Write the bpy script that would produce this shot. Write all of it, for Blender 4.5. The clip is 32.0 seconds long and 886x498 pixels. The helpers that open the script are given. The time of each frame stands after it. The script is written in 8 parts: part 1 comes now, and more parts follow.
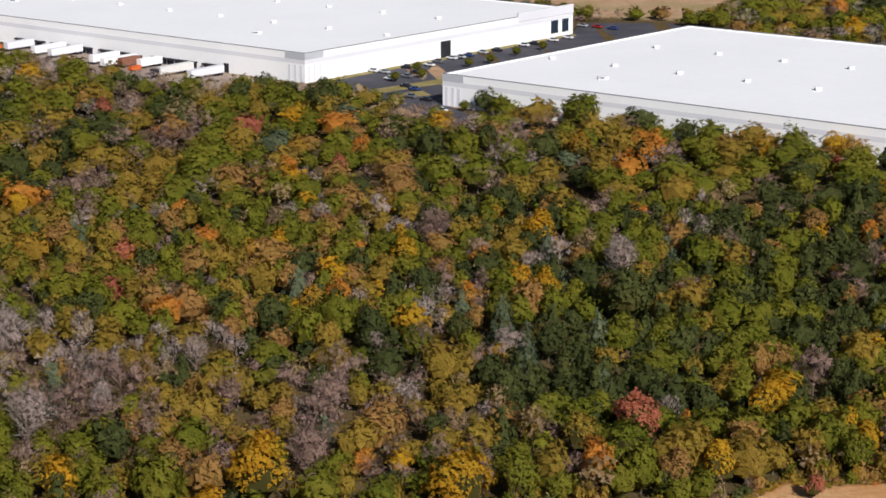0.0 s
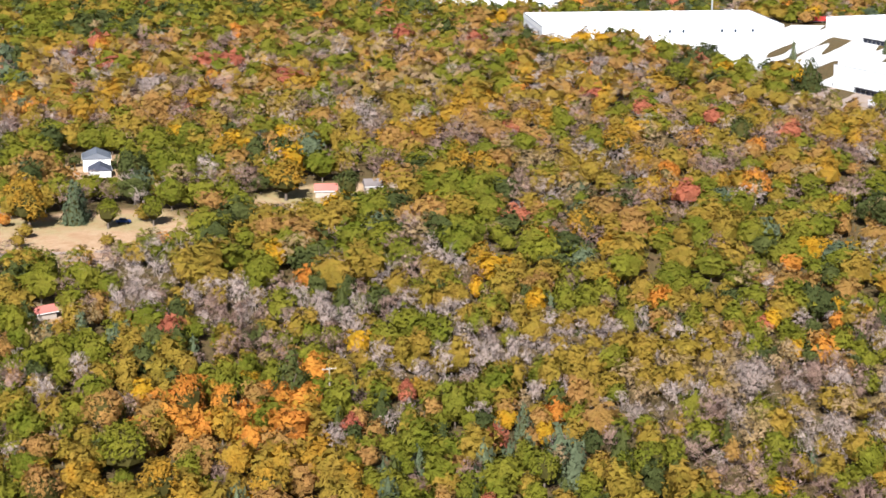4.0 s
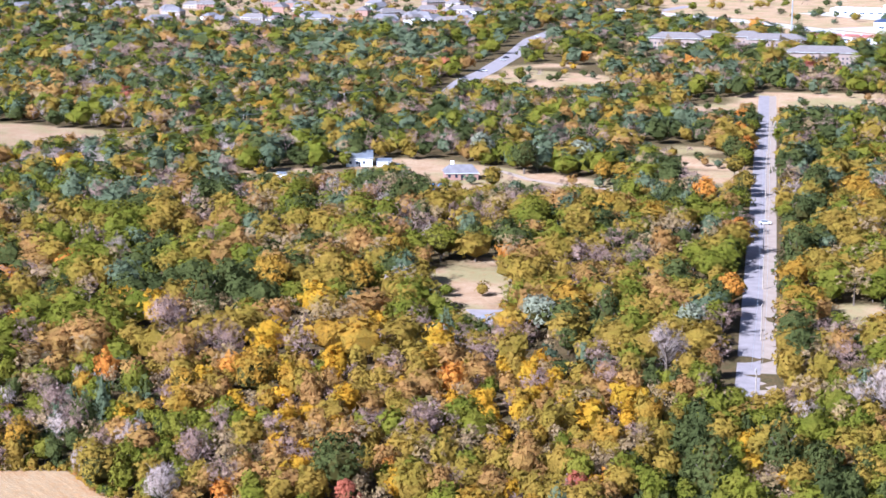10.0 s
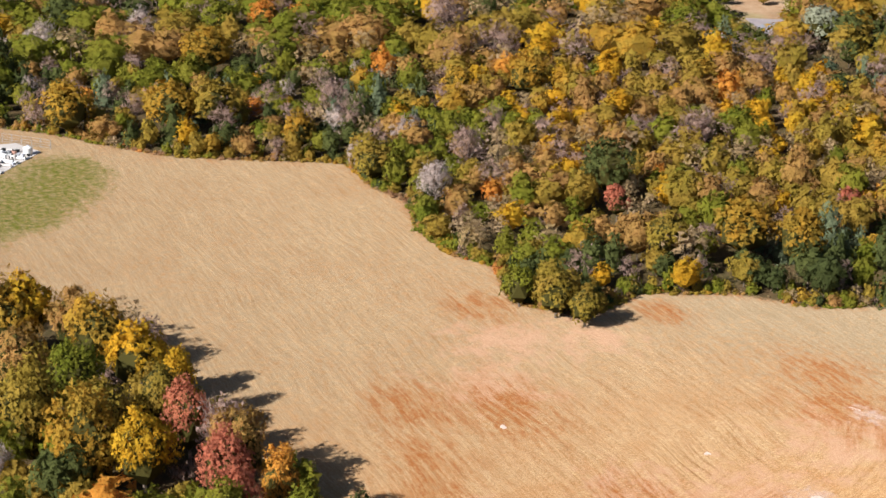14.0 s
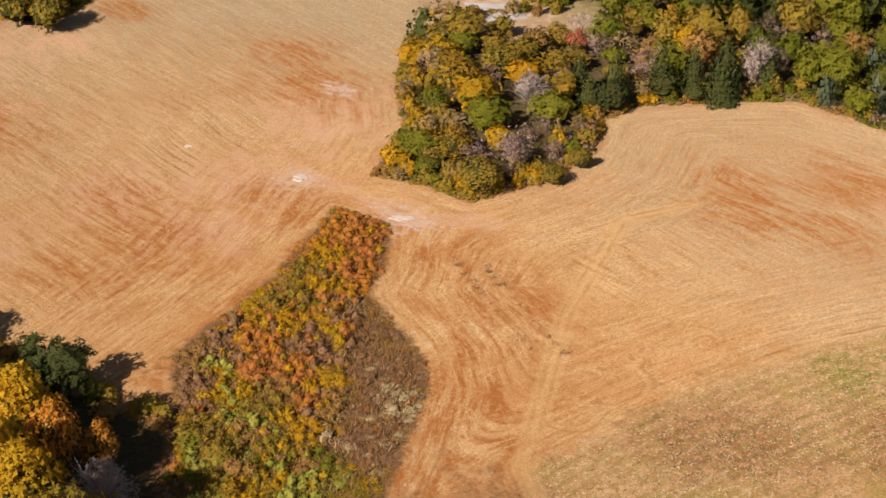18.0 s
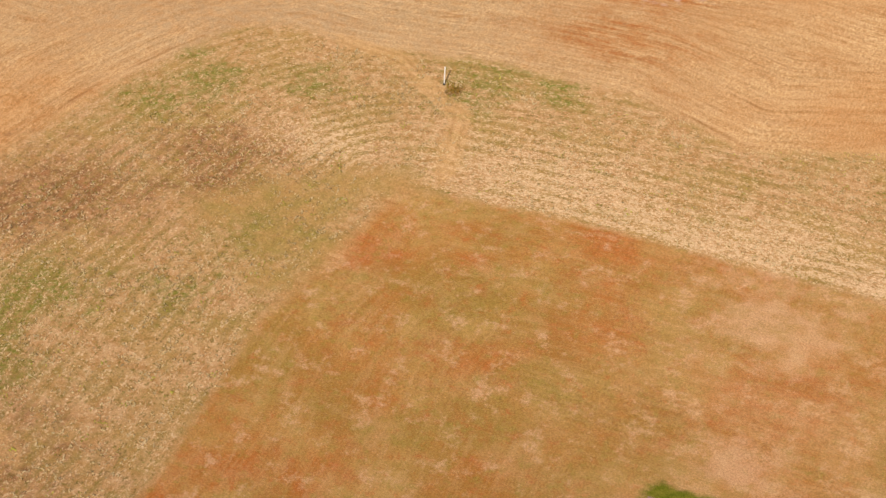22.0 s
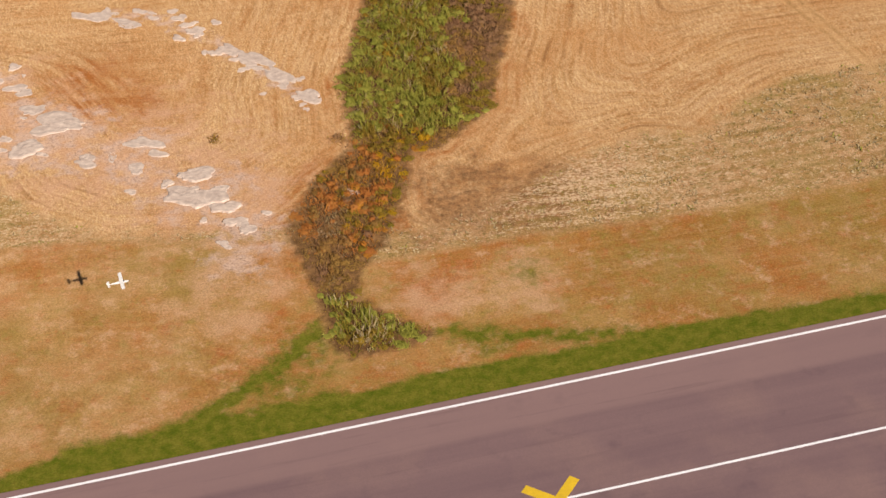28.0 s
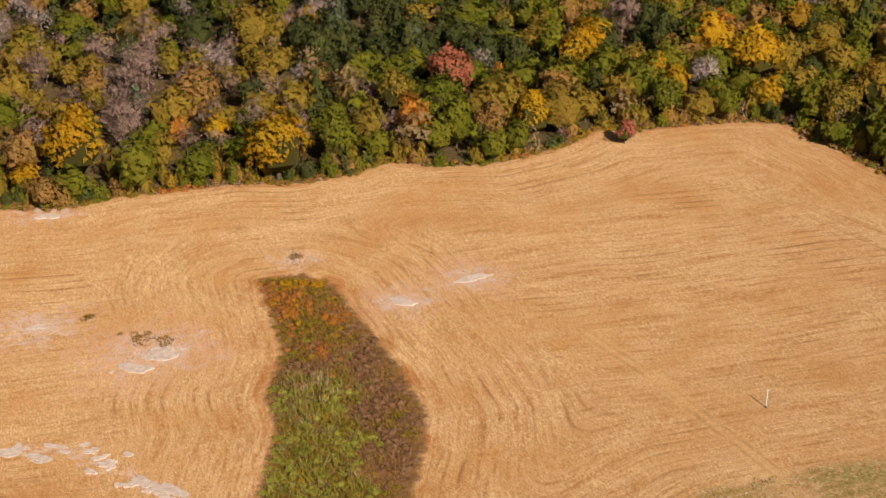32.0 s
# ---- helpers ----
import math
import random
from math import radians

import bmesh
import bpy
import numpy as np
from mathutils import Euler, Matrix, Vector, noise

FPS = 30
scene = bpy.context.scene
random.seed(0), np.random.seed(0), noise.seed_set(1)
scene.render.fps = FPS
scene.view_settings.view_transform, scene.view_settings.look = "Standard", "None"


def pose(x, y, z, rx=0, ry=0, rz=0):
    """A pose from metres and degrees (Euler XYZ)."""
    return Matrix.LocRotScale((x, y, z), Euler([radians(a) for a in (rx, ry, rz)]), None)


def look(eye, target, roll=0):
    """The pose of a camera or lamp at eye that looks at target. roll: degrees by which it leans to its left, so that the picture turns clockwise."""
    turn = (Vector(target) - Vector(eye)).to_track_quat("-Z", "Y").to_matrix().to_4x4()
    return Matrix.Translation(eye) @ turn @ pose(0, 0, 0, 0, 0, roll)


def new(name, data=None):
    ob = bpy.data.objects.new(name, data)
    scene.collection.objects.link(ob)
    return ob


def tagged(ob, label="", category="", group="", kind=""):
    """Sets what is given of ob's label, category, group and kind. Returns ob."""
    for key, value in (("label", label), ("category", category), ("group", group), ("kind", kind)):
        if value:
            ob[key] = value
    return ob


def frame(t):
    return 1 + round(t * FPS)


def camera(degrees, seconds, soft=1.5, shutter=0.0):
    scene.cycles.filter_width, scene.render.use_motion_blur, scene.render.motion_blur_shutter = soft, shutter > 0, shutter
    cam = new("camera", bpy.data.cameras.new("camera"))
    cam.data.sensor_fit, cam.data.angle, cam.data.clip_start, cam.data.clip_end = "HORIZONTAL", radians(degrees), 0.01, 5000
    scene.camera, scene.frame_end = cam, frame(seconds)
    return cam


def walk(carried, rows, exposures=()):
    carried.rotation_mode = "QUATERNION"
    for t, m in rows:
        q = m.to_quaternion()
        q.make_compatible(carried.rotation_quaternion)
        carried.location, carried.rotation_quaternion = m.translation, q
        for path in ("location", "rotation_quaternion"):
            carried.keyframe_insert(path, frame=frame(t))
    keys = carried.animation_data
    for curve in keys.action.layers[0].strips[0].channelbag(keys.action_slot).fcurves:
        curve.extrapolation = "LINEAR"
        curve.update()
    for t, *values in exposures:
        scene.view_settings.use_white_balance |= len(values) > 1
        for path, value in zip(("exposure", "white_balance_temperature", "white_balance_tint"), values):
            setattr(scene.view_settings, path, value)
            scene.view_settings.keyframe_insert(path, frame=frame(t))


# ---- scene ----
# A hovering camera, 120 m over the airfield, that pans and tilts.
cam = camera(25.600, 32.0, soft=1.6)
PATH = [
    (0, pose(0, 0, 120, 74.556, 0, -9.429) @ pose(0, 0, 0, 0, 0, -0.153)),
    (0.5, pose(0, 0, 120, 74.610, 0, -5.532) @ pose(0, 0, 0, 0, 0, -0.227)),
    (1, pose(0, 0, 120, 74.686, 0, -1.827) @ pose(0, 0, 0, 0, 0, -0.335)),
    (1.5, pose(0, 0, 120, 74.769, 0, 2.045) @ pose(0, 0, 0, 0, 0, -0.344)),
    (2, pose(0, 0, 120, 74.827, 0, 6.043) @ pose(0, 0, 0, 0, 0, -0.279)),
    (2.5, pose(0, 0, 120, 75.456, 0, 9.841) @ pose(0, 0, 0, 0, 0, -0.257)),
    (3, pose(0, 0, 120, 76.804, 0, 13.553) @ pose(0, 0, 0, 0, 0, -0.091)),
    (3.5, pose(0, 0, 120, 76.890, 0, 17.244) @ pose(0, 0, 0, 0, 0, -0.060)),
    (4, pose(0, 0, 120, 77.150, 0, 20.935) @ pose(0, 0, 0, 0, 0, -0.061)),
    (4.5, pose(0, 0, 120, 77.784, 0, 24.691) @ pose(0, 0, 0, 0, 0, -0.002)),
    (6.5, pose(0, 0, 120, 79.151, 0, 37.244) @ pose(0, 0, 0, 0, 0, 0.238)),
    (7, pose(0, 0, 120, 79.188, 0, 40.325) @ pose(0, 0, 0, 0, 0, 0.415)),
    (7.5, pose(0, 0, 120, 79.201, 0, 42.909) @ pose(0, 0, 0, 0, 0, 0.413)),
    (8, pose(0, 0, 120, 79.228, 0, 46.018) @ pose(0, 0, 0, 0, 0, 0.422)),
    (8.5, pose(0, 0, 120, 79.241, 0, 49.063) @ pose(0, 0, 0, 0, 0, 0.389)),
    (9, pose(0, 0, 120, 79.258, 0, 51.934) @ pose(0, 0, 0, 0, 0, 0.456)),
    (9.5, pose(0, 0, 120, 79.286, 0, 54.167) @ pose(0, 0, 0, 0, 0, 0.464)),
    (10, pose(0, 0, 120, 79.309, 0, 56.254) @ pose(0, 0, 0, 0, 0, 0.452)),
    (10.5, pose(0, 0, 120, 79.091, 0, 58.257) @ pose(0, 0, 0, 0, 0, 0.455)),
    (11, pose(0, 0, 120, 78.159, 0, 60.077) @ pose(0, 0, 0, 0, 0, 0.463)),
    (11.5, pose(0, 0, 120, 77.192, 0, 61.849) @ pose(0, 0, 0, 0, 0, 0.530)),
    (12, pose(0, 0, 120, 76.281, 0, 63.567) @ pose(0, 0, 0, 0, 0, 0.615)),
    (12.5, pose(0, 0, 120, 75.477, 0, 64.422) @ pose(0, 0, 0, 0, 0, 0.576)),
    (13, pose(0, 0, 120, 73.417, 0, 64.998) @ pose(0, 0, 0, 0, 0, 0.566)),
    (13.5, pose(0, 0, 120, 71.766, 0, 65.058) @ pose(0, 0, 0, 0, 0, 0.600)),
    (15.5, pose(0, 0, 120, 67.672, 0, 60.357) @ pose(0, 0, 0, 0, 0, 0.891)),
    (16, pose(0, 0, 120, 66.897, 0, 58.386) @ pose(0, 0, 0, 0, 0, 0.954)),
    (16.5, pose(0, 0, 120, 65.547, 0, 56.051) @ pose(0, 0, 0, 0, 0, 0.822)),
    (17, pose(0, 0, 120, 64.184, 0, 53.176) @ pose(0, 0, 0, 0, 0, 0.787)),
    (17.5, pose(0, 0, 120, 62.875, 0, 50.389) @ pose(0, 0, 0, 0, 0, 0.743)),
    (18, pose(0, 0, 120, 61.729, 0, 47.633) @ pose(0, 0, 0, 0, 0, 0.710)),
    (18.5, pose(0, 0, 120, 60.398, 0, 44.753) @ pose(0, 0, 0, 0, 0, 0.630)),
    (19, pose(0, 0, 120, 59.134, 0, 41.789) @ pose(0, 0, 0, 0, 0, 0.570)),
    (19.5, pose(0, 0, 120, 58.210, 0, 38.808) @ pose(0, 0, 0, 0, 0, 0.490)),
    (20, pose(0, 0, 120, 57.318, 0, 35.847) @ pose(0, 0, 0, 0, 0, 0.399)),
    (20.5, pose(0, 0, 120, 56.551, 0, 33.004) @ pose(0, 0, 0, 0, 0, 0.314)),
    (21, pose(0, 0, 120, 55.782, 0, 30.002) @ pose(0, 0, 0, 0, 0, 0.267)),
    (21.5, pose(0, 0, 120, 55.001, 0, 27.012) @ pose(0, 0, 0, 0, 0, 0.098)),
    (22, pose(0, 0, 120, 54.225, 0, 24.009) @ pose(0, 0, 0, 0, 0, -0.047)),
    (22.5, pose(0, 0, 120, 53.434, 0, 20.997) @ pose(0, 0, 0, 0, 0, -0.115)),
    (23, pose(0, 0, 120, 52.634, 0, 17.916) @ pose(0, 0, 0, 0, 0, -0.209)),
    (23.5, pose(0, 0, 120, 51.871, 0, 14.726) @ pose(0, 0, 0, 0, 0, -0.291)),
    (24, pose(0, 0, 120, 51.662, 0, 11.535) @ pose(0, 0, 0, 0, 0, -0.423)),
    (24.5, pose(0, 0, 120, 51.594, 0, 8.228) @ pose(0, 0, 0, 0, 0, -0.531)),
    (25, pose(0, 0, 120, 51.520, 0, 4.734) @ pose(0, 0, 0, 0, 0, -0.656)),
    (25.5, pose(0, 0, 120, 51.453, 0, 1.670) @ pose(0, 0, 0, 0, 0, -0.810)),
    (26, pose(0, 0, 120, 51.384, 0, -1.281) @ pose(0, 0, 0, 0, 0, -0.951)),
    (26.5, pose(0, 0, 120, 51.304, 0, -4.329) @ pose(0, 0, 0, 0, 0, -1.038)),
    (28.5, pose(0, 0, 120, 53.034, 0, -13.907) @ pose(0, 0, 0, 0, 0, -0.974)),
    (29, pose(0, 0, 120, 54.196, 0, -15.534) @ pose(0, 0, 0, 0, 0, -1.029)),
    (29.5, pose(0, 0, 120, 55.485, 0, -16.404) @ pose(0, 0, 0, 0, 0, -1.070)),
    (30, pose(0, 0, 120, 57.152, 0, -16.661) @ pose(0, 0, 0, 0, 0, -1.094)),
    (30.5, pose(0, 0, 120, 58.964, 0, -16.742) @ pose(0, 0, 0, 0, 0, -1.102)),
    (31, pose(0, 0, 120, 60.760, 0, -16.644) @ pose(0, 0, 0, 0, 0, -1.043)),
    (31.5, pose(0, 0, 120, 62.653, 0, -16.233) @ pose(0, 0, 0, 0, 0, -1.044)),
    (32, pose(0, 0, 120, 64.534, 0, -15.135) @ pose(0, 0, 0, 0, 0, -1.069)),
]
EXPOSURES = [(0, -0.05, 6150, 13), (1, 0.24, 6200, 10), (2, 0.70, 6400, 10), (3, 0.82, 6250, 10), (4, 1.02, 6000, 11), (7, 1.28, 5080, 17), (9, 1.31, 4980, 17), (11, 1.39, 5080, 16),
             (12, 1.22, 5450, 13), (13, 1.0, 5900, 11), (16, 0.54, 6450, 12), (19, 0.36, 7350, 18), (21, 0.28, 7450, 18), (23, 0.24, 7050, 16), (26, 0.16, 6850, 15), (29, 0.17, 7150, 17), (32, 0.17, 7400, 16)]
walk(cam, PATH, EXPOSURES)

# ---- daylight: a clear autumn noon, the sun behind the camera ----
SUN_TURN, SUN_HEIGHT = radians(12.4), radians(35.1)
world = bpy.data.worlds.new("sky")
scene.world = world
world.use_nodes = True
sky = world.node_tree.nodes.new("ShaderNodeTexSky")
sky.sky_type = "NISHITA"
sky.sun_disc = False
sky.sun_elevation, sky.sun_rotation = SUN_HEIGHT, math.pi - SUN_TURN
sky.air_density, sky.dust_density = 1.0, 1.0
backing = world.node_tree.nodes["Background"]
backing.inputs["Strength"].default_value = 0.045
world.node_tree.links.new(sky.outputs["Color"], backing.inputs["Color"])
sun = new("sun", bpy.data.lights.new("sun", "SUN"))
sun.data.energy, sun.data.angle, sun.data.color = 5.0, radians(0.53), (1.0, 0.95, 0.86)
ray_way = Vector((-math.sin(SUN_TURN) * math.cos(SUN_HEIGHT), math.cos(SUN_TURN) * math.cos(SUN_HEIGHT), -math.sin(SUN_HEIGHT)))
sun.matrix_world = look((60, -250, 200), Vector((60, -250, 200)) + ray_way)
scene.view_settings.exposure = 0.0

# ---- materials ----
def material(name, rough=0.9):
    m = bpy.data.materials.new(name)
    m.use_nodes = True
    b = m.node_tree.nodes["Principled BSDF"]
    b.inputs["Roughness"].default_value = rough
    b.inputs["Specular IOR Level"].default_value = 0.25
    return m, m.node_tree.nodes, m.node_tree.links, b


def mix(nodes, links, fac, a, b, blend="MIX"):
    """Mixes two colours (sockets or values) by a factor (socket or value)."""
    n = nodes.new("ShaderNodeMix")
    n.data_type, n.blend_type = "RGBA", blend
    for slot, v in ((n.inputs[0], fac), (n.inputs[6], a), (n.inputs[7], b)):
        if isinstance(v, bpy.types.NodeSocket):
            links.new(v, slot)
        else:
            slot.default_value = (*v, 1) if isinstance(v, tuple) and len(v) == 3 else v
    return n.outputs[2]


def calc(nodes, links, kind, a, b=0.0, clamp=False):
    n = nodes.new("ShaderNodeMath")
    n.operation, n.use_clamp = kind, clamp
    for slot, v in zip(n.inputs, (a, b)):
        if isinstance(v, bpy.types.NodeSocket):
            links.new(v, slot)
        else:
            slot.default_value = v
    return n.outputs[0]


def noise_at(nodes, links, vector, scale, detail=3.0, rough=0.55):
    n = nodes.new("ShaderNodeTexNoise")
    n.inputs["Scale"].default_value, n.inputs["Detail"].default_value, n.inputs["Roughness"].default_value = scale, detail, rough
    if vector is not None:
        links.new(vector, n.inputs["Vector"])
    return n.outputs["Fac"]


def ramp(nodes, links, fac, lo, hi):
    """Stretches lo..hi to 0..1."""
    n = nodes.new("ShaderNodeMapRange")
    n.inputs["From Min"].default_value, n.inputs["From Max"].default_value = lo, hi
    links.new(fac, n.inputs["Value"])
    return n.outputs["Result"]


def place(nodes):
    return nodes.new("ShaderNodeNewGeometry").outputs["Position"]


def attribute(nodes, name):
    n = nodes.new("ShaderNodeAttribute")
    n.attribute_name = name
    return n


def weathered(name, base, other, scale=0.6, rough=0.8, fine=8.0, metal=0.0, bump=0.0, dirt=0.35):
    """A surface of one colour, stained with another at two scales."""
    m, nodes, links, b = material(name, rough)
    p = place(nodes)
    coarse = ramp(nodes, links, noise_at(nodes, links, p, scale, 4), 0.35, 0.7)
    grain = ramp(nodes, links, noise_at(nodes, links, p, fine, 3), 0.3, 0.75)
    c = mix(nodes, links, coarse, base, other)
    c = mix(nodes, links, calc(nodes, links, "MULTIPLY", grain, dirt), c, tuple(0.6 * v for v in other))
    links.new(c, b.inputs["Base Color"])
    b.inputs["Metallic"].default_value = metal
    if bump:
        n = nodes.new("ShaderNodeBump")
        n.inputs["Strength"].default_value, n.inputs["Distance"].default_value = bump, 0.05
        links.new(grain, n.inputs["Height"])
        links.new(n.outputs[0], b.inputs["Normal"])
    return m


def foliage(name, dark, mid, light, gaps=0.0, fine=4.6, turning=None, share=0.5):
    """Leaves of one kind of tree: each tree differs a little, and each sprig in it."""
    m, nodes, links, b = material(name, 0.75)
    whole = calc(nodes, links, "FRACT", calc(nodes, links, "ADD", attribute(nodes, "tint").outputs["Fac"], nodes.new("ShaderNodeObjectInfo").outputs["Random"]))
    sprig = nodes.new("ShaderNodeNewGeometry").outputs["Random Per Island"]
    c = mix(nodes, links, whole, mid, light)
    c = mix(nodes, links, calc(nodes, links, "MULTIPLY", sprig, 0.38), c, dark)
    if turning:
        # boughs that have turned, or not yet, in another colour
        bough = ramp(nodes, links, noise_at(nodes, links, place(nodes), 0.20, 3, 0.6), 0.42, 0.60)
        c = mix(nodes, links, calc(nodes, links, "MULTIPLY", bough, share), c, turning)
    patch = ramp(nodes, links, noise_at(nodes, links, place(nodes), 0.45, 2), 0.4, 0.75)
    c = mix(nodes, links, calc(nodes, links, "MULTIPLY", patch, 0.15), c, dark)
    links.new(c, b.inputs["Base Color"])
    b.inputs["Specular IOR Level"].default_value = 0.04
    # thin leaves let some light through
    shine = nodes.new("ShaderNodeBsdfTranslucent")
    links.new(c, shine.inputs["Color"])
    both = nodes.new("ShaderNodeMixShader")
    both.inputs[0].default_value = 0.36
    links.new(b.outputs[0], both.inputs[1])
    links.new(shine.outputs[0], both.inputs[2])
    out = both.outputs[0]
    if gaps:
        # a sprig is many small leaves with gaps between them
        holes = ramp(nodes, links, noise_at(nodes, links, place(nodes), fine, 2, 0.65), gaps, gaps + 0.03)
        cut = nodes.new("ShaderNodeMixShader")
        links.new(holes, cut.inputs[0])
        links.new(nodes.new("ShaderNodeBsdfTransparent").outputs[0], cut.inputs[1])
        links.new(out, cut.inputs[2])
        out = cut.outputs[0]
    links.new(out, nodes["Material Output"].inputs["Surface"])
    return m


LEAF = {
    "green": foliage("green_leaves", (0.060, 0.073, 0.010), (0.146, 0.164, 0.017), (0.226, 0.216, 0.023), 0.43, turning=(0.255, 0.205, 0.034), share=0.35),
    "deep": foliage("dark_green_leaves", (0.032, 0.039, 0.014), (0.071, 0.085, 0.027), (0.118, 0.130, 0.037), 0.43),
    "olive": foliage("olive_leaves", (0.125, 0.097, 0.016), (0.289, 0.214, 0.032), (0.367, 0.250, 0.040), 0.43, turning=(0.360, 0.200, 0.045), share=0.35),
    "gold": foliage("golden_leaves", (0.215, 0.112, 0.017), (0.390, 0.215, 0.027), (0.505, 0.283, 0.035), 0.43, turning=(0.300, 0.215, 0.036), share=0.7),
    "orange": foliage("orange_leaves", (0.332, 0.118, 0.026), (0.575, 0.213, 0.040), (0.663, 0.293, 0.048), 0.43, turning=(0.450, 0.235, 0.036), share=0.5),
    "rust": foliage("rust_brown_leaves", (0.204, 0.104, 0.037), (0.370, 0.203, 0.068), (0.470, 0.260, 0.082), 0.44, turning=(0.320, 0.205, 0.050), share=0.6),
    "red": foliage("red_leaves", (0.225, 0.065, 0.041), (0.425, 0.131, 0.081), (0.537, 0.188, 0.103), 0.44),
    "tan": foliage("dry_tan_leaves", (0.208, 0.143, 0.079), (0.397, 0.273, 0.158), (0.500, 0.350, 0.196), 0.47, turning=(0.345, 0.245, 0.085), share=0.6),
    "blue": foliage("blue_green_needles", (0.060, 0.078, 0.046), (0.117, 0.146, 0.081), (0.186, 0.215, 0.120), 0.43),
    "pale": foliage("silvery_green_leaves", (0.189, 0.196, 0.133), (0.341, 0.348, 0.240), (0.455, 0.455, 0.329), 0.44),
    "bare": foliage("grey_bare_twigs", (0.270, 0.212, 0.182), (0.486, 0.397, 0.350), (0.648, 0.542, 0.485)),
    "mauve": foliage("mauve_brown_twigs", (0.165, 0.106, 0.086), (0.318, 0.213, 0.176), (0.428, 0.302, 0.254)),
    "brick": foliage("brick_red_sumac_leaves", (0.240, 0.078, 0.022), (0.480, 0.175, 0.046), (0.580, 0.255, 0.066)),
    "plum": foliage("dull_purple_brown_stems", (0.145, 0.072, 0.038), (0.300, 0.155, 0.078), (0.390, 0.230, 0.118)),
    "reed": foliage("green_yellow_reeds", (0.140, 0.146, 0.022), (0.310, 0.310, 0.052), (0.460, 0.420, 0.090)),
    "straw": foliage("dry_straw", (0.300, 0.205, 0.090), (0.520, 0.400, 0.215), (0.640, 0.520, 0.320)),
    # dark filler for crown cores: the shade between boughs, put into the colour
    "shade": foliage("crown_inner_shade", (0.045, 0.040, 0.012), (0.080, 0.072, 0.020), (0.110, 0.095, 0.026)),
    "bark": weathered("bark", (0.190, 0.150, 0.115), (0.110, 0.085, 0.065), 0.8, 0.95),
    # the finest twigs of bare crowns, more gap than wood
    "bare_haze": foliage("grey_twig_tips", (0.264, 0.198, 0.172), (0.462, 0.359, 0.315), (0.616, 0.496, 0.441), 0.52, 6.0),
    "mauve_haze": foliage("mauve_twig_tips", (0.195, 0.119, 0.094), (0.355, 0.231, 0.181), (0.470, 0.320, 0.258), 0.52, 6.0),
    "amber": foliage("amber_leaves", (0.270, 0.130, 0.012), (0.500, 0.262, 0.018), (0.660, 0.370, 0.025), 0.43, turning=(0.420, 0.290, 0.025), share=0.6),
}
SORTS = list(LEAF)
HAZE = {"bare": "bare_haze", "mauve": "mauve_haze"}

# ---- footprints of the large buildings, lots and roads ----
E1, E2 = np.array((0.795, 0.607)), np.array((-0.704, 0.710))


def quad_from(corner, a, b, along=E1, across=E2):
    p = np.array(corner, float)
    return [tuple(p), tuple(p + a * along), tuple(p + a * along + b * across), tuple(p + b * across)]


WAREHOUSES = {
    "docks": (quad_from((60, 641), 140, 287), 10.1),
    "plain": (quad_from((99, 596), 130, -260), 10.2),
    "long": ([(-305.5, 939.3), (-193.5, 994.7), (-225.0, 1058.4), (-337.0, 1003.0)], 10.0),
    "rear": (quad_from((-46, 904), 90, 190), 10.0),
    "office": (quad_from((-405, 1060), 75, 170), 12.0),
}
TRUCK_LOT = [(52, 646), (40, 634), (18, 640), (2, 652), (-14, 674), (-36, 694), (-110, 762), (-150, 800), (-166, 830), (-142, 845), (-40, 744)]
CAR_LOT = [(63, 640), (72, 628), (96, 570), (108, 566), (101, 594), (202, 677), (230, 700), (215, 745), (180, 752), (172, 727)]
HOMES = [(-1675, 832), (-1654, 836), (-1518, 723), (-1495, 760), (-1463, 763), (-1470, 788), (-1440, 800), (-1474, 846), (-1440, 842), (-1511, 921), (-1614, 998),
         (-1415, 885), (-1483, 939), (-1400, 905), (-1475, 955), (-1425, 930), (-1520, 996), (-1585, 1046), (-1392, 945), (-1416, 968), (-1503, 1023), (-1667, 910),
         (-1621, 921), (-1704, 674), (-1750, 727), (-1662, 722), (-1700, 773), (-1609, 776), (-1560, 830), (-1590, 880)]
HOMES += [(x + 27 + 6 * (k % 3), y - 21 + 9 * (k % 4)) for k, (x, y) in enumerate(HOMES[2:28])]
APARTMENTS = [(-1100, 940, 38), (-1100, 972, 24), (-1085, 996, 24), (-1054, 996, 42), (-958, 948, 46)]
SHOPS = [(-1089, 1107, 62, 24, 6, "red"), (-1128, 1262, 120, 34, 9, "blue"), (-868, 1480, 56, 40, 8, "red"), (-859, 1549, 50, 40, 8, "white"), (-755, 1532, 50, 40, 8, "white"),
         (-860, 1312, 42, 30, 8, "white"), (-1002, 1440, 24, 16, 6, "teal"), (-977, 1502, 110, 50, 10, "white"), (-690, 1396, 34, 26, 6, "white"), (-634, 1308, 80, 60, 9, "maroon"),
         (-340, 1310, 140, 60, 9, "maroon"), (-1300, 1360, 90, 30, 7, "white"), (-1215, 1410, 70, 30, 6, "white"), (-1330, 1440, 60, 30, 6, "white"), (-955, 1600, 70, 40, 8, "white")]
FAR_ROAD = [(-900, 600), (-935.7, 630.5), (-980, 669), (-1025, 717), (-1117, 805), (-1219, 895), (-1324, 1011), (-1400, 1140), (-1480, 1280)]
HIGHWAY = [(-1560, 1180), (-1388, 1182), (-1282, 1184), (-1143, 1158), (-1043, 1163), (-900, 1185), (-760, 1210)]
SERVICE_YARD = [(-172, 866), (-142, 846), (-31, 931), (32, 962), (-100, 1105), (-235, 1078), (-315, 1015)]
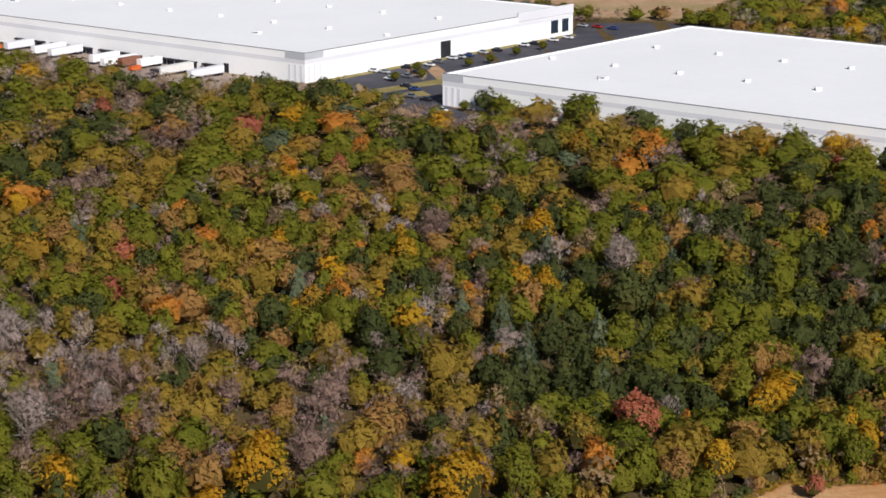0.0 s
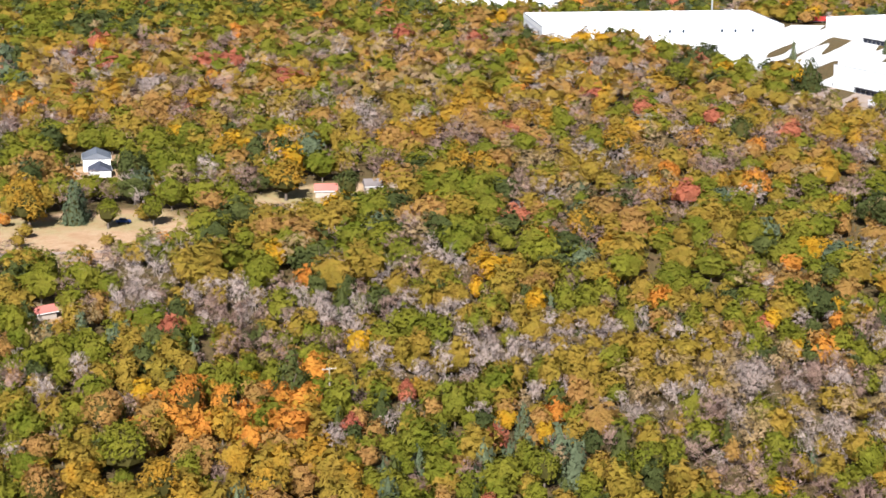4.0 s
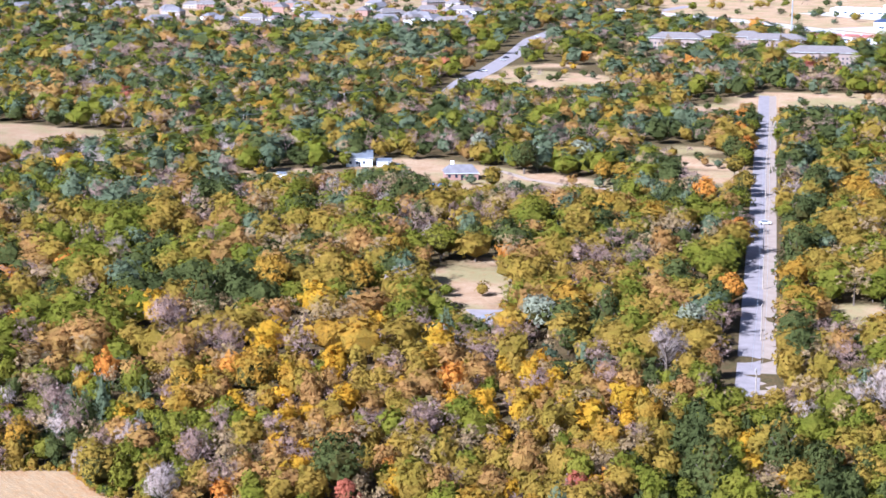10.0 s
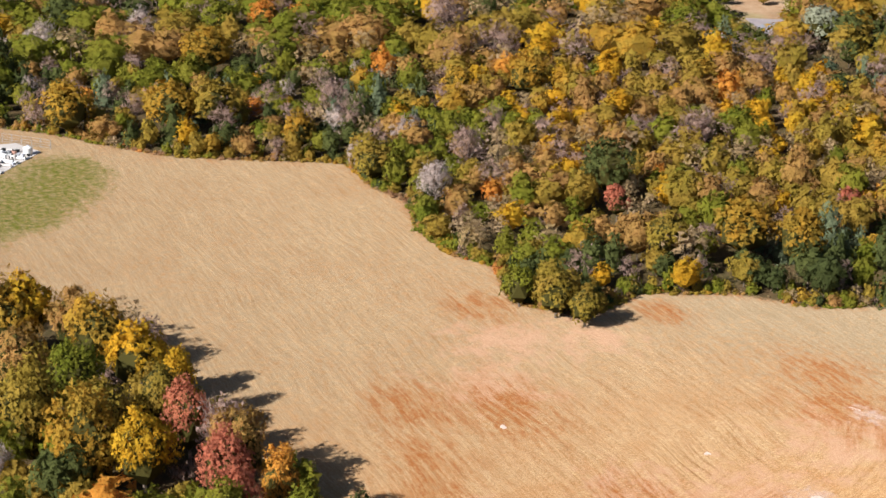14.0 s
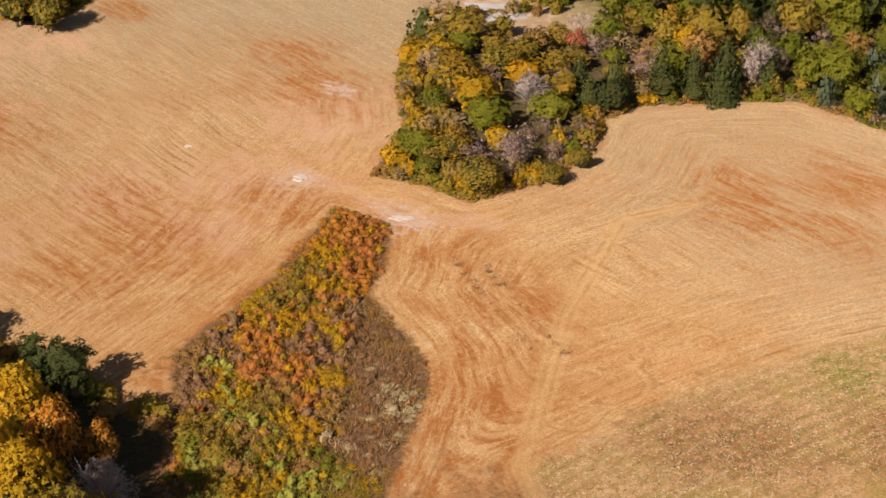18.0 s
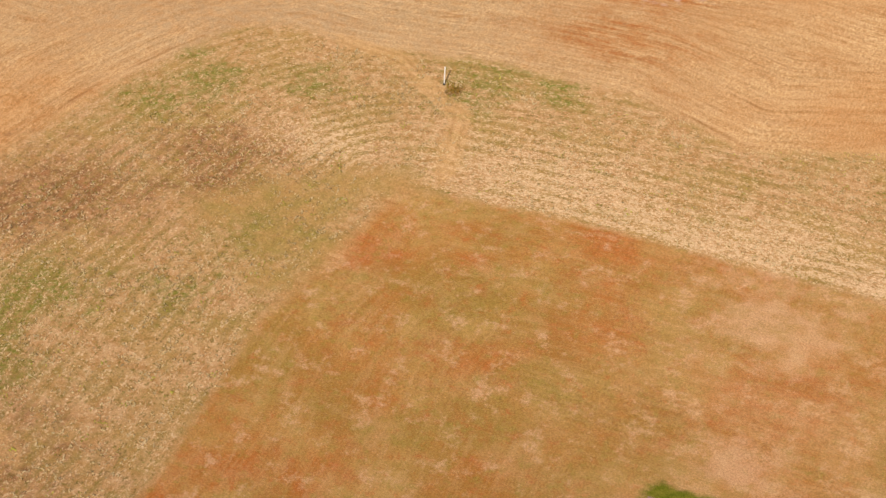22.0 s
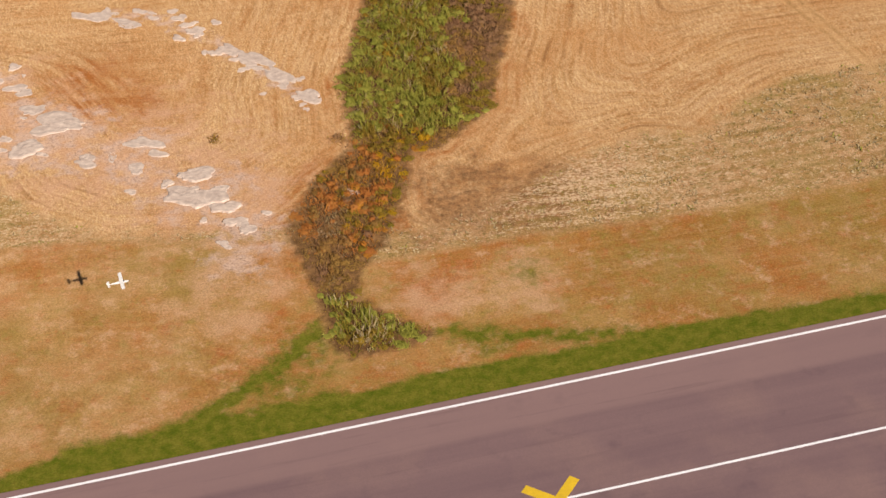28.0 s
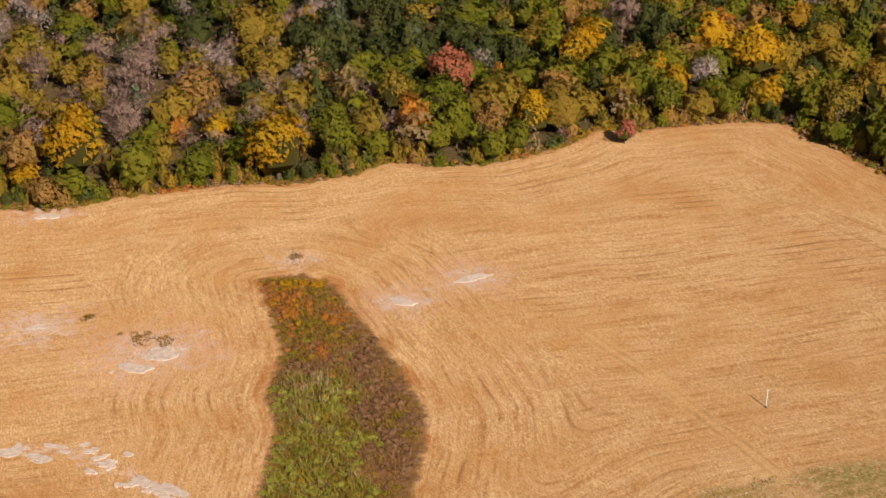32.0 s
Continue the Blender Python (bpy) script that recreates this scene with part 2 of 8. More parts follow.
STRUCTURES = [w[0] for w in WAREHOUSES.values()] + [TRUCK_LOT, CAR_LOT, SERVICE_YARD]
STRUCTURES += [[(x - 11, y - 9), (x + 11, y - 9), (x + 11, y + 9), (x - 11, y + 9)] for x, y in HOMES]
STRUCTURES += [[(x - 0.5 * w, y - 20), (x + 0.5 * w, y - 20), (x + 0.5 * w, y + 20), (x - 0.5 * w, y + 20)] for x, y, w in APARTMENTS]
STRUCTURES += [[(x - 0.6 * w, y - 0.7 * w), (x + 0.6 * w, y - 0.7 * w), (x + 0.6 * w, y + 0.4 * w), (x - 0.6 * w, y + 0.4 * w)] for x, y, w, *_ in SHOPS]
EXTRA_LINES = [(FAR_ROAD, 13.0), (HIGHWAY, 30.0)]

# ---- the plan, in metres from the point under the camera ----
OPEN_LAND = [(-470, 30), (-422.5, 87.5), (-413.1, 98), (-396, 109.8), (-382.7, 119.5), (-375.5, 131), (-369.2, 142.7), (-364, 150.8), (-346.1, 149.6), (-335, 152.1), (-318.4, 147), (-302.9, 146.7), (-294.4, 151.1), (-276.8, 145.5), (-270.4, 150.2), (-266.9, 157), (-271.5, 168.1), (-265.3, 182.3), (-253.5, 192.1), (-248.1, 206.5), (-238, 214.6), (-228, 216), (-230.9, 219.2), (-218, 221.5), (-222.7, 210.3), (-225.7, 202.2), (-213.9, 186), (-207.5, 179.9), (-195.9, 171.2), (-187.4, 157.7), (-180.3, 160.9), (-172.6, 162.4), (-170.7, 173.3), (-171.9, 183.4), (-176.9, 192.5), (-179.7, 195.3), (-178.9, 204.7), (-172.5, 214), (-164.8, 222.9), (-140, 226)]
OPEN_LAND += [(-100, 242), (-50, 256), (5.8, 278.1), (10.7, 275.1), (14.8, 273.8), (22.7, 276.1), (31.2, 275.5), (41.8, 275.6), (50.1, 272.9), (59.2, 273.4), (66.5, 277), (72, 273.3), (81.5, 271), (92.6, 273.5), (102.3, 279.2), (108.5, 277.2), (115.3, 277.1), (125.7, 275.5), (132.4, 272.6), (133.9, 265.1), (136.4, 258.1), (138, 248.1), (150, 218), (165, 190), (230, 150), (300, -200), (-470, -200)]
NEAR_WOOD = [(-345, 30), (-315.3, 63.1), (-299.3, 73.6), (-281.8, 82.9), (-262.8, 81.4), (-245.4, 82.5), (-219, 86.1), (-199.4, 89.3), (-188.5, 91.1), (-182.9, 92.1), (-152.2, 100.7), (-139.4, 99), (-138.8, 96.3), (-120, 55), (-345, 10)]
SHRUB_BANK = [(-183.7, 147.7), (-174.4, 149.9), (-166.3, 142), (-162, 135.7), (-146.8, 131), (-140.8, 126.6), (-132.3, 115.1), (-120.9, 99), (-122, 84), (-140, 86), (-153.2, 99.1), (-166.4, 109.1), (-162.6, 97.1), (-168.2, 114.4), (-173.2, 128.3)]
HEDGE = [(38.5, 241.6), (44.8, 241.3), (48, 237.4), (49.2, 226.3), (51, 212.5), (51.3, 198.9), (48.5, 190.1), (45, 182.2), (43.1, 175.4), (35.7, 168.7), (32.5, 168.7), (30.3, 161.9), (26.5, 153.7), (23.5, 150.2), (22.2, 145.8), (24.5, 142.3), (28.4, 138.8), (27.1, 137.6), (19.9, 136.8), (18.5, 139.3), (18.2, 146.9), (17, 158.4), (21.2, 166.1), (26.2, 170.8), (27, 180.9), (26.9, 183.4), (31.4, 195.9), (33.1, 200.8), (33.5, 209.4), (37.3, 218.8), (38.2, 225.1)]
SHORT_GRASS = [(-82, 60), (-76.9, 109.1), (-79.5, 133.9), (-76.9, 160.9), (-57.8, 162.4), (-35.2, 162), (-15, 161.7), (-4.7, 160.9), (13.1, 157.2), (24.1, 150.7), (39.3, 151.3), (64.2, 151.1), (92.4, 153.7), (160, 158), (230, 152), (230, 60)]
ROUGH_GRASS = [(-88, 60), (-92.7, 105.8), (-122, 123.4), (-120.9, 146.4), (-118.1, 165), (-110.5, 185.2), (-105.5, 188.5), (-95.5, 187.4), (-81.2, 189.6), (-61.9, 190), (-44.5, 183.1), (-26.3, 190.1), (-16, 186), (-9.4, 168.2), (-1.2, 161.7), (33.1, 154.7), (49, 163.3), (57.6, 166.3), (63.4, 164.4), (68.3, 168.7), (76.1, 173), (86.4, 173.6), (102.4, 173.7), (230, 182), (230, 60)]
ROAD_LINE = [(-329.3, 306), (-349.2, 324.9), (-828.2, 774.7)]
TRACK_WEST = [(-91.4, 106.6), (-103.2, 112.7), (-122, 123.4), (-142.1, 149.9), (-155.3, 173.8), (-152.6, 183.5)]
TRACK_MID = [(-96.5, 187.6), (-88.6, 186.2), (-79.9, 179.5), (-76.6, 177.3), (-73.5, 165.3)]
TRACK_EAST = [(76.5, 213.6), (80.7, 199.7), (82.9, 190.2), (86.4, 173.6), (85.7, 154.7)]
TRACK_GAP = [(-166.3, 159.7), (-175.1, 152.4), (-186.4, 151.8), (-192.7, 150.8), (-202.4, 144.2)]
LAWN = [(-381.5, 71.5), (-378.8, 77.8), (-395.9, 93.7), (-390.2, 101.9), (-375.6, 105.1), (-348.2, 86), (-341.2, 69.4), (-334.5, 61.8)]
YARD = [(-413.4, 74.4), (-407, 84), (-406.3, 91.3), (-397.8, 94.7), (-386.6, 84.2), (-378.8, 77.8), (-361.3, 64.1)]
RUNWAY_CORNER = Vector((-35.29, 124.24, 0))
RUNWAY_EAST = Vector((0.99782, 0.06604, 0))
RUNWAY_NORTH = Vector((-RUNWAY_EAST.y, RUNWAY_EAST.x, 0))


def distance(points, loop, closed=True):
    """How far each point lies from a line through the corners of a loop."""
    a = np.array(loop, float)
    b = np.roll(a, -1, 0) if closed else a[1:]
    a = a if closed else a[:-1]
    best = np.full(len(points), 1e9)
    for p, q in zip(a, b):
        d = q - p
        s = np.clip(((points - p) @ d) / (d @ d), 0, 1)
        best = np.minimum(best, np.hypot(*(points - p - s[:, None] * d).T))
    return best


def inside(points, loop):
    x, y = points.T
    hit = np.zeros(len(points), bool)
    for (ax, ay), (bx, by) in zip(loop, loop[1:] + loop[:1]):
        if ay != by:
            hit ^= ((ay > y) != (by > y)) & (x < (bx - ax) * (y - ay) / (by - ay) + ax)
    return hit


def signed(points, loop):
    """Metres inside a loop; negative outside it."""
    return np.where(inside(points, loop), 1, -1) * distance(points, loop)


def ripple(x, y, size, seed=0.0):
    """A smooth uneven field between about -1 and 1, with waves of that size."""
    k = 2 * math.pi / size
    return (np.sin(k * (x + 0.6 * y) + seed) * np.cos(k * (0.8 * y - 0.5 * x) * 0.9 + 1.7 * seed)
            + 0.6 * np.sin(k * 1.9 * (0.7 * x - y) + 2.3 * seed + 1.1 * np.sin(k * 0.7 * y)) + 0.4 * np.cos(k * 3.1 * (x + 0.3 * y) + seed)) / 1.6

# Trees that stand out, by the colour of their leaves: place and crown radius.
STANDING = {}
STANDING["gold"] = [(36.1, 378, 3.4), (122.1, 507.9, 3.9), (-180.3, 640, 7), (-152.3, 506.9, 6), (-155.5, 739.3, 3.9), (-54.3, 472.1, 4.6), (-53.2, 553.1, 5), (-217.2, 581.9, 5.6), (-214.2, 594.6, 3.7), (-297, 573.9, 7), (-257.7, 537.2, 7), (-232.8, 561.6, 4.5), (-210.9, 590.5, 4.1), (-321.3, 488.8, 6.1), (-160.1, 280.8, 4.5), (-141.9, 287.8, 4.4), (-165.7, 460, 4.4), (-489.8, 513, 6.4), (-309, 472.7, 7), (-609.3, 484.4, 4.6), (-472.8, 287, 5.8)]
STANDING["gold"] += [(-495.1, 269.1, 5.9), (-390.7, 208.1, 6.1), (-499.6, 520.3, 7), (-587.4, 163.6, 7), (-442.5, 146.9, 7), (-408.5, 103.5, 7), (-399.9, 124, 7), (-376.1, 145.4, 4.2), (-277, 192.7, 6.8), (-394.4, 191.8, 4.6), (-488, 267.7, 5.9), (-268.4, 198.9, 5.7), (-285.4, 60.5, 6.9), (-255.8, 71.7, 5.9), (-235.8, 59.5, 5.9), (-155.1, 80.4, 6.7), (-199.8, 184.4, 4.3), (-183.4, 168.7, 3.5), (-187.9, 199, 2.1), (146.7, 269.8, 4.3)]
STANDING["amber"] = [(18.3, 284.8, 5.9), (48.3, 275.1, 5.8), (106.2, 302.3, 3.9), (91, 279, 3.6), (117.3, 292.5, 2.9), (134, 288.7, 5.4), (59.1, 407.8, 3.7), (79.9, 384.5, 3.5), (84.1, 377.4, 3.8), (92.2, 420.5, 4.5)]
STANDING["orange"] = [(74.8, 400.9, 3), (67.6, 377.9, 2.6), (41.6, 497.1, 3.3), (91.9, 301, 1.6), (137.1, 490.1, 6.9), (63.2, 514.9, 3.8), (41.7, 381, 3.4), (167.6, 410.7, 2.6), (75.1, 280, 1.8), (-83.1, 301.1, 2.1), (-119.6, 580.1, 5.3), (-152.1, 606.1, 2.7), (-82.1, 511.6, 1.9), (-179.3, 326.8, 4.5), (-172.9, 330, 3.4), (-161.9, 334.2, 3.3), (-157.6, 310.5, 2.1), (-150.8, 592.3, 4.5), (-542.2, 479.5, 6.5), (-319.4, 200.8, 2), (-479.9, 176.1, 4.6), (-235.7, 68.8, 2.7), (-223.3, 82.1, 1.9), (-182.6, 83.8, 1.6)]
STANDING["rust"] = [(64.9, 393.5, 3.6), (40.7, 305.4, 4.3), (-12.2, 405, 3), (9.2, 443, 4), (158.2, 422.2, 3.3), (4.6, 294, 3.6), (-154.8, 598.7, 4.6), (-103.6, 542.4, 3.2), (-15.5, 433.7, 4.6), (-37.4, 456.6, 4.1), (-190.3, 313, 4.5), (-177.2, 271.2, 4.5), (-282.1, 353.7, 3.3), (-444, 349.1, 5), (-349.7, 312.4, 3.5), (-385.5, 137.2, 2.4), (-266, 64.4, 6.5), (-150.6, 86.9, 2.7), (-203, 204.7, 2.7), (83.6, 277.9, 3.6)]
STANDING["red"] = [(55.5, 501.8, 2.6), (82.5, 297.9, 4.8), (104.2, 272.4, 2.2), (44.4, 416, 1.8), (-6.6, 585.9, 3.4), (183.7, 473.5, 3), (-114.2, 325.6, 3.1), (-143.4, 325.5, 2.7), (-104.6, 293.8, 2.4), (-143.6, 354.5, 1.7), (-141.9, 350.4, 2.2), (-306.7, 183.6, 3.2), (-235.4, 77.6, 3.9), (-216.6, 71.3, 5.2), (-199, 210.1, 2.2)]
STANDING["deep"] = [(59, 576.7, 7), (98.4, 519.3, 3.9), (77.1, 328.8, 3.1), (62.4, 355.1, 2.7), (97.4, 362, 5.8), (-149.8, 831.7, 7), (-73.1, 548.1, 7), (-145.4, 676.1, 5.1), (-163.8, 342.3, 5.2), (-310.2, 533.1, 6.5), (-238.1, 540.2, 4.4), (-439.6, 427.9, 7), (-530.7, 524.8, 6.7), (-265.6, 268, 5.2), (-277.7, 249.8, 6.9), (-241.8, 311.6, 5.4), (-295.7, 388.1, 5.9), (-320.7, 440.8, 4), (-621.8, 566.6, 7), (-495, 483.6, 5.1), (-397.5, 318.3, 6.2), (-651.7, 475.8, 7), (-317.2, 187.5, 6.2), (-484.1, 242.7, 7), (-445.2, 434.4, 7), (-541.6, 535.1, 6.8), (-281.9, 272.6, 5.4), (-591.3, 378.5, 6.3), (-488.8, 253.5, 7), (-457.3, 99.8, 5.7)]
STANDING["deep"] += [(-208.5, 81.7, 3.6), (-180.2, 198.3, 2.9), (-178.5, 207.4, 2.5), (-172.5, 213.9, 3.2), (-174.9, 210.5, 2.1)]
STANDING["green"] = [(131.9, 545.8, 7), (77.1, 284.6, 5.1), (-204.6, 813.8, 7), (-178.6, 792.3, 4.8), (-109.5, 767, 5.2), (-101.3, 315.3, 3.5), (-173.3, 292.2, 5.8), (-84.3, 323.9, 4.1), (-243.2, 289.4, 3.4), (-288.1, 481.4, 4.1), (-277.7, 489.5, 4.2), (-538.8, 398.3, 7), (-511.6, 341.2, 7), (-959.7, 696.4, 4.3), (-425.5, 273.8, 6.9), (-579.6, 183.1, 7), (-477.5, 162.6, 5.3), (-274.5, 145.7, 3.3), (-278, 76.4, 4.5), (-204.1, 74.2, 3.9), (-186.5, 81.4, 4.7), (-195.8, 62.5, 4.1), (-196.7, 177.2, 2.9), (-182.3, 163, 2.3), (58, 278.7, 4), (114.6, 280.9, 3.3)]
STANDING["blue"] = [(71, 356.6, 3.8), (72.8, 342.6, 3.2), (-113.3, 339.3, 2.7), (-300.7, 483.7, 5.1), (-303.2, 490.2, 4.3), (-409.7, 274.8, 4.4)]
STANDING["bare"] = [(11, 349.9, 3.2), (-18.6, 315.2, 4.9), (-6.2, 329.7, 2.5), (104.6, 394.4, 4.9), (-60.7, 386, 3.5), (-49.7, 383.8, 3.5), (-76.7, 376, 5.3), (-45.4, 397, 3.6), (-6.2, 323.3, 2.9), (-42.5, 483, 2.8), (-301.9, 322.7, 6), (-360.4, 307.7, 6.5), (-305.7, 333.7, 4.8), (-470.6, 114.2, 5.1), (-482.9, 142.7, 4.5), (-328.9, 155.4, 4.4), (-187.8, 188.2, 3.8), (-171.5, 221, 3.5), (123.8, 286.1, 3.3)]
STANDING["mauve"] = [(-336.3, 220.3, 5.5), (32.2, 314.9, 4.9), (15.1, 321.1, 3.9), (69, 426.5, 5.2), (-346.7, 171.4, 4.7), (-454.8, 217.6, 7), (-176.1, 173.7, 3.1)]
STANDING["tan"] = [(100.8, 409.7, 3.8), (-69.7, 344.2, 4.8), (-534.6, 185, 7), (-171.9, 84.8, 3.5)]
STANDING["olive"] = [(-267.5, 149, 4.6), (-262, 151.5, 3.6), (-71.6, 286.6, 3.2), (-352.4, 510.4, 7), (-231.9, 286.2, 3.9), (-394, 489.5, 3.7), (-622.7, 439.5, 4.5), (-636, 578.9, 7), (-396.1, 133.2, 6.4), (-348.7, 150.7, 5.2), (-282.2, 179.4, 5.2), (-250.2, 55.4, 5.8), (-192.5, 69.6, 4.4), (-182.5, 89, 3), (-199.7, 193.6, 3.9), (-173.7, 165.1, 3.8), (-170, 181.1, 2.1), (-168.9, 174.5, 2.3), (-214.6, 195.3, 3.1), (71.8, 293.4, 3.7), (139.3, 267, 4.2)]
STANDING["pale"] = [(-385.5, 470.3, 4.5), (-408.1, 303.7, 7), (-379.3, 331.6, 5.3), (-691.2, 481.9, 6.3), (-652.2, 506, 7)]

# Clearings in the woods: yards, meadows and parking grounds.
CLEARINGS = []
CLEARINGS.append([(-711, 371), (-713, 395), (-700, 415), (-716, 450), (-701, 472), (-659, 473), (-610, 494), (-584, 470), (-604, 454), (-620, 444), (-613, 418), (-684, 432), (-676, 403), (-687, 361)])
CLEARINGS.append([(-1058, 768), (-1031, 795), (-903, 726), (-897, 667), (-975, 665)])
CLEARINGS.append([(-837, 724), (-821, 758), (-752, 694), (-777, 671)])
CLEARINGS.append([(-843, 792), (-796, 840), (-738, 775), (-760, 720)])
CLEARINGS.append([(-738, 844), (-735, 903), (-663, 816), (-676, 774)])
CLEARINGS.append([(-692, 573), (-695, 604), (-604, 557), (-549, 508), (-576, 507), (-628, 540)])
CLEARINGS.append([(-492, 323), (-505, 357), (-456, 327), (-448, 300)])
CLEARINGS.append([(-456, 304), (-442, 317), (-422, 302), (-427, 291)])
CLEARINGS.append([(-389, 495), (-374, 506), (-345, 482), (-326, 454), (-276, 438), (-256, 471), (-272, 495), (-285, 505), (-305, 500), (-316, 476), (-354, 501), (-340, 463), (-359, 449)])
CLEARINGS.append([(-362, 574), (-345, 588), (-316, 538), (-338, 545)])
CLEARINGS.append([(-297, 379), (-287, 406), (-263, 381), (-266, 360), (-274, 352)])
CLEARINGS.append([(-259, 393), (-253, 398), (-245, 382), (-250, 380)])
CLEARINGS.append([(-394, 398), (-387, 409), (-366, 392), (-375, 380)])
CLEARINGS.append([(-729, 831), (-725, 907), (-692, 901), (-630, 806), (-682, 780)])
CLEARINGS.append([(-921, 331), (-929, 352), (-897, 363), (-866, 386), (-842, 392), (-837, 364), (-834, 335), (-809, 314), (-827, 311)])
CLEARINGS.append([(-238, 215), (-225, 226), (-205, 222), (-206, 212), (-219, 208), (-226, 207)])
CLEARINGS.append([(-271, 472), (-271, 486), (-264, 483), (-261, 466)])
CLEARINGS.append([(39, 643), (64, 649), (81, 659), (111, 674), (96, 585), (103, 570), (88, 577), (84, 596), (68, 613), (48, 631)])
CLEARINGS.append([(-44, 720), (-11, 714), (42, 658), (39, 633), (4, 649), (-23, 687), (-43, 702)])
CLEARINGS.append([(196, 765), (232, 752), (262, 800), (420, 980), (230, 1050), (150, 815)])  # field behind the warehouses
CLEARINGS.append([(-258, 511), (-246, 518), (-238, 545), (-230, 560), (-238, 568), (-252, 566), (-262, 556), (-267, 538)])  # yard with a red roof
USUAL_TREES = {'green': 34, 'deep': 14, 'olive': 18, 'gold': 2, 'amber': 4, 'rust': 7, 'orange': 2.5, 'red': 1.0, 'tan': 6, 'bare': 5, 'mauve': 13, 'blue': 3}
STANDS = []
# green woods round the yards
STANDS.append(([(-1002, 472), (-768, 943), (-303, 377), (-325, 308), (-394, 283), (-448, 279), (-481, 258), (-486, 226)], {'green': 18, 'deep': 13, 'olive': 33, 'gold': 5, 'rust': 11, 'tan': 10, 'bare': 0.5, 'mauve': 7, 'blue': 3, 'orange': 0.5}))
# olive woods beside the lane
STANDS.append(([(-690, 654), (-633, 779), (-347, 431), (-367, 354)], {'olive': 38, 'green': 24, 'gold': 4, 'tan': 13, 'deep': 11, 'rust': 6, 'bare': 1.5, 'mauve': 3}))
# grey bare flat
STANDS.append(([(-180, 408), (-164, 422), (-103, 421), (-76, 402), (-35, 391), (-5, 364), (18, 368), (17, 341), (-4, 306), (-22, 305), (-41, 344), (-86, 350), (-163, 369)], {'bare': 52, 'mauve': 8, 'green': 12, 'olive': 18, 'tan': 6, 'deep': 2}))
# grey bare corner
STANDS.append(([(-26, 373), (-4, 370), (-3, 312), (-22, 304)], {'bare': 48, 'mauve': 10, 'olive': 24, 'green': 14}))
# grey bare stretch by the yard
STANDS.append(([(-257, 417), (-242, 444), (-194, 422), (-164, 398), (-188, 389), (-230, 385)], {'bare': 44, 'mauve': 14, 'green': 14, 'olive': 18}))
# rust and gold scrub
STANDS.append(([(-479, 223), (-474, 255), (-441, 275), (-389, 279), (-341, 287), (-321, 297), (-297, 266), (-268, 226), (-325, 150)], {'rust': 20, 'amber': 12, 'gold': 8, 'tan': 15, 'olive': 20, 'mauve': 18, 'orange': 3, 'green': 5, 'red': 0.5}))
# cedar stand by the road's end
STANDS.append(([(-318, 284), (-302, 313), (-245, 257), (-263, 233)], {'deep': 30, 'green': 30, 'olive': 25, 'tan': 6, 'mauve': 5}))
# green stand
STANDS.append(([(-340, 281), (-313, 290), (-291, 307), (-263, 295), (-254, 348), (-222, 306), (-234, 259), (-275, 227)], {'deep': 34, 'green': 26, 'olive': 20, 'tan': 6, 'bare': 6, 'rust': 4}))
# dry scrub
STANDS.append(([(-330, 316), (-302, 338), (-265, 316), (-291, 307)], {'tan': 30, 'bare': 25, 'olive': 20, 'rust': 15}))
# orange maples
STANDS.append(([(-194, 343), (-162, 351), (-137, 296), (-163, 287)], {'orange': 34, 'green': 22, 'gold': 22, 'rust': 14, 'olive': 8}))
# golden edge
STANDS.append(([(-198, 290), (-163, 290), (-144, 311), (-119, 288), (-181, 264)], {'gold': 36, 'rust': 18, 'olive': 18, 'green': 12, 'red': 4, 'mauve': 8}))
# green far hill
STANDS.append(([(-622, 716), (-778, 1032), (-685, 1167), (-520, 1143), (-415, 915), (-483, 772), (-498, 661)], {'green': 46, 'deep': 20, 'olive': 24, 'rust': 4, 'orange': 0.8, 'red': 0.6, 'tan': 3, 'gold': 1}))
# russet far hill
STANDS.append(([(-540, 808), (-426, 957), (-244, 871), (-104, 742), (-83, 595), (-200, 581), (-307, 638), (-396, 591)], {'rust': 14, 'tan': 14, 'mauve': 20, 'bare': 8, 'olive': 22, 'green': 18, 'gold': 4, 'red': 2.5, 'orange': 1.5}))
# dark woods
STANDS.append(([(86, 424), (192, 463), (112, 262), (64, 270), (62, 330)], {'deep': 48, 'green': 24, 'olive': 8, 'rust': 6, 'mauve': 6, 'bare': 2, 'amber': 3, 'blue': 4}))
# woods by the slab
STANDS.append(([(-293, 251), (-298, 294), (-215, 217), (-235, 196)], {'green': 28, 'deep': 20, 'olive': 22, 'mauve': 14, 'tan': 8, 'amber': 6}))
# dark trees behind the yards and beside the meadow
STANDS.append(([(-863, 466), (-843, 496), (-782, 507), (-755, 528), (-778, 556), (-842, 545), (-886, 521), (-908, 489)], {'deep': 60, 'blue': 20, 'green': 10}))
STANDS.append(([(-545, 251), (-560, 274), (-522, 275), (-464, 259), (-456, 242), (-482, 232), (-503, 231)], {'deep': 46, 'green': 26, 'olive': 10}))
STANDS.append(([(-484, 455), (-447, 447), (-430, 424), (-424, 400), (-434, 397), (-446, 422)], {'deep': 50, 'blue': 20, 'green': 20}))
# golden grove at the field's corner
STANDS.append(([(-232, 206), (-214, 184), (-196, 169), (-187, 155), (-170, 158), (-166, 185), (-172, 200), (-182, 214), (-205, 212)], {'amber': 20, 'gold': 14, 'olive': 28, 'green': 10, 'mauve': 15, 'tan': 6, 'bare': 6, 'rust': 4}))
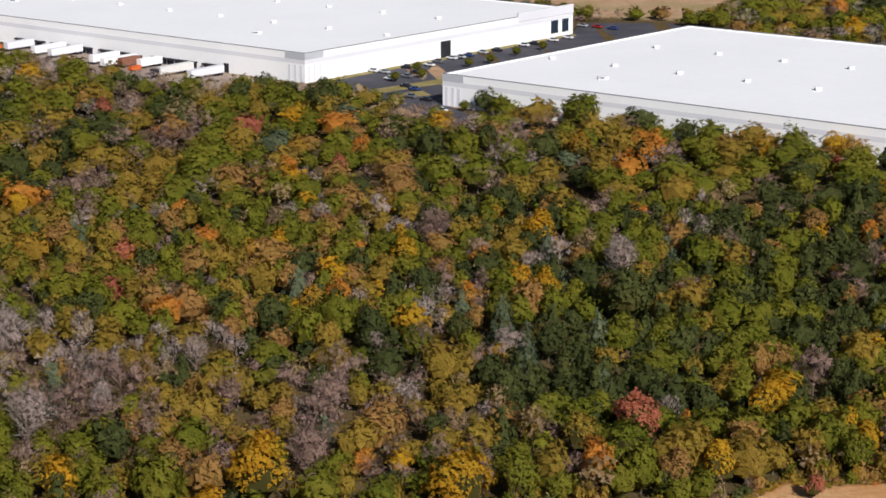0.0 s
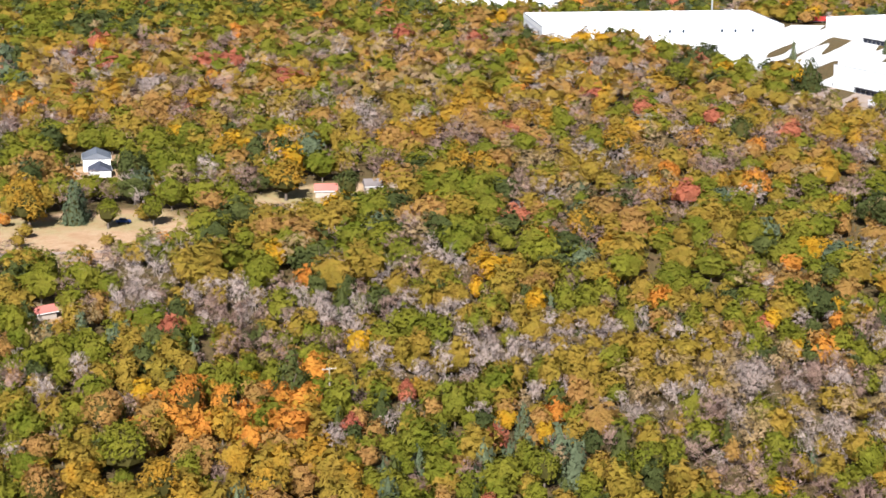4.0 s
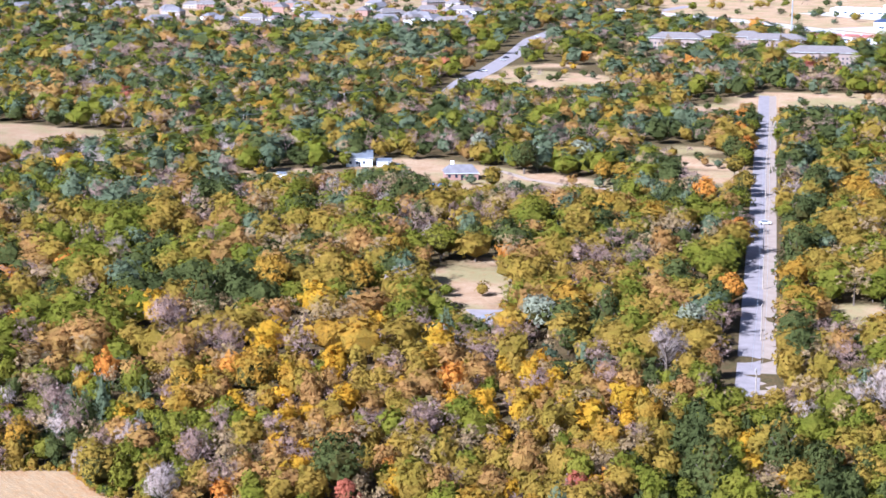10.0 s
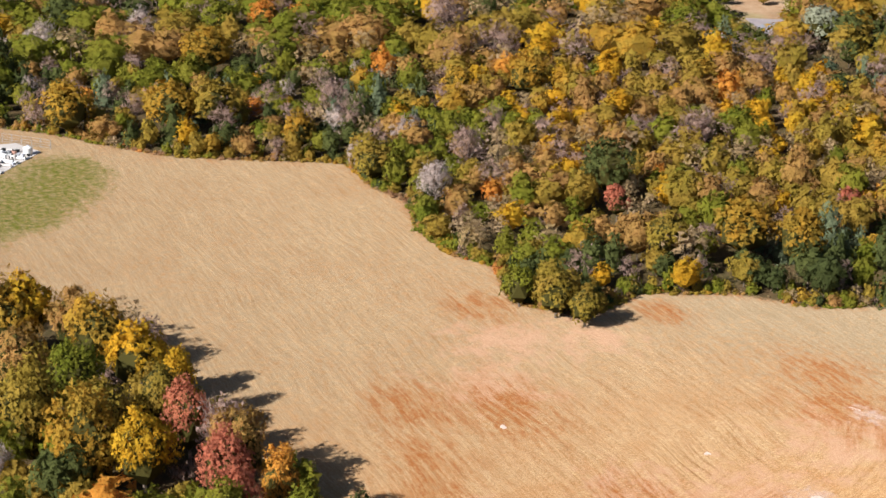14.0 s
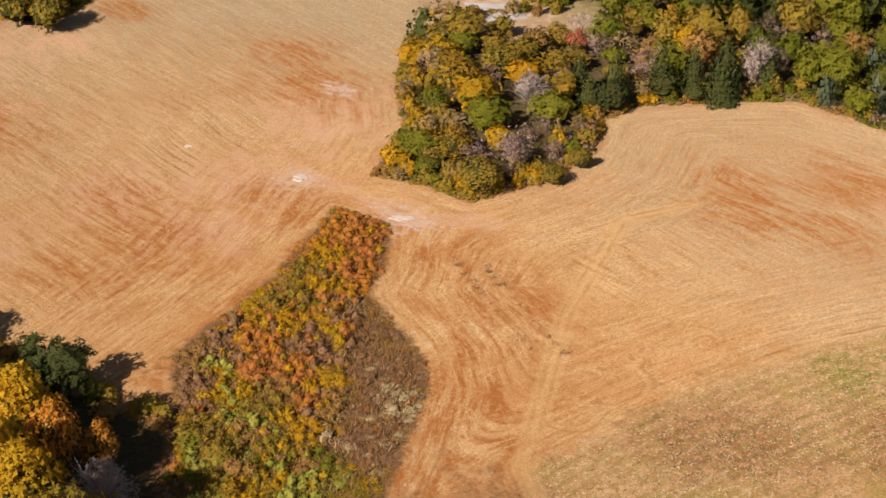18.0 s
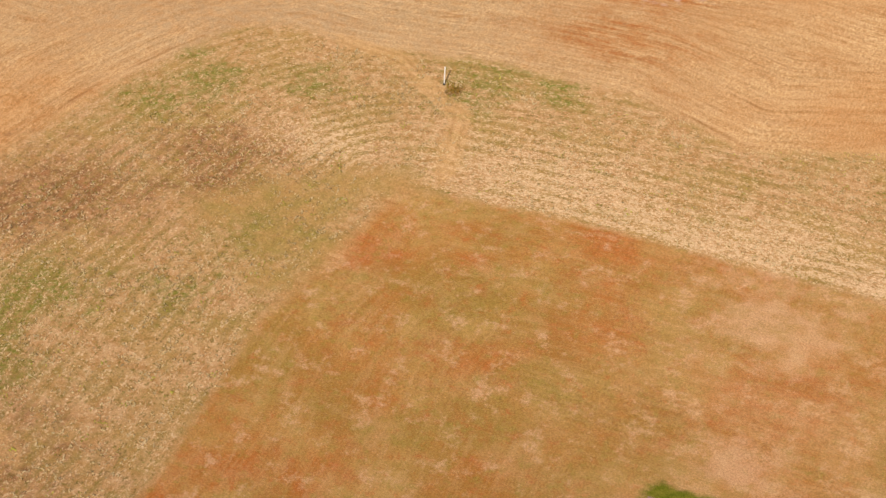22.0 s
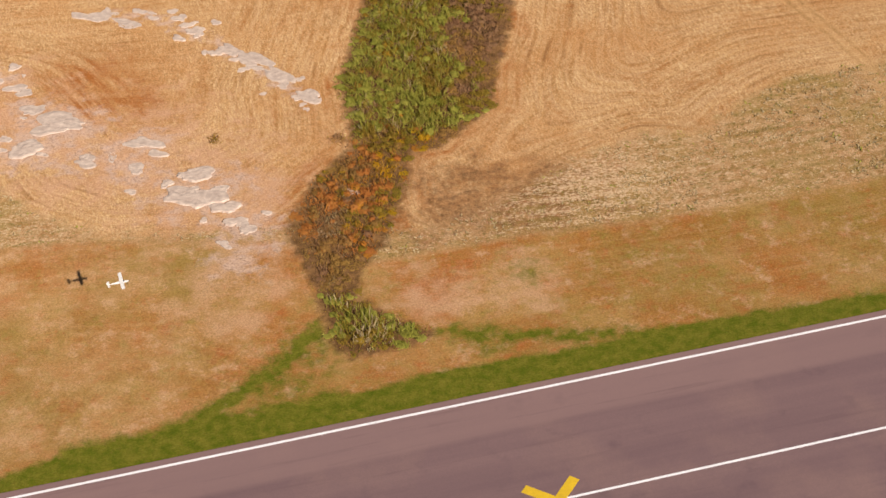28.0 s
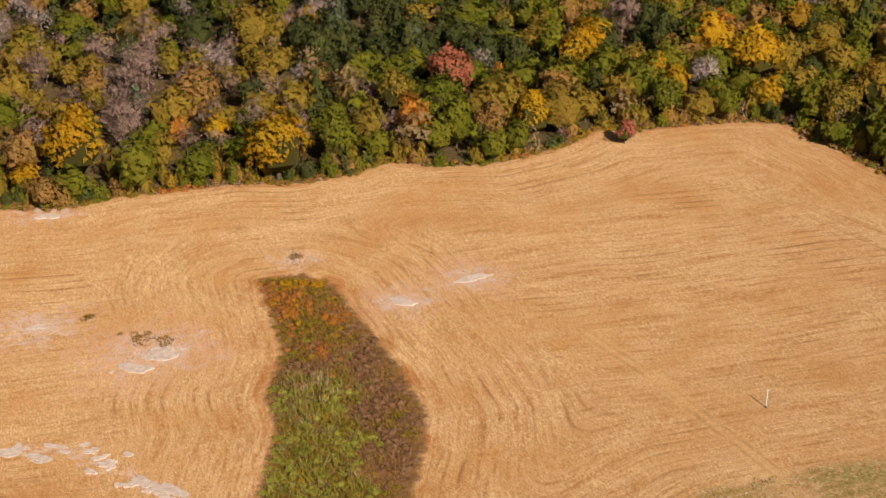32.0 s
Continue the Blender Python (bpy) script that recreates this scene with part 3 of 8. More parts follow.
# pine belt
STANDS.append(([(-1162, 548), (-1099, 722), (-931, 635), (-697, 464), (-688, 361), (-708, 332)], {'deep': 34, 'green': 18, 'blue': 8, 'olive': 14, 'tan': 10, 'gold': 8, 'rust': 6}))
# green edge beyond the field
STANDS.insert(-2, ([(-20, 268), (-14, 292), (55, 296), (100, 312), (165, 300), (175, 250), (136, 246), (120, 262)], {'green': 44, 'deep': 10, 'olive': 14, 'amber': 10, 'rust': 5, 'mauve': 8, 'tan': 3, 'orange': 2, 'blue': 2}))
# bare crowns behind that edge
STANDS.insert(-2, ([(-30, 294), (-20, 345), (60, 335), (66, 302), (20, 294)], {'mauve': 34, 'bare': 10, 'green': 16, 'deep': 8, 'olive': 16, 'rust': 8, 'tan': 8, 'blue': 4}))
# Built-up land with few trees: a loop and the share of trees that stand there.
SPARSE = []
SPARSE.append(([(-1452, 665), (-1410, 754), (-1363, 852), (-1340, 926), (-1545, 1081), (-1847, 1141), (-1885, 866)], 0.42))  # suburb
SPARSE.append(([(-1338, 1120), (-1074, 1094), (-946, 1159), (-1511, 1847), (-1690, 1414)], 0.12))  # motorway shops
SPARSE.append(([(-888, 1222), (-857, 1403), (-644, 1413), (-943, 2062), (-1281, 1762)], 0.15))  # shops beyond the hill
SPARSE.append(([(-383, 1215), (-245, 1162), (-305, 1442), (-436, 1382)], 0.1))  # lots by the far warehouses

# ---- building helpers ----
def mesh_of(name, tris, mats, index=None, tint=None, ways=None):
    """One mesh from an array of triangles (n, 3, 3); ways gives the rounded form that each one shades by."""
    tris = np.ascontiguousarray(tris, np.float32)
    n = len(tris)
    me = bpy.data.meshes.new(name)
    me.vertices.add(3 * n)
    me.vertices.foreach_set("co", tris.ravel())
    me.loops.add(3 * n)
    me.loops.foreach_set("vertex_index", np.arange(3 * n, dtype=np.int32))
    me.polygons.add(n)
    me.polygons.foreach_set("loop_start", np.arange(0, 3 * n, 3, dtype=np.int32))
    for m in mats:
        me.materials.append(m)
    if index is not None:
        me.polygons.foreach_set("material_index", np.ascontiguousarray(index, np.int32))
    if tint is not None:
        me.attributes.new("tint", "FLOAT", "FACE").data.foreach_set("value", np.ascontiguousarray(tint, np.float32))
    if ways is not None:
        me.attributes.new("custom_normal", "FLOAT_VECTOR", "POINT").data.foreach_set("vector", np.repeat(np.ascontiguousarray(ways, np.float32), 3, 0).ravel())
    me.update(calc_edges=True)
    return me


def from_bm(name, bm, mat):
    me = bpy.data.meshes.new(name)
    bm.to_mesh(me)
    bm.free()
    for m in mat if isinstance(mat, (list, tuple)) else [mat]:
        me.materials.append(m)
    return me


def part(name, bm, mat, parent, label=""):
    """Links a bmesh (or a mesh) as one mesh object under a thing or a part."""
    me = bm if isinstance(bm, bpy.types.Mesh) else from_bm(name, bm, mat)
    ob = new(name, me)
    ob.parent = parent
    return tagged(ob, label)


def box(bm, x0, x1, y0, y1, z0, z1, bevel=0.0):
    made = bmesh.ops.create_cube(bm, size=1.0, matrix=Matrix.Translation(((x0 + x1) / 2, (y0 + y1) / 2, (z0 + z1) / 2)) @ Matrix.Diagonal((x1 - x0, y1 - y0, z1 - z0, 1)))
    if bevel:
        edges = list({e for v in made["verts"] for e in v.link_edges})
        bmesh.ops.bevel(bm, geom=edges, offset=bevel, segments=1, affect="EDGES")
    return bm


def boxes(*rows, bevel=0.0):
    bm = bmesh.new()
    for r in rows:
        box(bm, *r, bevel=bevel)
    return bm


def rod(bm, a, b, r0, r1=None, sides=8):
    """A tapered round bar from a to b."""
    a, b = Vector(a), Vector(b)
    m = Matrix.Translation((a + b) / 2) @ (b - a).to_track_quat("Z", "Y").to_matrix().to_4x4()
    bmesh.ops.create_cone(bm, cap_ends=True, segments=sides, radius1=r0, radius2=r0 if r1 is None else r1, depth=(b - a).length, matrix=m)
    return bm


def prism(loop, z0, z1, bm=None):
    """A solid over a loop of corners."""
    bm = bm or bmesh.new()
    low, top = [bm.verts.new((x, y, z0)) for x, y in loop], [bm.verts.new((x, y, z1)) for x, y in loop]
    bm.faces.new(top)
    bm.faces.new(low[::-1])
    for i in range(len(loop)):
        j = (i + 1) % len(loop)
        bm.faces.new((low[i], low[j], top[j], top[i]))
    bmesh.ops.recalc_face_normals(bm, faces=bm.faces)
    return bm


def thing(name, label, category, m=None, group="", kind=""):
    ob = new(name)
    ob.matrix_world = m or Matrix()
    return tagged(ob, label, category, group, kind)


# ---- trees ----
FLAT = 0.42  # models are one radius wide and one height tall; a crown's true height is about 1 / FLAT radii


def unit(v):
    return v / (np.linalg.norm(v, axis=-1, keepdims=True) + 1e-9)


def outward(tris, way):
    """Turns each triangle so that its front looks along way."""
    true = tris / [1, 1, FLAT]
    ng = np.cross(true[:, 1] - true[:, 0], true[:, 2] - true[:, 0])
    back = (ng * way).sum(1) < 0
    tris[back] = tris[back][:, ::-1]
    return tris


def leaf_tris(rng, centre, way, size, stretch=1.0):
    """A sprig at each centre: one triangle that faces roughly along way."""
    n = len(centre)
    way = unit(way)
    a = unit(np.cross(way, rng.normal(size=(n, 3))))
    b = np.cross(way, a) * stretch
    s = size * rng.uniform(0.6, 1.4, (n, 1))
    tris = np.stack([s * a, -0.55 * s * a + 0.85 * s * b, -0.55 * s * a - 0.85 * s * b], 1)
    # sprigs keep their shape when the crown is stretched to its height
    return centre[:, None] + tris * [1, 1, FLAT]


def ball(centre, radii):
    """A coarse core behind the sprigs; single trees colour it dark for inner shade."""
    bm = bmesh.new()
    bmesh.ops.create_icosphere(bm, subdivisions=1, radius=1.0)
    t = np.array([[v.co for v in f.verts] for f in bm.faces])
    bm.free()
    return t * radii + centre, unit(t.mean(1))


def leafy(seed, n, size, lobes=9, spread=1.0, low=0.12, loose=0.5, core=True):
    """A round crown of lobes: radius 1 and height 1."""
    rng = np.random.default_rng(seed)
    d = rng.normal(size=(lobes, 3))
    d[:, 2] = np.abs(d[:, 2]) * 1.1 - 0.45
    d = unit(d)
    mid = d * [0.58, 0.58, 0.27] * rng.uniform(0.75, 1.12, (lobes, 1)) + [0, 0, 0.56]
    mid = np.vstack([mid, [[0.05, 0.0, 0.74]]])
    big = rng.uniform(0.30, 0.50, len(mid)) * spread
    pick = rng.choice(len(mid), n, p=big**2 / (big**2).sum())
    way = rng.normal(size=(n, 3))
    way[:, 2] += 0.4
    way = unit(way)
    far = rng.uniform(0.62, 1.14, (n, 1))
    centre = mid[pick] + way * far * big[pick, None] * [1, 1, FLAT]
    centre[:, 2] = np.clip(centre[:, 2], low, 1.06)
    form = unit(0.55 * way + 0.85 * unit((centre - [0, 0, 0.42]) / [1, 1, FLAT]) + [0, 0, 0.10] + 0.28 * rng.normal(size=(n, 3)))
    tris = outward(leaf_tris(rng, centre, form + rng.normal(size=(n, 3)) * loose, size), form)
    if not core:
        return tris, form
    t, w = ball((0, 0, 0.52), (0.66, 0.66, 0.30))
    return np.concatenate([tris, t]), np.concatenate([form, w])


def twiggy(seed, n, width, low=0.20, leaves=0):
    """A bare crown: limbs that rise from the trunk and fork into ever finer twigs."""
    rng = np.random.default_rng(seed)
    limbs = min(max(6, n // 12), max(n - 2, 1))
    turn = rng.uniform(0, 2 * np.pi, limbs)
    foot = np.stack([0 * turn, 0 * turn, rng.uniform(low, 0.62, limbs)], 1)
    reach = rng.uniform(0.25, 0.80, limbs) * (1.15 - 0.5 * foot[:, 2])
    tip = foot + np.stack([np.cos(turn) * reach, np.sin(turn) * reach, rng.uniform(0.06, 0.34, limbs)], 1)
    tip[:, 2] = np.minimum(tip[:, 2], 0.98)
    start, end, thick = [foot], [tip], [np.full(limbs, 1.8 * width)]
    k = n - limbs
    on = rng.integers(0, limbs, k)
    s = rng.uniform(0.25, 1.0, (k, 1))
    base = foot[on] + s * (tip - foot)[on]
    grow = (tip - foot)[on] * 0.28 + rng.normal(size=(k, 3)) * [0.20, 0.20, 0.065] + [0, 0, 0.03]
    start.append(base), end.append(base + grow), thick.append(rng.uniform(0.5, 1.0, k) * width)
    a, b, w = np.concatenate(start), np.concatenate(end), np.concatenate(thick)[:, None]
    side = unit(np.cross(b - a, rng.normal(size=a.shape))) * [1, 1, 0.4] * w
    tris = np.stack([a + side, a - side, b], 1)
    way = unit(np.column_stack([tris.mean(1)[:, :2] * 0.8, np.full(len(tris), 0.5)]) + 0.4 * rng.normal(size=(len(tris), 3)))
    tris = outward(tris, way)
    if leaves:
        c = b[rng.integers(0, len(b), leaves)] + rng.normal(size=(leaves, 3)) * [0.06, 0.06, 0.02]
        w2 = unit(rng.normal(size=(leaves, 3)) + [0, 0, 0.6])
        tris, way = np.concatenate([tris, outward(leaf_tris(rng, c, w2, 0.075), w2)]), np.concatenate([way, w2])
    return tris, way


def pointed(seed, n, size):
    """A cedar: a cone of drooping sprigs."""
    rng = np.random.default_rng(seed)
    z = 0.04 + 0.96 * (1 - np.sqrt(rng.uniform(0.0, 0.93, n)))
    turn = rng.uniform(0, 2 * np.pi, n)
    bulge = 1 + 0.20 * np.sin(5 * turn + 9 * z + seed) + 0.12 * np.sin(23 * z + seed + 2 * np.sin(turn))
    r = (1.04 - z) ** 0.7 * rng.uniform(0.70, 1.02, n) * bulge
    centre = np.stack([r * np.cos(turn), r * np.sin(turn), z], 1)
    form = unit(np.stack([np.cos(turn), np.sin(turn), np.full(n, 0.45)], 1) + rng.normal(size=(n, 3)) * 0.22)
    t = outward(leaf_tris(rng, centre, form + rng.normal(size=(n, 3)) * 0.45, size), form)
    a = np.arange(6) * 1.0472
    core = np.array([[[0.68 * math.cos(v), 0.68 * math.sin(v), 0.05], [0.68 * math.cos(v + 1.05), 0.68 * math.sin(v + 1.05), 0.05], [0, 0, 0.90]] for v in a])
    side = unit(np.stack([np.cos(a + 0.52), np.sin(a + 0.52), 0 * a + 0.4], 1))
    return np.concatenate([t, outward(core, side)]), np.concatenate([form, side])


def trunk_tris(top=0.62, r=0.045, sides=4):
    a = 2 * math.pi * np.arange(sides) / sides
    out = np.array([[[r * math.cos(v), r * math.sin(v), 0], [r * math.cos(v + 2 * math.pi / sides), r * math.sin(v + 2 * math.pi / sides), 0], [0, 0, top]] for v in a])
    return out, np.stack([np.cos(a + math.pi / sides), np.sin(a + math.pi / sides), 0 * a], 1)


NEEDLED, TWIGGED = {"blue"}, {"bare", "mauve"}


def crown_for(sort, seed, n, size):
    """The crown's triangles, the way each one faces, and their layer: leaves (0), a haze of the finest twigs (1), the core (2)."""
    core = 20
    if (sort in NEEDLED or (sort == "deep" and seed % 2)) and n > 150:
        t, w = pointed(seed, int(n * 0.9), size * 1.05)
        core = 6
    elif sort in TWIGGED:
        t, w = twiggy(seed, int(n * 0.7), 0.0085 if n > 800 else 0.012 if n > 100 else 0.020, leaves=int(n * 0.10) if sort == "mauve" else 0)
        h, v = leafy(seed, int(n * 0.5), size * 1.15, lobes=11, spread=0.80, low=0.25, loose=0.9, core=False)
        return np.concatenate([t, h]), np.concatenate([w, v]), np.where(np.arange(len(t) + len(h)) >= len(t), 1, 0)
    elif sort == "tan":
        t, w = twiggy(seed, int(n * 0.35), 0.010 if n > 100 else 0.02)
        h, v = leafy(seed, int(n * 0.65), size * 0.92, lobes=13, spread=0.85, loose=0.6, core=False)
        t, w = np.concatenate([t, h]), np.concatenate([w, v])
        core = 0
    elif n > 1000:
        t, w = leafy(seed, n, size, lobes=19 + seed % 6, spread=0.78, loose=0.55)
    else:
        t, w = leafy(seed, n, size, lobes=12 + seed % 5 if n > 90 else 8 + seed % 4, spread=0.86 if n > 90 else 1.0)
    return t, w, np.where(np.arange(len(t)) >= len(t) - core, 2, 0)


def scatter(rng, spots, heights, radii, sorts, detail, size, variants=5, sink=0.10):
    """Many trees as one mesh's triangles, the kinds of leaves, a tint for each tree and the ways that the sprigs face."""
    tris, index, tint, ways = [], [], [], []
    turn = rng.uniform(0, 2 * np.pi, len(spots))
    shade = rng.uniform(0, 1, len(spots))
    which = rng.integers(0, variants, len(spots))
    lean = rng.uniform(0.85, 1.15, len(spots))
    for sort in sorted(set(sorts)):
        for v in range(variants):
            at = np.flatnonzero((sorts == sort) & (which == v))
            if not len(at):
                continue
            model, way, layer = crown_for(sort, 10 * SORTS.index(sort) + v, detail, size)
            kind = np.array([SORTS.index(sort), SORTS.index(HAZE.get(sort, sort)), SORTS.index(sort)])[layer]
            if detail > 60:
                stem, side = trunk_tris()
                model, way = np.concatenate([model, stem]), np.concatenate([way, side])
                kind = np.concatenate([kind, np.full(len(stem), SORTS.index("bark"))])
            c, s = np.cos(turn[at])[:, None, None], np.sin(turn[at])[:, None, None]
            x, y, z = model[..., 0], model[..., 1], model[..., 2]
            r, w = radii[at][:, None, None], lean[at][:, None, None]
            out = np.stack([(c * x * w - s * y / w) * r, (s * x * w + c * y / w) * r, z * heights[at][:, None, None]], -1)
            out += np.concatenate([spots[at], -sink * heights[at][:, None]], 1)[:, None, None, :]
            tris.append(out.reshape(-1, 3, 3))
            c, s = c[..., 0], s[..., 0]
            steep = (radii[at] / (heights[at] * FLAT))[:, None]
            ways.append(unit(np.stack([c * way[:, 0] - s * way[:, 1], s * way[:, 0] + c * way[:, 1], way[:, 2] * steep], -1)).reshape(-1, 3))
            index.append(np.tile(kind, len(at)))
            tint.append(np.repeat(shade[at], len(model)))
    return np.concatenate(tris), np.concatenate(index), np.concatenate(tint), np.concatenate(ways)

# ---- ground: one sheet from the airfield to the horizon ----
def grown(start, stop, step, far, rate=1.10):
    """Even steps between start and stop, then ever longer ones out to far."""
    mid = list(np.arange(start, stop + 0.1, step))
    d, low, high = step, [start], [stop]
    while high[-1] < far:
        d *= rate
        high.append(high[-1] + d)
        low.append(low[-1] - d)
    return np.array(low[:0:-1] + mid + high[1:])


gx, gy = grown(-300, 140, 1.25, 4600), grown(84, 285, 1.25, 4600)
XX, YY = np.meshgrid(gx, gy)
land = np.stack([XX.ravel(), YY.ravel()], 1)
wob = ripple(land[:, 0], land[:, 1], 9.0, 0.4) * 1.0 + ripple(land[:, 0], land[:, 1], 3.1, 2.0) * 0.5


def cover(value, soft):
    return np.clip(0.5 + value / (2 * soft), 0, 1)


def spots_of(places, stretch=1.0):
    """Soft blots (x, y, radius) on the land, longer across than along by stretch."""
    out = np.zeros(len(land))
    for x, y, r in places:
        d = ((land[:, 0] - x) / stretch) ** 2 + (land[:, 1] - y) ** 2
        out = np.maximum(out, np.exp(-d / (1.5 * r) ** 2))
    return out


open_in = signed(land, OPEN_LAND)
wood_gap = -signed(land, NEAR_WOOD)
in_hay = np.minimum(open_in, wood_gap + 1.5)
in_yard = np.full(len(land), -30.0)
for loop in CLEARINGS + [s[0] for s in SPARSE]:
    in_yard = np.maximum(in_yard, signed(land, loop) + 5)
in_shrub = np.maximum(signed(land, SHRUB_BANK), signed(land, HEDGE))
in_short = signed(land, SHORT_GRASS)
in_rough = np.minimum(signed(land, ROUGH_GRASS) + 0.8 * wob, np.maximum(0.3 - in_short, -9))
off = land - np.array(RUNWAY_CORNER[:2])
north = off @ np.array(RUNWAY_NORTH[:2])
east = off @ np.array(RUNWAY_EAST[:2])
belt = 1.9 + 2.4 * np.exp(-(((east - 50) / 22) ** 2)) + 1.4 * np.exp(-(((east - 78) / 14) ** 2)) + 0.7 * ripple(land[:, 0], land[:, 1], 15, 1.0) + 0.8 * cover(east - 90, 30)
green = cover(belt - (north - 0.7), 0.7) * cover(east + 1.0, 1.5) * (north > -3)
SWALE_WEST = [(-6.7, 130.3), (1.5, 130.6), (6.2, 132.7), (11.1, 136), (14.5, 138.7), (17.5, 142.2)]
SWALE_EAST = [(29.2, 138.8), (36.4, 136.6), (43.6, 134.8), (49, 134), (54.7, 134), (66.4, 133.9), (83.4, 135.7)]
for line, wide in ((SWALE_WEST, 1.3), (SWALE_EAST, 1.1)):
    green = np.maximum(green, 0.95 * np.exp(-((distance(land, line, False) / wide) ** 2)))
green = np.maximum(green, 0.62 * spots_of([(16.5, 139, 3.5), (13, 134.5, 4), (39.3, 145.9, 2.0), (33, 136.5, 2.5)]))
green = np.maximum(green, 0.66 * cover(signed(land, LAWN) + 2 + 2 * wob, 5.0))
# vivid green and red-brown places in the rough grass
vivid = spots_of([(-101.4, 130.6, 4), (-105.9, 129.7, 2.5), (-103, 122.9, 4), (-112.1, 165.3, 4), (-112.2, 176.9, 2), (-86.3, 147.8, 5), (-80.6, 147.5, 2.5), (-107.2, 172.7, 4), (-100.5, 115.9, 4),
                  (-76.7, 186.1, 4), (-68.2, 186.7, 3), (-77.4, 179.8, 3), (-95.9, 176.3, 3), (-90.2, 133.8, 3), (100, 160, 6), (95, 170, 4), (-102, 101, 3)])
umber = spots_of([(-109.7, 145.5, 6), (-113.3, 140.8, 5), (-98.1, 159.1, 5), (-96, 154, 4), (-108.9, 108.9, 7), (-111.1, 114.9, 6), (-117, 118, 5), (-98, 100, 9), (-104, 96, 9), (-116, 108, 6), (36, 160, 5), (43, 157, 5)], 1.3)
# straw flecks; the blots round (-36, 166) paint the bright patch opposite the sun
straw = spots_of([(-36.2, 165.9, 5), (-44, 163.5, 4), (-52, 166, 4), (-88.1, 166.2, 3), (-24, 163, 5), (-62, 168, 6), (50, 158, 4)], 1.7)
# smooth, half-mown corner beside the short grass
faded = spots_of([(-92.5, 149.5, 3.5), (-88, 154, 4), (-84, 153, 4), (-82.5, 158.5, 3.5), (-85, 146.5, 3.5), (-82, 140.5, 2.8), (-79.5, 147, 3), (-78, 161, 3)])
# where wheels have turned in circles on the hay (x, y, radius)
TURNS = [(-90.3, 206.9, 2.4), (-90, 204, 5.2), (-82.7, 212.3, 3.6), (-97, 208, 6.5), (-126.6, 158.2, 2.2), (-127.4, 155.6, 4.4), (-131.5, 147, 3.0), (-128, 142.5, 4.6), (-126, 135, 2.6)]
turned = np.full(len(land), 9.0)
for x, y, r in TURNS:
    d = np.hypot(land[:, 0] - x, (land[:, 1] - y) * 0.9) - r
    turned = np.where(np.abs(d) < np.abs(turned), d, turned)
# rust-red and bare places in the hay
rust = spots_of([(-277.8, 139.8, 4), (-237.9, 124.2, 6), (-244.5, 112.4, 5), (-201.8, 126.9, 5), (-215.8, 102.1, 5), (-228.9, 176.5, 5), (-216, 171, 6), (-190.9, 122.8, 6), (-188.6, 111.2, 5),
                 (-227.8, 106.2, 4), (-187, 142.8, 5), (-262.9, 166.8, 3), (-151.9, 194, 4), (-145.8, 187.8, 4), (-135.4, 193, 4), (-135.8, 207.9, 5), (-129.8, 215.9, 4), (-141, 201.8, 4),
                 (-124.5, 114.1, 6), (-122, 106.9, 5), (-135.3, 128, 4), (-65.9, 222.2, 6), (-65.2, 202.3, 4), (-66, 214.3, 4), (-147, 149, 4), (0, 192, 3), (2, 186, 3), (-159.8, 148.9, 5.5), (-151.7, 142.6, 4), (-142.8, 136.2, 4), (-135.9, 130.8, 5.5), (-128.3, 126.4, 4), (-121.0, 121.1, 4), (-136.5, 125.9, 5.5), (-125.3, 117.9, 4), (-116.6, 112.0, 4), (-122.6, 107.6, 5.5), (-114.2, 104.6, 4), (-110.9, 109.2, 4), (-103.5, 105.9, 5.5), (-113.6, 98.5, 4), (-147.7, 191.6, 4), (-138.6, 207.3, 5.5), (-135.6, 192.1, 4)], 1.5)
rust = np.maximum(rust, 0.8 * np.exp(-((in_shrub / 2.5) ** 2)) * (ripple(land[:, 0], land[:, 1], 18, 1.5) > -0.2))
rust = np.maximum(rust, 0.6 * np.exp(-((open_in / 1.5) ** 2)))
pink = spots_of([(-261.9, 136.8, 7), (-246.3, 126.7, 7), (-257.8, 149.4, 6), (-197, 142.3, 8), (-206, 105, 5), (-189.3, 128.8, 6), (-205.1, 128, 6), (-128.5, 228.6, 8), (-130.9, 206.4, 5), (-207.5, 165.2, 8),
                 (11.5, 150.8, 5), (9, 146.5, 4), (13.5, 154.3, 5), (-29.8, 131.3, 4), (-32.8, 153.9, 6), (38.3, 143.3, 4), (29.2, 144.6, 4)])
pink = np.maximum(pink, spots_of([(-4.7, 180, 8), (3, 176, 8), (9.6, 166.2, 8), (12, 158, 6), (-11.7, 188, 6), (21, 224, 7), (56, 229, 4), (66, 233, 4)]))
pink = np.maximum(pink, np.exp(-((distance(land, TRACK_GAP, False) / 2.2) ** 2)))
stony = spots_of([(-4.7, 182, 3.4), (-7.8, 178.2, 2.6), (4.6, 177, 2.0), (9.6, 166.6, 3.4), (13.2, 159.1, 2.4), (2.6, 171.7, 1.8), (-2.2, 175.2, 1.8), (-7.2, 186.7, 1.6), (-17, 195.8, 3), (-11, 194, 1.5), (11.7, 154, 2.0),
                  (-193, 149, 2.2), (-174, 152, 3), (-222, 216, 5), (-213, 173, 2), (22, 225, 4), (56, 229, 2.6), (67, 233, 2.6), (7.4, 236.3, 4), (12.2, 273.9, 3), (45, 246, 2), (-66, 217, 3)], 1.25)
ROCK_LINE = [(3.4, 204.5), (7.7, 203.4), (12.4, 199.1), (15.9, 193.4), (18.6, 189.9), (20.6, 184.9), (23.4, 181.2)]
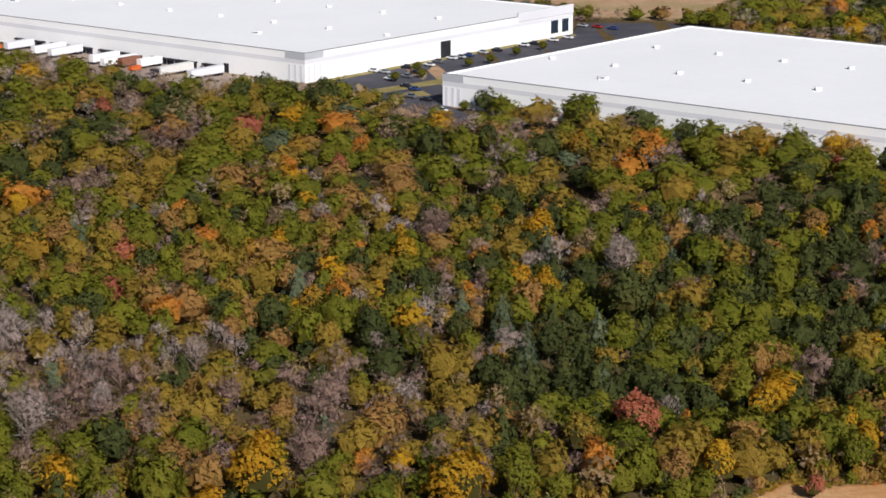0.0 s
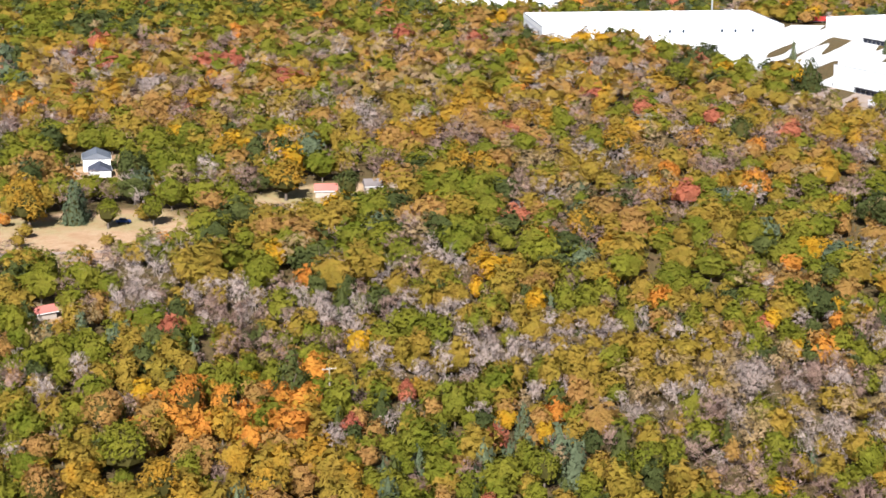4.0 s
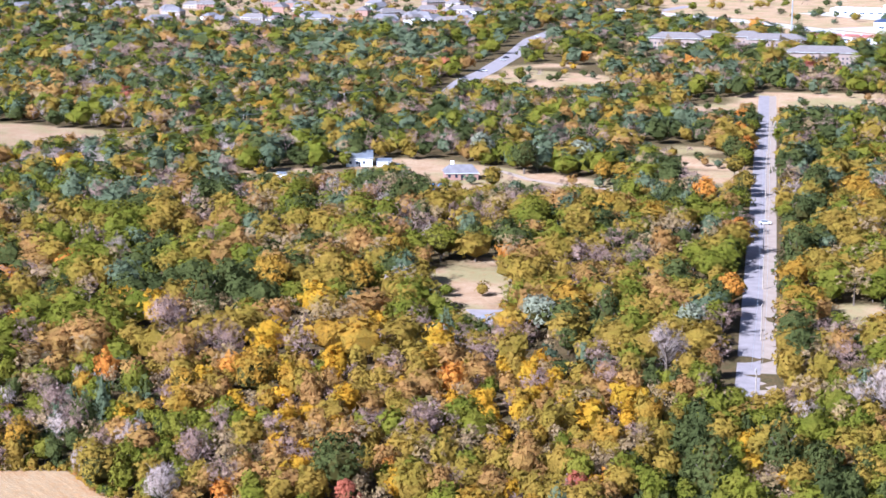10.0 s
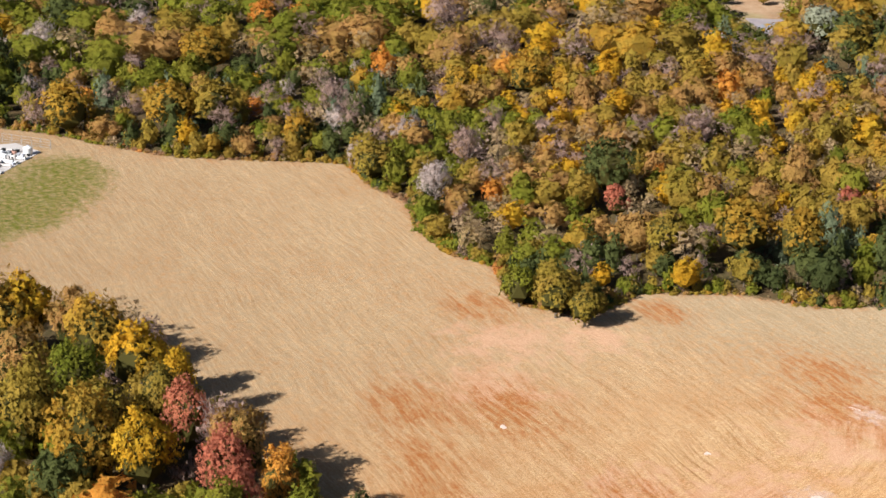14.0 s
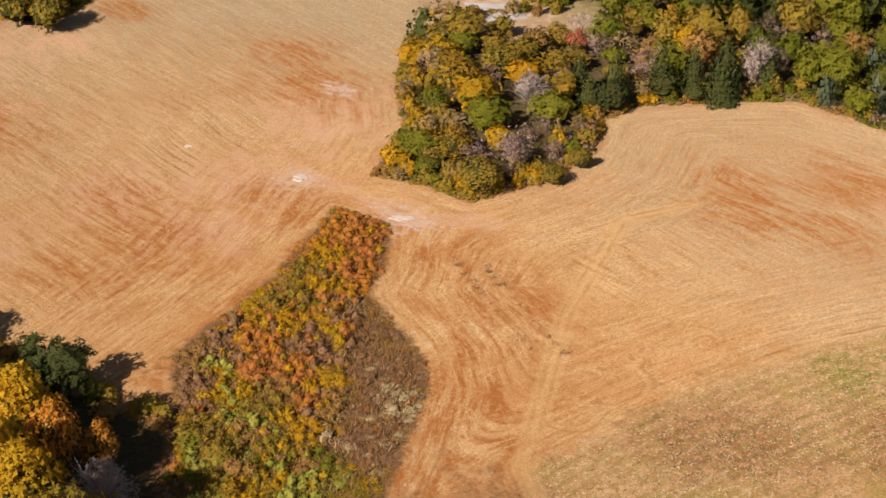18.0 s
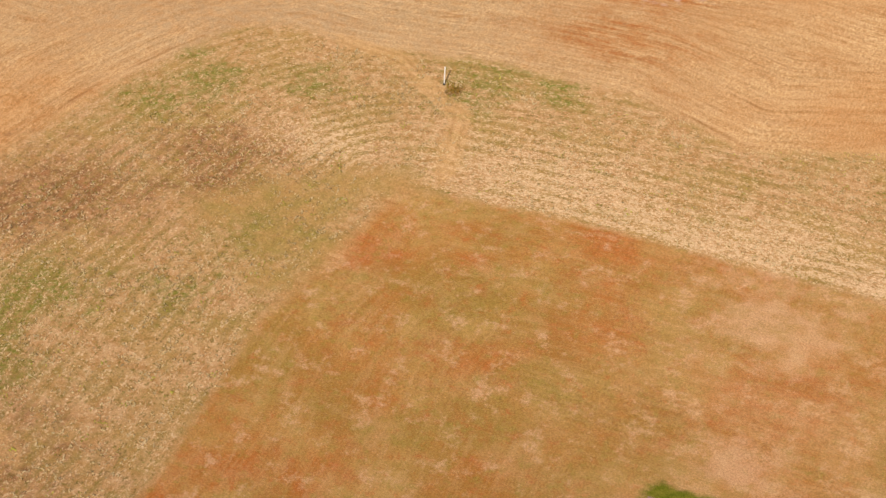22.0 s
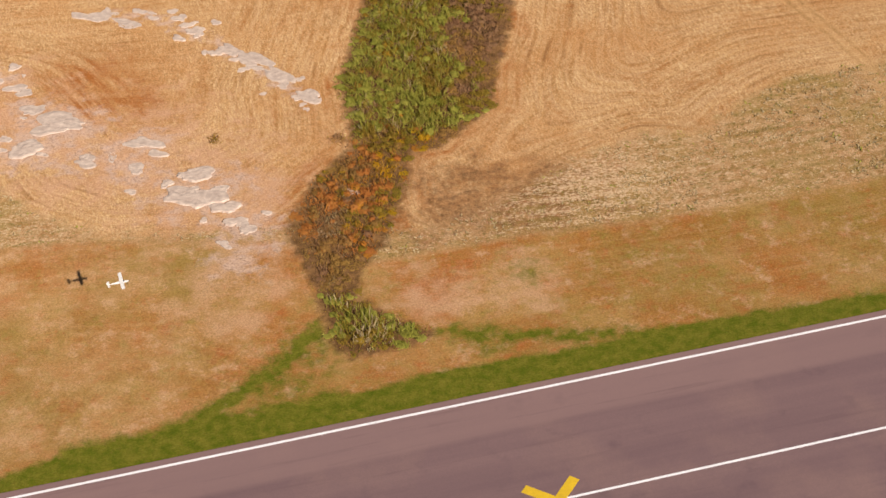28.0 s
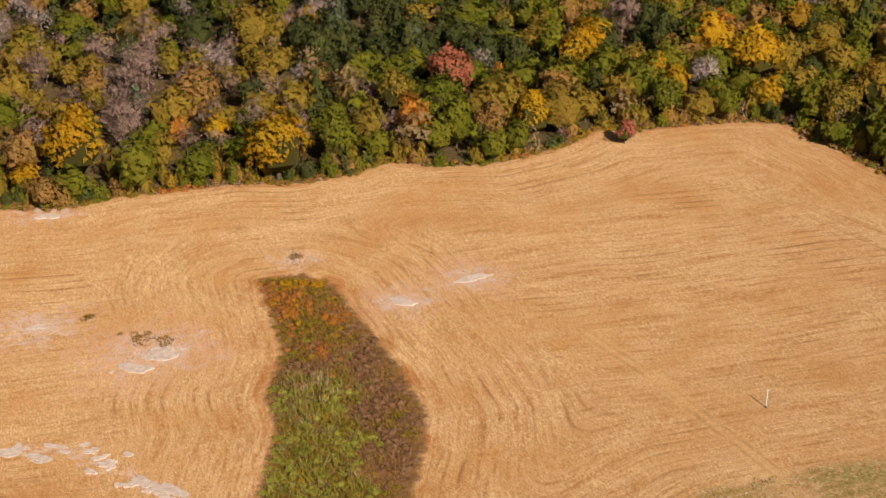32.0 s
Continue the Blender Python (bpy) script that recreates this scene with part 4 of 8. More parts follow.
stony = np.maximum(stony, 0.9 * np.exp(-((distance(land, ROCK_LINE, False) / 1.1) ** 2)))
# wheel tracks: metres to one side of the line, and how near to it
side, near = np.full(len(land), 9.0), np.full(len(land), 1e9)
for line in (TRACK_WEST, TRACK_MID, TRACK_EAST):
    for (ax, ay), (bx, by) in zip(line[:-1], line[1:]):
        span = math.hypot(bx - ax, by - ay)
        ux, uy = (bx - ax) / span, (by - ay) / span
        along = np.clip((land[:, 0] - ax) * ux + (land[:, 1] - ay) * uy, 0, span)
        d = np.hypot(land[:, 0] - ax - along * ux, land[:, 1] - ay - along * uy)
        cross = (land[:, 0] - ax) * uy - (land[:, 1] - ay) * ux
        side = np.where(d < near, np.sign(cross) * d, side)
        near = np.minimum(near, d)
worn = cover(3.2 - near, 0.9)
side = np.clip(side, -9, 9)
MOWN_TURN = -2.3
# how far from the edge of the mown land: the mower went round and round
swath = -3 * np.log(sum(np.exp(-distance(land, loop) / 3) for loop in (OPEN_LAND, SHRUB_BANK, HEDGE, ROUGH_GRASS)) + 1e-30)
straight = land @ np.array((math.sin(radians(MOWN_TURN)), -math.cos(radians(MOWN_TURN)))) + 0.8 * ripple(land[:, 0], land[:, 1], 60, 0.5)
edgeway = cover(20 - swath + 4 * wob, 5) * cover(land[:, 0] + 212 - 6 * wob, 8)
row = np.minimum(np.abs(in_short), 60)
pale = 0.85 * cover(-225 - land[:, 0], 35) + 0.75 * cover(land[:, 1] - 172 + 8 * wob, 16) * cover(-60 - land[:, 0], 40)
pale = np.where(in_short > 0, np.exp(-(((land[:, 0] + 16 + 6 * wob) / 24) ** 2)), pale)
lift = 0.12 * ripple(land[:, 0], land[:, 1], 34, 0.3) * cover(north - 6, 5)
lift[np.abs(land[:, 0]) > 400] = 0
ground_me = bpy.data.meshes.new("ground")
nx, ny = len(gx), len(gy)
ground_me.vertices.add(nx * ny)
ground_me.vertices.foreach_set("co", np.column_stack([land, lift]).astype(np.float32).ravel())
corner = (np.arange(ny - 1)[:, None] * nx + np.arange(nx - 1)).ravel()
quad = np.stack([corner, corner + 1, corner + nx + 1, corner + nx], 1).astype(np.int32)
ground_me.loops.add(quad.size)
ground_me.loops.foreach_set("vertex_index", quad.ravel())
ground_me.polygons.add(len(quad))
ground_me.polygons.foreach_set("loop_start", np.arange(0, quad.size, 4, dtype=np.int32))
for key, value in (("in_hay", in_hay), ("in_yard", in_yard), ("in_shrub", in_shrub), ("in_short", in_short), ("in_rough", in_rough), ("green", green), ("vivid", vivid), ("umber", umber), ("straw", straw), ("rust", rust),
                   ("pink", pink), ("stony", stony), ("worn", worn), ("side", side), ("swath", swath), ("straight", straight), ("edgeway", edgeway), ("row", row), ("pale", pale), ("faded", faded), ("turned", turned)):
    ground_me.attributes.new(key, "FLOAT", "POINT").data.foreach_set("value", np.clip(value, -300, 300).astype(np.float32))
ground_me.update(calc_edges=True)


def ground_material():
    m, nodes, links, b = material("mown_field_and_forest_floor", 0.95)
    p = place(nodes)

    def at(name):
        return attribute(nodes, name).outputs["Fac"]

    def n(scale, lo, hi, detail=4, vector=p, r=0.6):
        return ramp(nodes, links, noise_at(nodes, links, vector, scale, detail, r), lo, hi)

    def times(a, k):
        return calc(nodes, links, "MULTIPLY", a, k, True)

    def combed(name, along):
        """Places counted across the rows of that name, and by a share of the way along them."""
        rows = nodes.new("ShaderNodeCombineXYZ")
        links.new(at(name), rows.inputs[2])
        flat = nodes.new("ShaderNodeVectorMath")
        flat.operation = "SCALE"
        flat.inputs["Scale"].default_value = along
        links.new(p, flat.inputs[0])
        lines = nodes.new("ShaderNodeVectorMath")
        lines.operation = "ADD"
        links.new(rows.outputs[0], lines.inputs[0])
        links.new(flat.outputs[0], lines.inputs[1])
        return lines.outputs[0]

    frayed = calc(nodes, links, "MULTIPLY", calc(nodes, links, "SUBTRACT", noise_at(nodes, links, p, 0.7, 5, 0.7), 0.5), 3.2)

    def edge(name, soft=0.35, fray=1.0):
        """A zone with a frayed border."""
        return ramp(nodes, links, calc(nodes, links, "ADD", at(name), calc(nodes, links, "MULTIPLY", frayed, fray)), -soft, soft)

    def blot(name, lo=0.30, hi=0.90, vector=p, scale=0.22, k=0.9, r=0.68):
        """Blots broken up by noise."""
        uneven = calc(nodes, links, "MULTIPLY", calc(nodes, links, "SUBTRACT", noise_at(nodes, links, vector, scale, 6, r), 0.5), 4.0)
        x = ramp(nodes, links, calc(nodes, links, "ADD", at(name), uneven), lo, hi)
        return times(calc(nodes, links, "MULTIPLY", x, calc(nodes, links, "MULTIPLY", at(name), 4.0, True), True), k)

    def chosen(f):
        """Rows that follow the edges near them, and run straight in the open."""
        return mix(nodes, links, at("edgeway"), f("straight"), f("swath"))

    def windrow(name):
        """Thin dark lines where one pass of the mower meets the next."""
        x = calc(nodes, links, "ADD", calc(nodes, links, "MULTIPLY", at(name), 3.3), calc(nodes, links, "MULTIPLY", noise_at(nodes, links, p, 0.05, 3), 7.0))
        return times(ramp(nodes, links, calc(nodes, links, "SINE", x), 0.55, 1.0), n(0.9, 0.44, 0.60, 5, combed(name, 0.10), 0.7))

    short_lines = combed("straight", 0.14)
    fine = chosen(lambda k: n(2.6, 0.40, 0.62, 4, combed(k, 0.05), 0.65))
    # straws lying about: short strokes in two directions
    strokes = []
    for turn in (0.5, 2.0):
        m2 = nodes.new("ShaderNodeMapping")
        m2.inputs["Rotation"].default_value, m2.inputs["Scale"].default_value = (0, 0, turn), (1.0, 0.22, 1.0)
        links.new(p, m2.inputs[0])
        strokes.append(n(4.2, 0.54, 0.64, 3, m2.outputs[0], 0.7))
    straws = calc(nodes, links, "MAXIMUM", strokes[0], strokes[1])
    seams = chosen(windrow)
    broken = mix(nodes, links, 0.5, chosen(lambda k: n(2.0, 0.40, 0.62, 4, combed(k, 0.06), 0.7)), n(1.6, 0.38, 0.64, 5, p, 0.75))
    broad = chosen(lambda k: n(0.50, 0.38, 0.66, 3, combed(k, 0.05), 0.6))
    worked = chosen(lambda k: n(0.42, 0.52, 0.66, 5, combed(k, 0.2), 0.7))
    grain = n(5.0, 0.36, 0.66, 4, p, 0.8)
    # forest floor
    c = mix(nodes, links, n(0.25, 0.35, 0.7), (0.115, 0.075, 0.036), (0.060, 0.058, 0.020))
    c = mix(nodes, links, n(1.6, 0.45, 0.75), c, (0.170, 0.115, 0.060))
    # hay
    h = mix(nodes, links, broken, (0.330, 0.156, 0.052), (0.690, 0.435, 0.205))
    h = mix(nodes, links, times(fine, 0.50), h, (0.735, 0.500, 0.290))
    h = mix(nodes, links, times(straws, 0.60), h, (0.850, 0.620, 0.345))
    h = mix(nodes, links, times(times(broad, n(0.04, 0.45, 0.6, 3)), 0.18), h, (0.400, 0.185, 0.058))
    h = mix(nodes, links, times(n(0.05, 0.45, 0.64, 6, p, 0.7), 0.65), h, (0.510, 0.240, 0.084))
    h = mix(nodes, links, times(times(worked, n(1.3, 0.40, 0.60, 5, p, 0.75)), 0.85), h, (0.390, 0.160, 0.045))
    h = mix(nodes, links, times(n(2.2, 0.55, 0.68, 5, p, 0.7), 0.60), h, (0.300, 0.140, 0.045))
    h = mix(nodes, links, times(at("pale"), n(0.8, 0.2, 0.6)), h, mix(nodes, links, broken, (0.330, 0.240, 0.138), (0.500, 0.388, 0.250)))
    h = mix(nodes, links, times(times(seams, n(0.055, 0.47, 0.58, 4)), calc(nodes, links, "SUBTRACT", 1.0, calc(nodes, links, "MAXIMUM", calc(nodes, links, "MULTIPLY", at("edgeway"), 0.2), calc(nodes, links, "MULTIPLY", at("pale"), 0.75)))), h, (0.280, 0.130, 0.044))
    h = mix(nodes, links, times(times(times(n(0.40, 0.57, 0.70, 5, short_lines, 0.7), n(1.2, 0.40, 0.58, 5, p, 0.8)), calc(nodes, links, "SUBTRACT", 1.0, calc(nodes, links, "MULTIPLY", at("pale"), 0.8))), 0.55), h, (0.400, 0.165, 0.050))
    h = mix(nodes, links, times(n(7.0, 0.57, 0.66, 3, p, 0.8), 0.55), h, (0.800, 0.600, 0.370))
    h = mix(nodes, links, times(n(6.0, 0.56, 0.66, 3, p, 0.8), 0.75), h, (0.250, 0.115, 0.040))
    h = mix(nodes, links, blot("pink", 0.3, 1.1, k=0.8), h, (0.610, 0.370, 0.235))
    flecked = times(times(chosen(lambda k: n(0.95, 0.45, 0.60, 6, combed(k, 0.13), 0.75)), at("rust")), 1.4)
    h = mix(nodes, links, blot("rust", 0.35, 1.3, p, 0.35, 0.55, 0.8), h, (0.430, 0.185, 0.062))
    h = mix(nodes, links, times(times(flecked, n(0.9, 0.34, 0.52, 5, p, 0.8)), 1.0), h, (0.375, 0.138, 0.038))
    h = mix(nodes, links, blot("umber", 0.25, 0.95, p, 0.25, 0.8), h, mix(nodes, links, n(1.4, 0.4, 0.6, 5, p, 0.75), (0.170, 0.085, 0.036), (0.420, 0.215, 0.095)))
    c = mix(nodes, links, edge("in_hay", 0.6), c, h)
    # yards and meadows among the woods
    y = mix(nodes, links, n(0.12, 0.38, 0.62, 5), (0.390, 0.250, 0.150), (0.490, 0.350, 0.230))
    y = mix(nodes, links, times(n(0.03, 0.46, 0.60, 4), 0.8), y, (0.280, 0.245, 0.110))
    y = mix(nodes, links, times(n(0.4, 0.50, 0.66, 5), 0.6), y, (0.330, 0.190, 0.095))
    c = mix(nodes, links, edge("in_yard", 3.0, 4.0), c, y)
    # rough tufted grass, in rows left by the mower
    rows = combed("row", 0.75)
    t = mix(nodes, links, n(0.7, 0.40, 0.62, 5), (0.415, 0.230, 0.098), (0.565, 0.365, 0.200))
    t = mix(nodes, links, times(n(0.12, 0.44, 0.64, 5), 0.7), t, (0.380, 0.250, 0.085))
    t = mix(nodes, links, times(n(0.30, 0.54, 0.68, 5), 0.65), t, (0.310, 0.225, 0.070))
    t = mix(nodes, links, times(blot("umber", 0.25, 1.0, p, 0.35, 1.0, 0.8), times(n(0.8, 0.34, 0.52, 5, p, 0.8), 0.95)), t, mix(nodes, links, n(0.9, 0.4, 0.62), (0.200, 0.095, 0.042), (0.360, 0.165, 0.075)))
    t = mix(nodes, links, times(blot("vivid", 0.35, 1.0, rows, 0.30, 1.0, 0.85), times(n(1.1, 0.38, 0.56, 5, p, 0.8), 0.85)), t, (0.140, 0.172, 0.018))
    t = mix(nodes, links, times(n(2.2, 0.55, 0.64, 4, rows, 0.7), 0.85), t, (0.165, 0.125, 0.030))
    furrow = ramp(nodes, links, calc(nodes, links, "SINE", calc(nodes, links, "ADD", calc(nodes, links, "MULTIPLY", at("row"), 3.3), calc(nodes, links, "MULTIPLY", noise_at(nodes, links, p, 0.22, 4, 0.6), 6.0))), -0.2, -0.9)
    t = mix(nodes, links, times(times(furrow, times(n(0.9, 0.36, 0.60, 5, combed("row", 0.2), 0.75), n(0.10, 0.40, 0.58, 4))), 0.60), t, (0.225, 0.165, 0.045))
    flecks = calc(nodes, links, "ADD", noise_at(nodes, links, rows, 2.9, 4, 0.8), calc(nodes, links, "MULTIPLY", at("straw"), 0.10))
    flecks = calc(nodes, links, "ADD", flecks, calc(nodes, links, "MULTIPLY", calc(nodes, links, "SINE", calc(nodes, links, "ADD", calc(nodes, links, "MULTIPLY", at("row"), 3.3), calc(nodes, links, "MULTIPLY", noise_at(nodes, links, p, 0.22, 4, 0.6), 6.0))), calc(nodes, links, "ADD", calc(nodes, links, "MULTIPLY", n(0.12, 0.42, 0.60, 4), 0.038), 0.006)))
    t = mix(nodes, links, times(n(3.0, 0.58, 0.66, 4, p, 0.75), times(n(0.16, 0.40, 0.58, 4), 0.95)), t, (0.150, 0.175, 0.022))
    t = mix(nodes, links, times(ramp(nodes, links, flecks, 0.55, 0.63), 0.80), t, (0.715, 0.525, 0.335))
    t = mix(nodes, links, times(ramp(nodes, links, at("faded"), 0.30, 0.95), 0.8), t, mix(nodes, links, n(0.30, 0.40, 0.62, 5), (0.440, 0.265, 0.100), (0.330, 0.235, 0.070)))
    c = mix(nodes, links, edge("in_rough", 0.9, 1.2), c, t)
    # close-cut reddish grass
    s = mix(nodes, links, n(0.09, 0.38, 0.60, 6, p, 0.65), (0.420, 0.138, 0.034), (0.430, 0.262, 0.088))
    s = mix(nodes, links, times(n(0.050, 0.46, 0.60, 6, p, 0.65), 0.85), s, (0.310, 0.205, 0.050))
    s = mix(nodes, links, times(n(0.14, 0.50, 0.70, 6, p, 0.8), 0.40), s, (0.600, 0.360, 0.205))
    s = mix(nodes, links, times(n(0.20, 0.53, 0.68, 6, p, 0.7), 0.75), s, (0.410, 0.135, 0.042))
    s = mix(nodes, links, times(n(1.4, 0.42, 0.66, 5, combed("row", 0.12), 0.75), 0.36), s, (0.270, 0.150, 0.036))
    s = mix(nodes, links, times(n(1.1, 0.50, 0.66, 5, combed("row", 0.10), 0.75), 0.30), s, (0.560, 0.345, 0.165))
    s = mix(nodes, links, times(n(0.55, 0.52, 0.66, 6, p, 0.75), 0.60), s, (0.265, 0.215, 0.045))
    s = mix(nodes, links, times(n(0.32, 0.53, 0.64, 7, p, 0.82), 0.65), s, (0.640, 0.410, 0.255))
    s = mix(nodes, links, times(n(0.45, 0.55, 0.66, 7, p, 0.82), 0.70), s, (0.430, 0.130, 0.036))
    s = mix(nodes, links, blot("pink", 0.4, 1.2, k=0.7), s, (0.600, 0.370, 0.225))
    s = mix(nodes, links, times(n(2.8, 0.55, 0.70, 4, p, 0.7), 0.45), s, (0.560, 0.330, 0.150))
    s = mix(nodes, links, times(at("pale"), times(n(0.16, 0.36, 0.64, 6, p, 0.7), 0.7)), s, mix(nodes, links, n(0.5, 0.4, 0.6, 5), (0.560, 0.315, 0.150), (0.600, 0.385, 0.200)))
    bound = calc(nodes, links, "SUBTRACT", calc(nodes, links, "ADD", at("in_short"), calc(nodes, links, "MULTIPLY", frayed, 0.7)), calc(nodes, links, "MULTIPLY", at("faded"), 1.6))
    loose = calc(nodes, links, "ADD", calc(nodes, links, "MULTIPLY", at("faded"), 2.6), 0.55)
    c = mix(nodes, links, calc(nodes, links, "ADD", calc(nodes, links, "DIVIDE", bound, calc(nodes, links, "MULTIPLY", loose, 2.0)), 0.5, True), c, s)
    w = mix(nodes, links, n(0.9, 0.36, 0.66, 5), (0.100, 0.128, 0.008), (0.200, 0.185, 0.024))
    c = mix(nodes, links, ramp(nodes, links, calc(nodes, links, "ADD", at("green"), calc(nodes, links, "MULTIPLY", frayed, 0.42)), 0.32, 0.80), c, w)
    ring = ramp(nodes, links, calc(nodes, links, "ABSOLUTE", calc(nodes, links, "SUBTRACT", calc(nodes, links, "ABSOLUTE", calc(nodes, links, "ADD", at("turned"), calc(nodes, links, "MULTIPLY", frayed, 0.25))), 0.6)), 0.34, 0.10)
    c = mix(nodes, links, times(times(ring, n(0.30, 0.46, 0.60, 5)), 0.55), c, (0.380, 0.185, 0.064))
    c = mix(nodes, links, times(times(ramp(nodes, links, calc(nodes, links, "ABSOLUTE", at("turned")), 0.42, 0.20), n(0.30, 0.46, 0.60, 5)), 0.35), c, (0.680, 0.450, 0.230))
    # wheel tracks
    wheel = ramp(nodes, links, calc(nodes, links, "ABSOLUTE", calc(nodes, links, "SUBTRACT", calc(nodes, links, "ABSOLUTE", calc(nodes, links, "ADD", at("side"), calc(nodes, links, "MULTIPLY", frayed, 0.22))), 0.65)), 0.42, 0.10)
    middle = ramp(nodes, links, calc(nodes, links, "ABSOLUTE", calc(nodes, links, "ADD", at("side"), calc(nodes, links, "MULTIPLY", frayed, 0.3))), 1.7, 0.9)
    c = mix(nodes, links, times(times(at("worn"), middle), 0.45), c, (0.640, 0.400, 0.190))
    c = mix(nodes, links, times(times(at("worn"), wheel), times(n(0.25, 0.35, 0.62, 5), 0.55)), c, (0.330, 0.180, 0.066))
    stone = mix(nodes, links, n(0.9, 0.4, 0.65, 5), (0.640, 0.450, 0.340), (0.560, 0.420, 0.360))
    stone = mix(nodes, links, times(n(2.2, 0.52, 0.66, 5), 0.8), stone, (0.330, 0.215, 0.150))
    c = mix(nodes, links, blot("stony", 0.35, 0.95, p, 0.55, 0.85), c, stone)
    c = mix(nodes, links, edge("in_shrub", 0.5), c, mix(nodes, links, n(0.8, 0.4, 0.65), (0.150, 0.080, 0.032), (0.280, 0.150, 0.062)))
    # blades and chaff: fine light and dark grain
    c = mix(nodes, links, 1.0, c, mix(nodes, links, grain, (0.46, 0.44, 0.405), (0.83, 0.83, 0.845)), "MULTIPLY")
    links.new(c, b.inputs["Base Color"])
    bump = nodes.new("ShaderNodeBump")
    bump.inputs["Strength"].default_value, bump.inputs["Distance"].default_value = 0.7, 0.18
    links.new(noise_at(nodes, links, p, 2.6, 5, 0.75), bump.inputs["Height"])
    links.new(bump.outputs[0], b.inputs["Normal"])
    b.inputs["Specular IOR Level"].default_value = 0.1
    b.inputs["Diffuse Roughness"].default_value = 1.0  # stubble throws light back towards the sun
    return m


ground_me.materials.append(ground_material())
ground = tagged(new("ground", ground_me), "mown hay field, rough grass and leaf-strewn forest floor", "ground", kind="structure")


# ---- runway ----
def asphalt_material():
    """Purple-grey asphalt, streaked along the runway, paler and redder near its edges."""
    m, nodes, links, b = material("purple_grey_asphalt", 0.85)
    own = nodes.new("ShaderNodeTexCoord").outputs["Object"]
    squeeze = nodes.new("ShaderNodeMapping")
    squeeze.inputs["Scale"].default_value = (0.05, 1.0, 1.0)
    links.new(own, squeeze.inputs[0])
    long = ramp(nodes, links, noise_at(nodes, links, squeeze.outputs[0], 0.35, 5, 0.6), 0.36, 0.66)
    c = mix(nodes, links, long, (0.182, 0.110, 0.114), (0.226, 0.138, 0.136))
    c = mix(nodes, links, calc(nodes, links, "MULTIPLY", ramp(nodes, links, noise_at(nodes, links, own, 0.12, 5), 0.50, 0.68), 0.6), c, (0.262, 0.160, 0.144))
    c = mix(nodes, links, calc(nodes, links, "MULTIPLY", ramp(nodes, links, noise_at(nodes, links, own, 0.3, 6), 0.60, 0.72), 0.5), c, (0.130, 0.080, 0.088))
    c = mix(nodes, links, calc(nodes, links, "MULTIPLY", ramp(nodes, links, noise_at(nodes, links, own, 7.0, 3), 0.35, 0.7), 0.25), c, (0.105, 0.080, 0.085))
    across = nodes.new("ShaderNodeSeparateXYZ")
    links.new(own, across.inputs[0])
    wavy = calc(nodes, links, "ADD", across.outputs[1], calc(nodes, links, "MULTIPLY", noise_at(nodes, links, squeeze.outputs[0], 0.5, 3), 0.8))
    c = mix(nodes, links, calc(nodes, links, "MULTIPLY", ramp(nodes, links, wavy, -4.6, -4.0), 0.55), c, (0.275, 0.172, 0.160))
    c = mix(nodes, links, calc(nodes, links, "MULTIPLY", ramp(nodes, links, noise_at(nodes, links, squeeze.outputs[0], 0.9, 4, 0.7), 0.58, 0.72), 0.45), c, (0.128, 0.078, 0.084))
    links.new(c, b.inputs["Base Color"])
    return m


ASPHALT = asphalt_material()
PAINT = weathered("white_line_paint", (0.90, 0.90, 0.92), (0.82, 0.81, 0.82), 0.8, 0.6, 3.0, dirt=0.15)
YELLOW = weathered("yellow_paint", (0.80, 0.52, 0.03), (0.66, 0.42, 0.03), 0.8, 0.7)
runway_m = Matrix(((RUNWAY_EAST.x, RUNWAY_NORTH.x, 0, RUNWAY_CORNER.x), (RUNWAY_EAST.y, RUNWAY_NORTH.y, 0, RUNWAY_CORNER.y), (0, 0, 1, 0), (0, 0, 0, 1)))
runway = thing("runway", "purple-grey asphalt runway with white lines and threshold bars", "runway", runway_m, kind="structure")
part("asphalt", boxes((-0.25, 260, -28.9, 0.72, -0.3, 0.04)), ASPHALT, runway)
part("edge_line", boxes((0, 260, -0.28, 0.0, 0.03, 0.048)), PAINT, runway, "white edge line")
part("edge_line", boxes((0, 260, -28.4, -28.12, 0.03, 0.048)), PAINT, runway, "white edge line")
part("centre_line", boxes((36, 260, -14.36, -14.10, 0.03, 0.048)), PAINT, runway, "white centre line")
part("threshold_line", boxes((0, 1.05, -28.12, -0.28, 0.03, 0.048)), PAINT, runway, "broad white threshold line")
for k in range(11):
    top = -0.62 if k == 0 else 0.73 - 2.68 * k
    part("threshold_bar", boxes((2.0, 4.9, max(top - (0.0 if k == 0 else 1.42), -28), -0.285 if k == 0 else top, 0.03, 0.048)), PAINT, runway)
cross = bmesh.new()
for turn in (45, -45):
    b2 = boxes((-3.3, 3.3, -0.48, 0.48, 0.03, 0.056 if turn > 0 else 0.060))
    b2.transform(Matrix.Translation((68.35, -14.4, 0)) @ Matrix.Rotation(radians(turn), 4, "Z"))
    me = bpy.data.meshes.new("arm")
    b2.to_mesh(me)
    b2.free()
    cross.from_mesh(me)
part("closed_cross", cross, YELLOW, runway, "yellow painted cross")

# ---- woods ----
rng = np.random.default_rng(7)


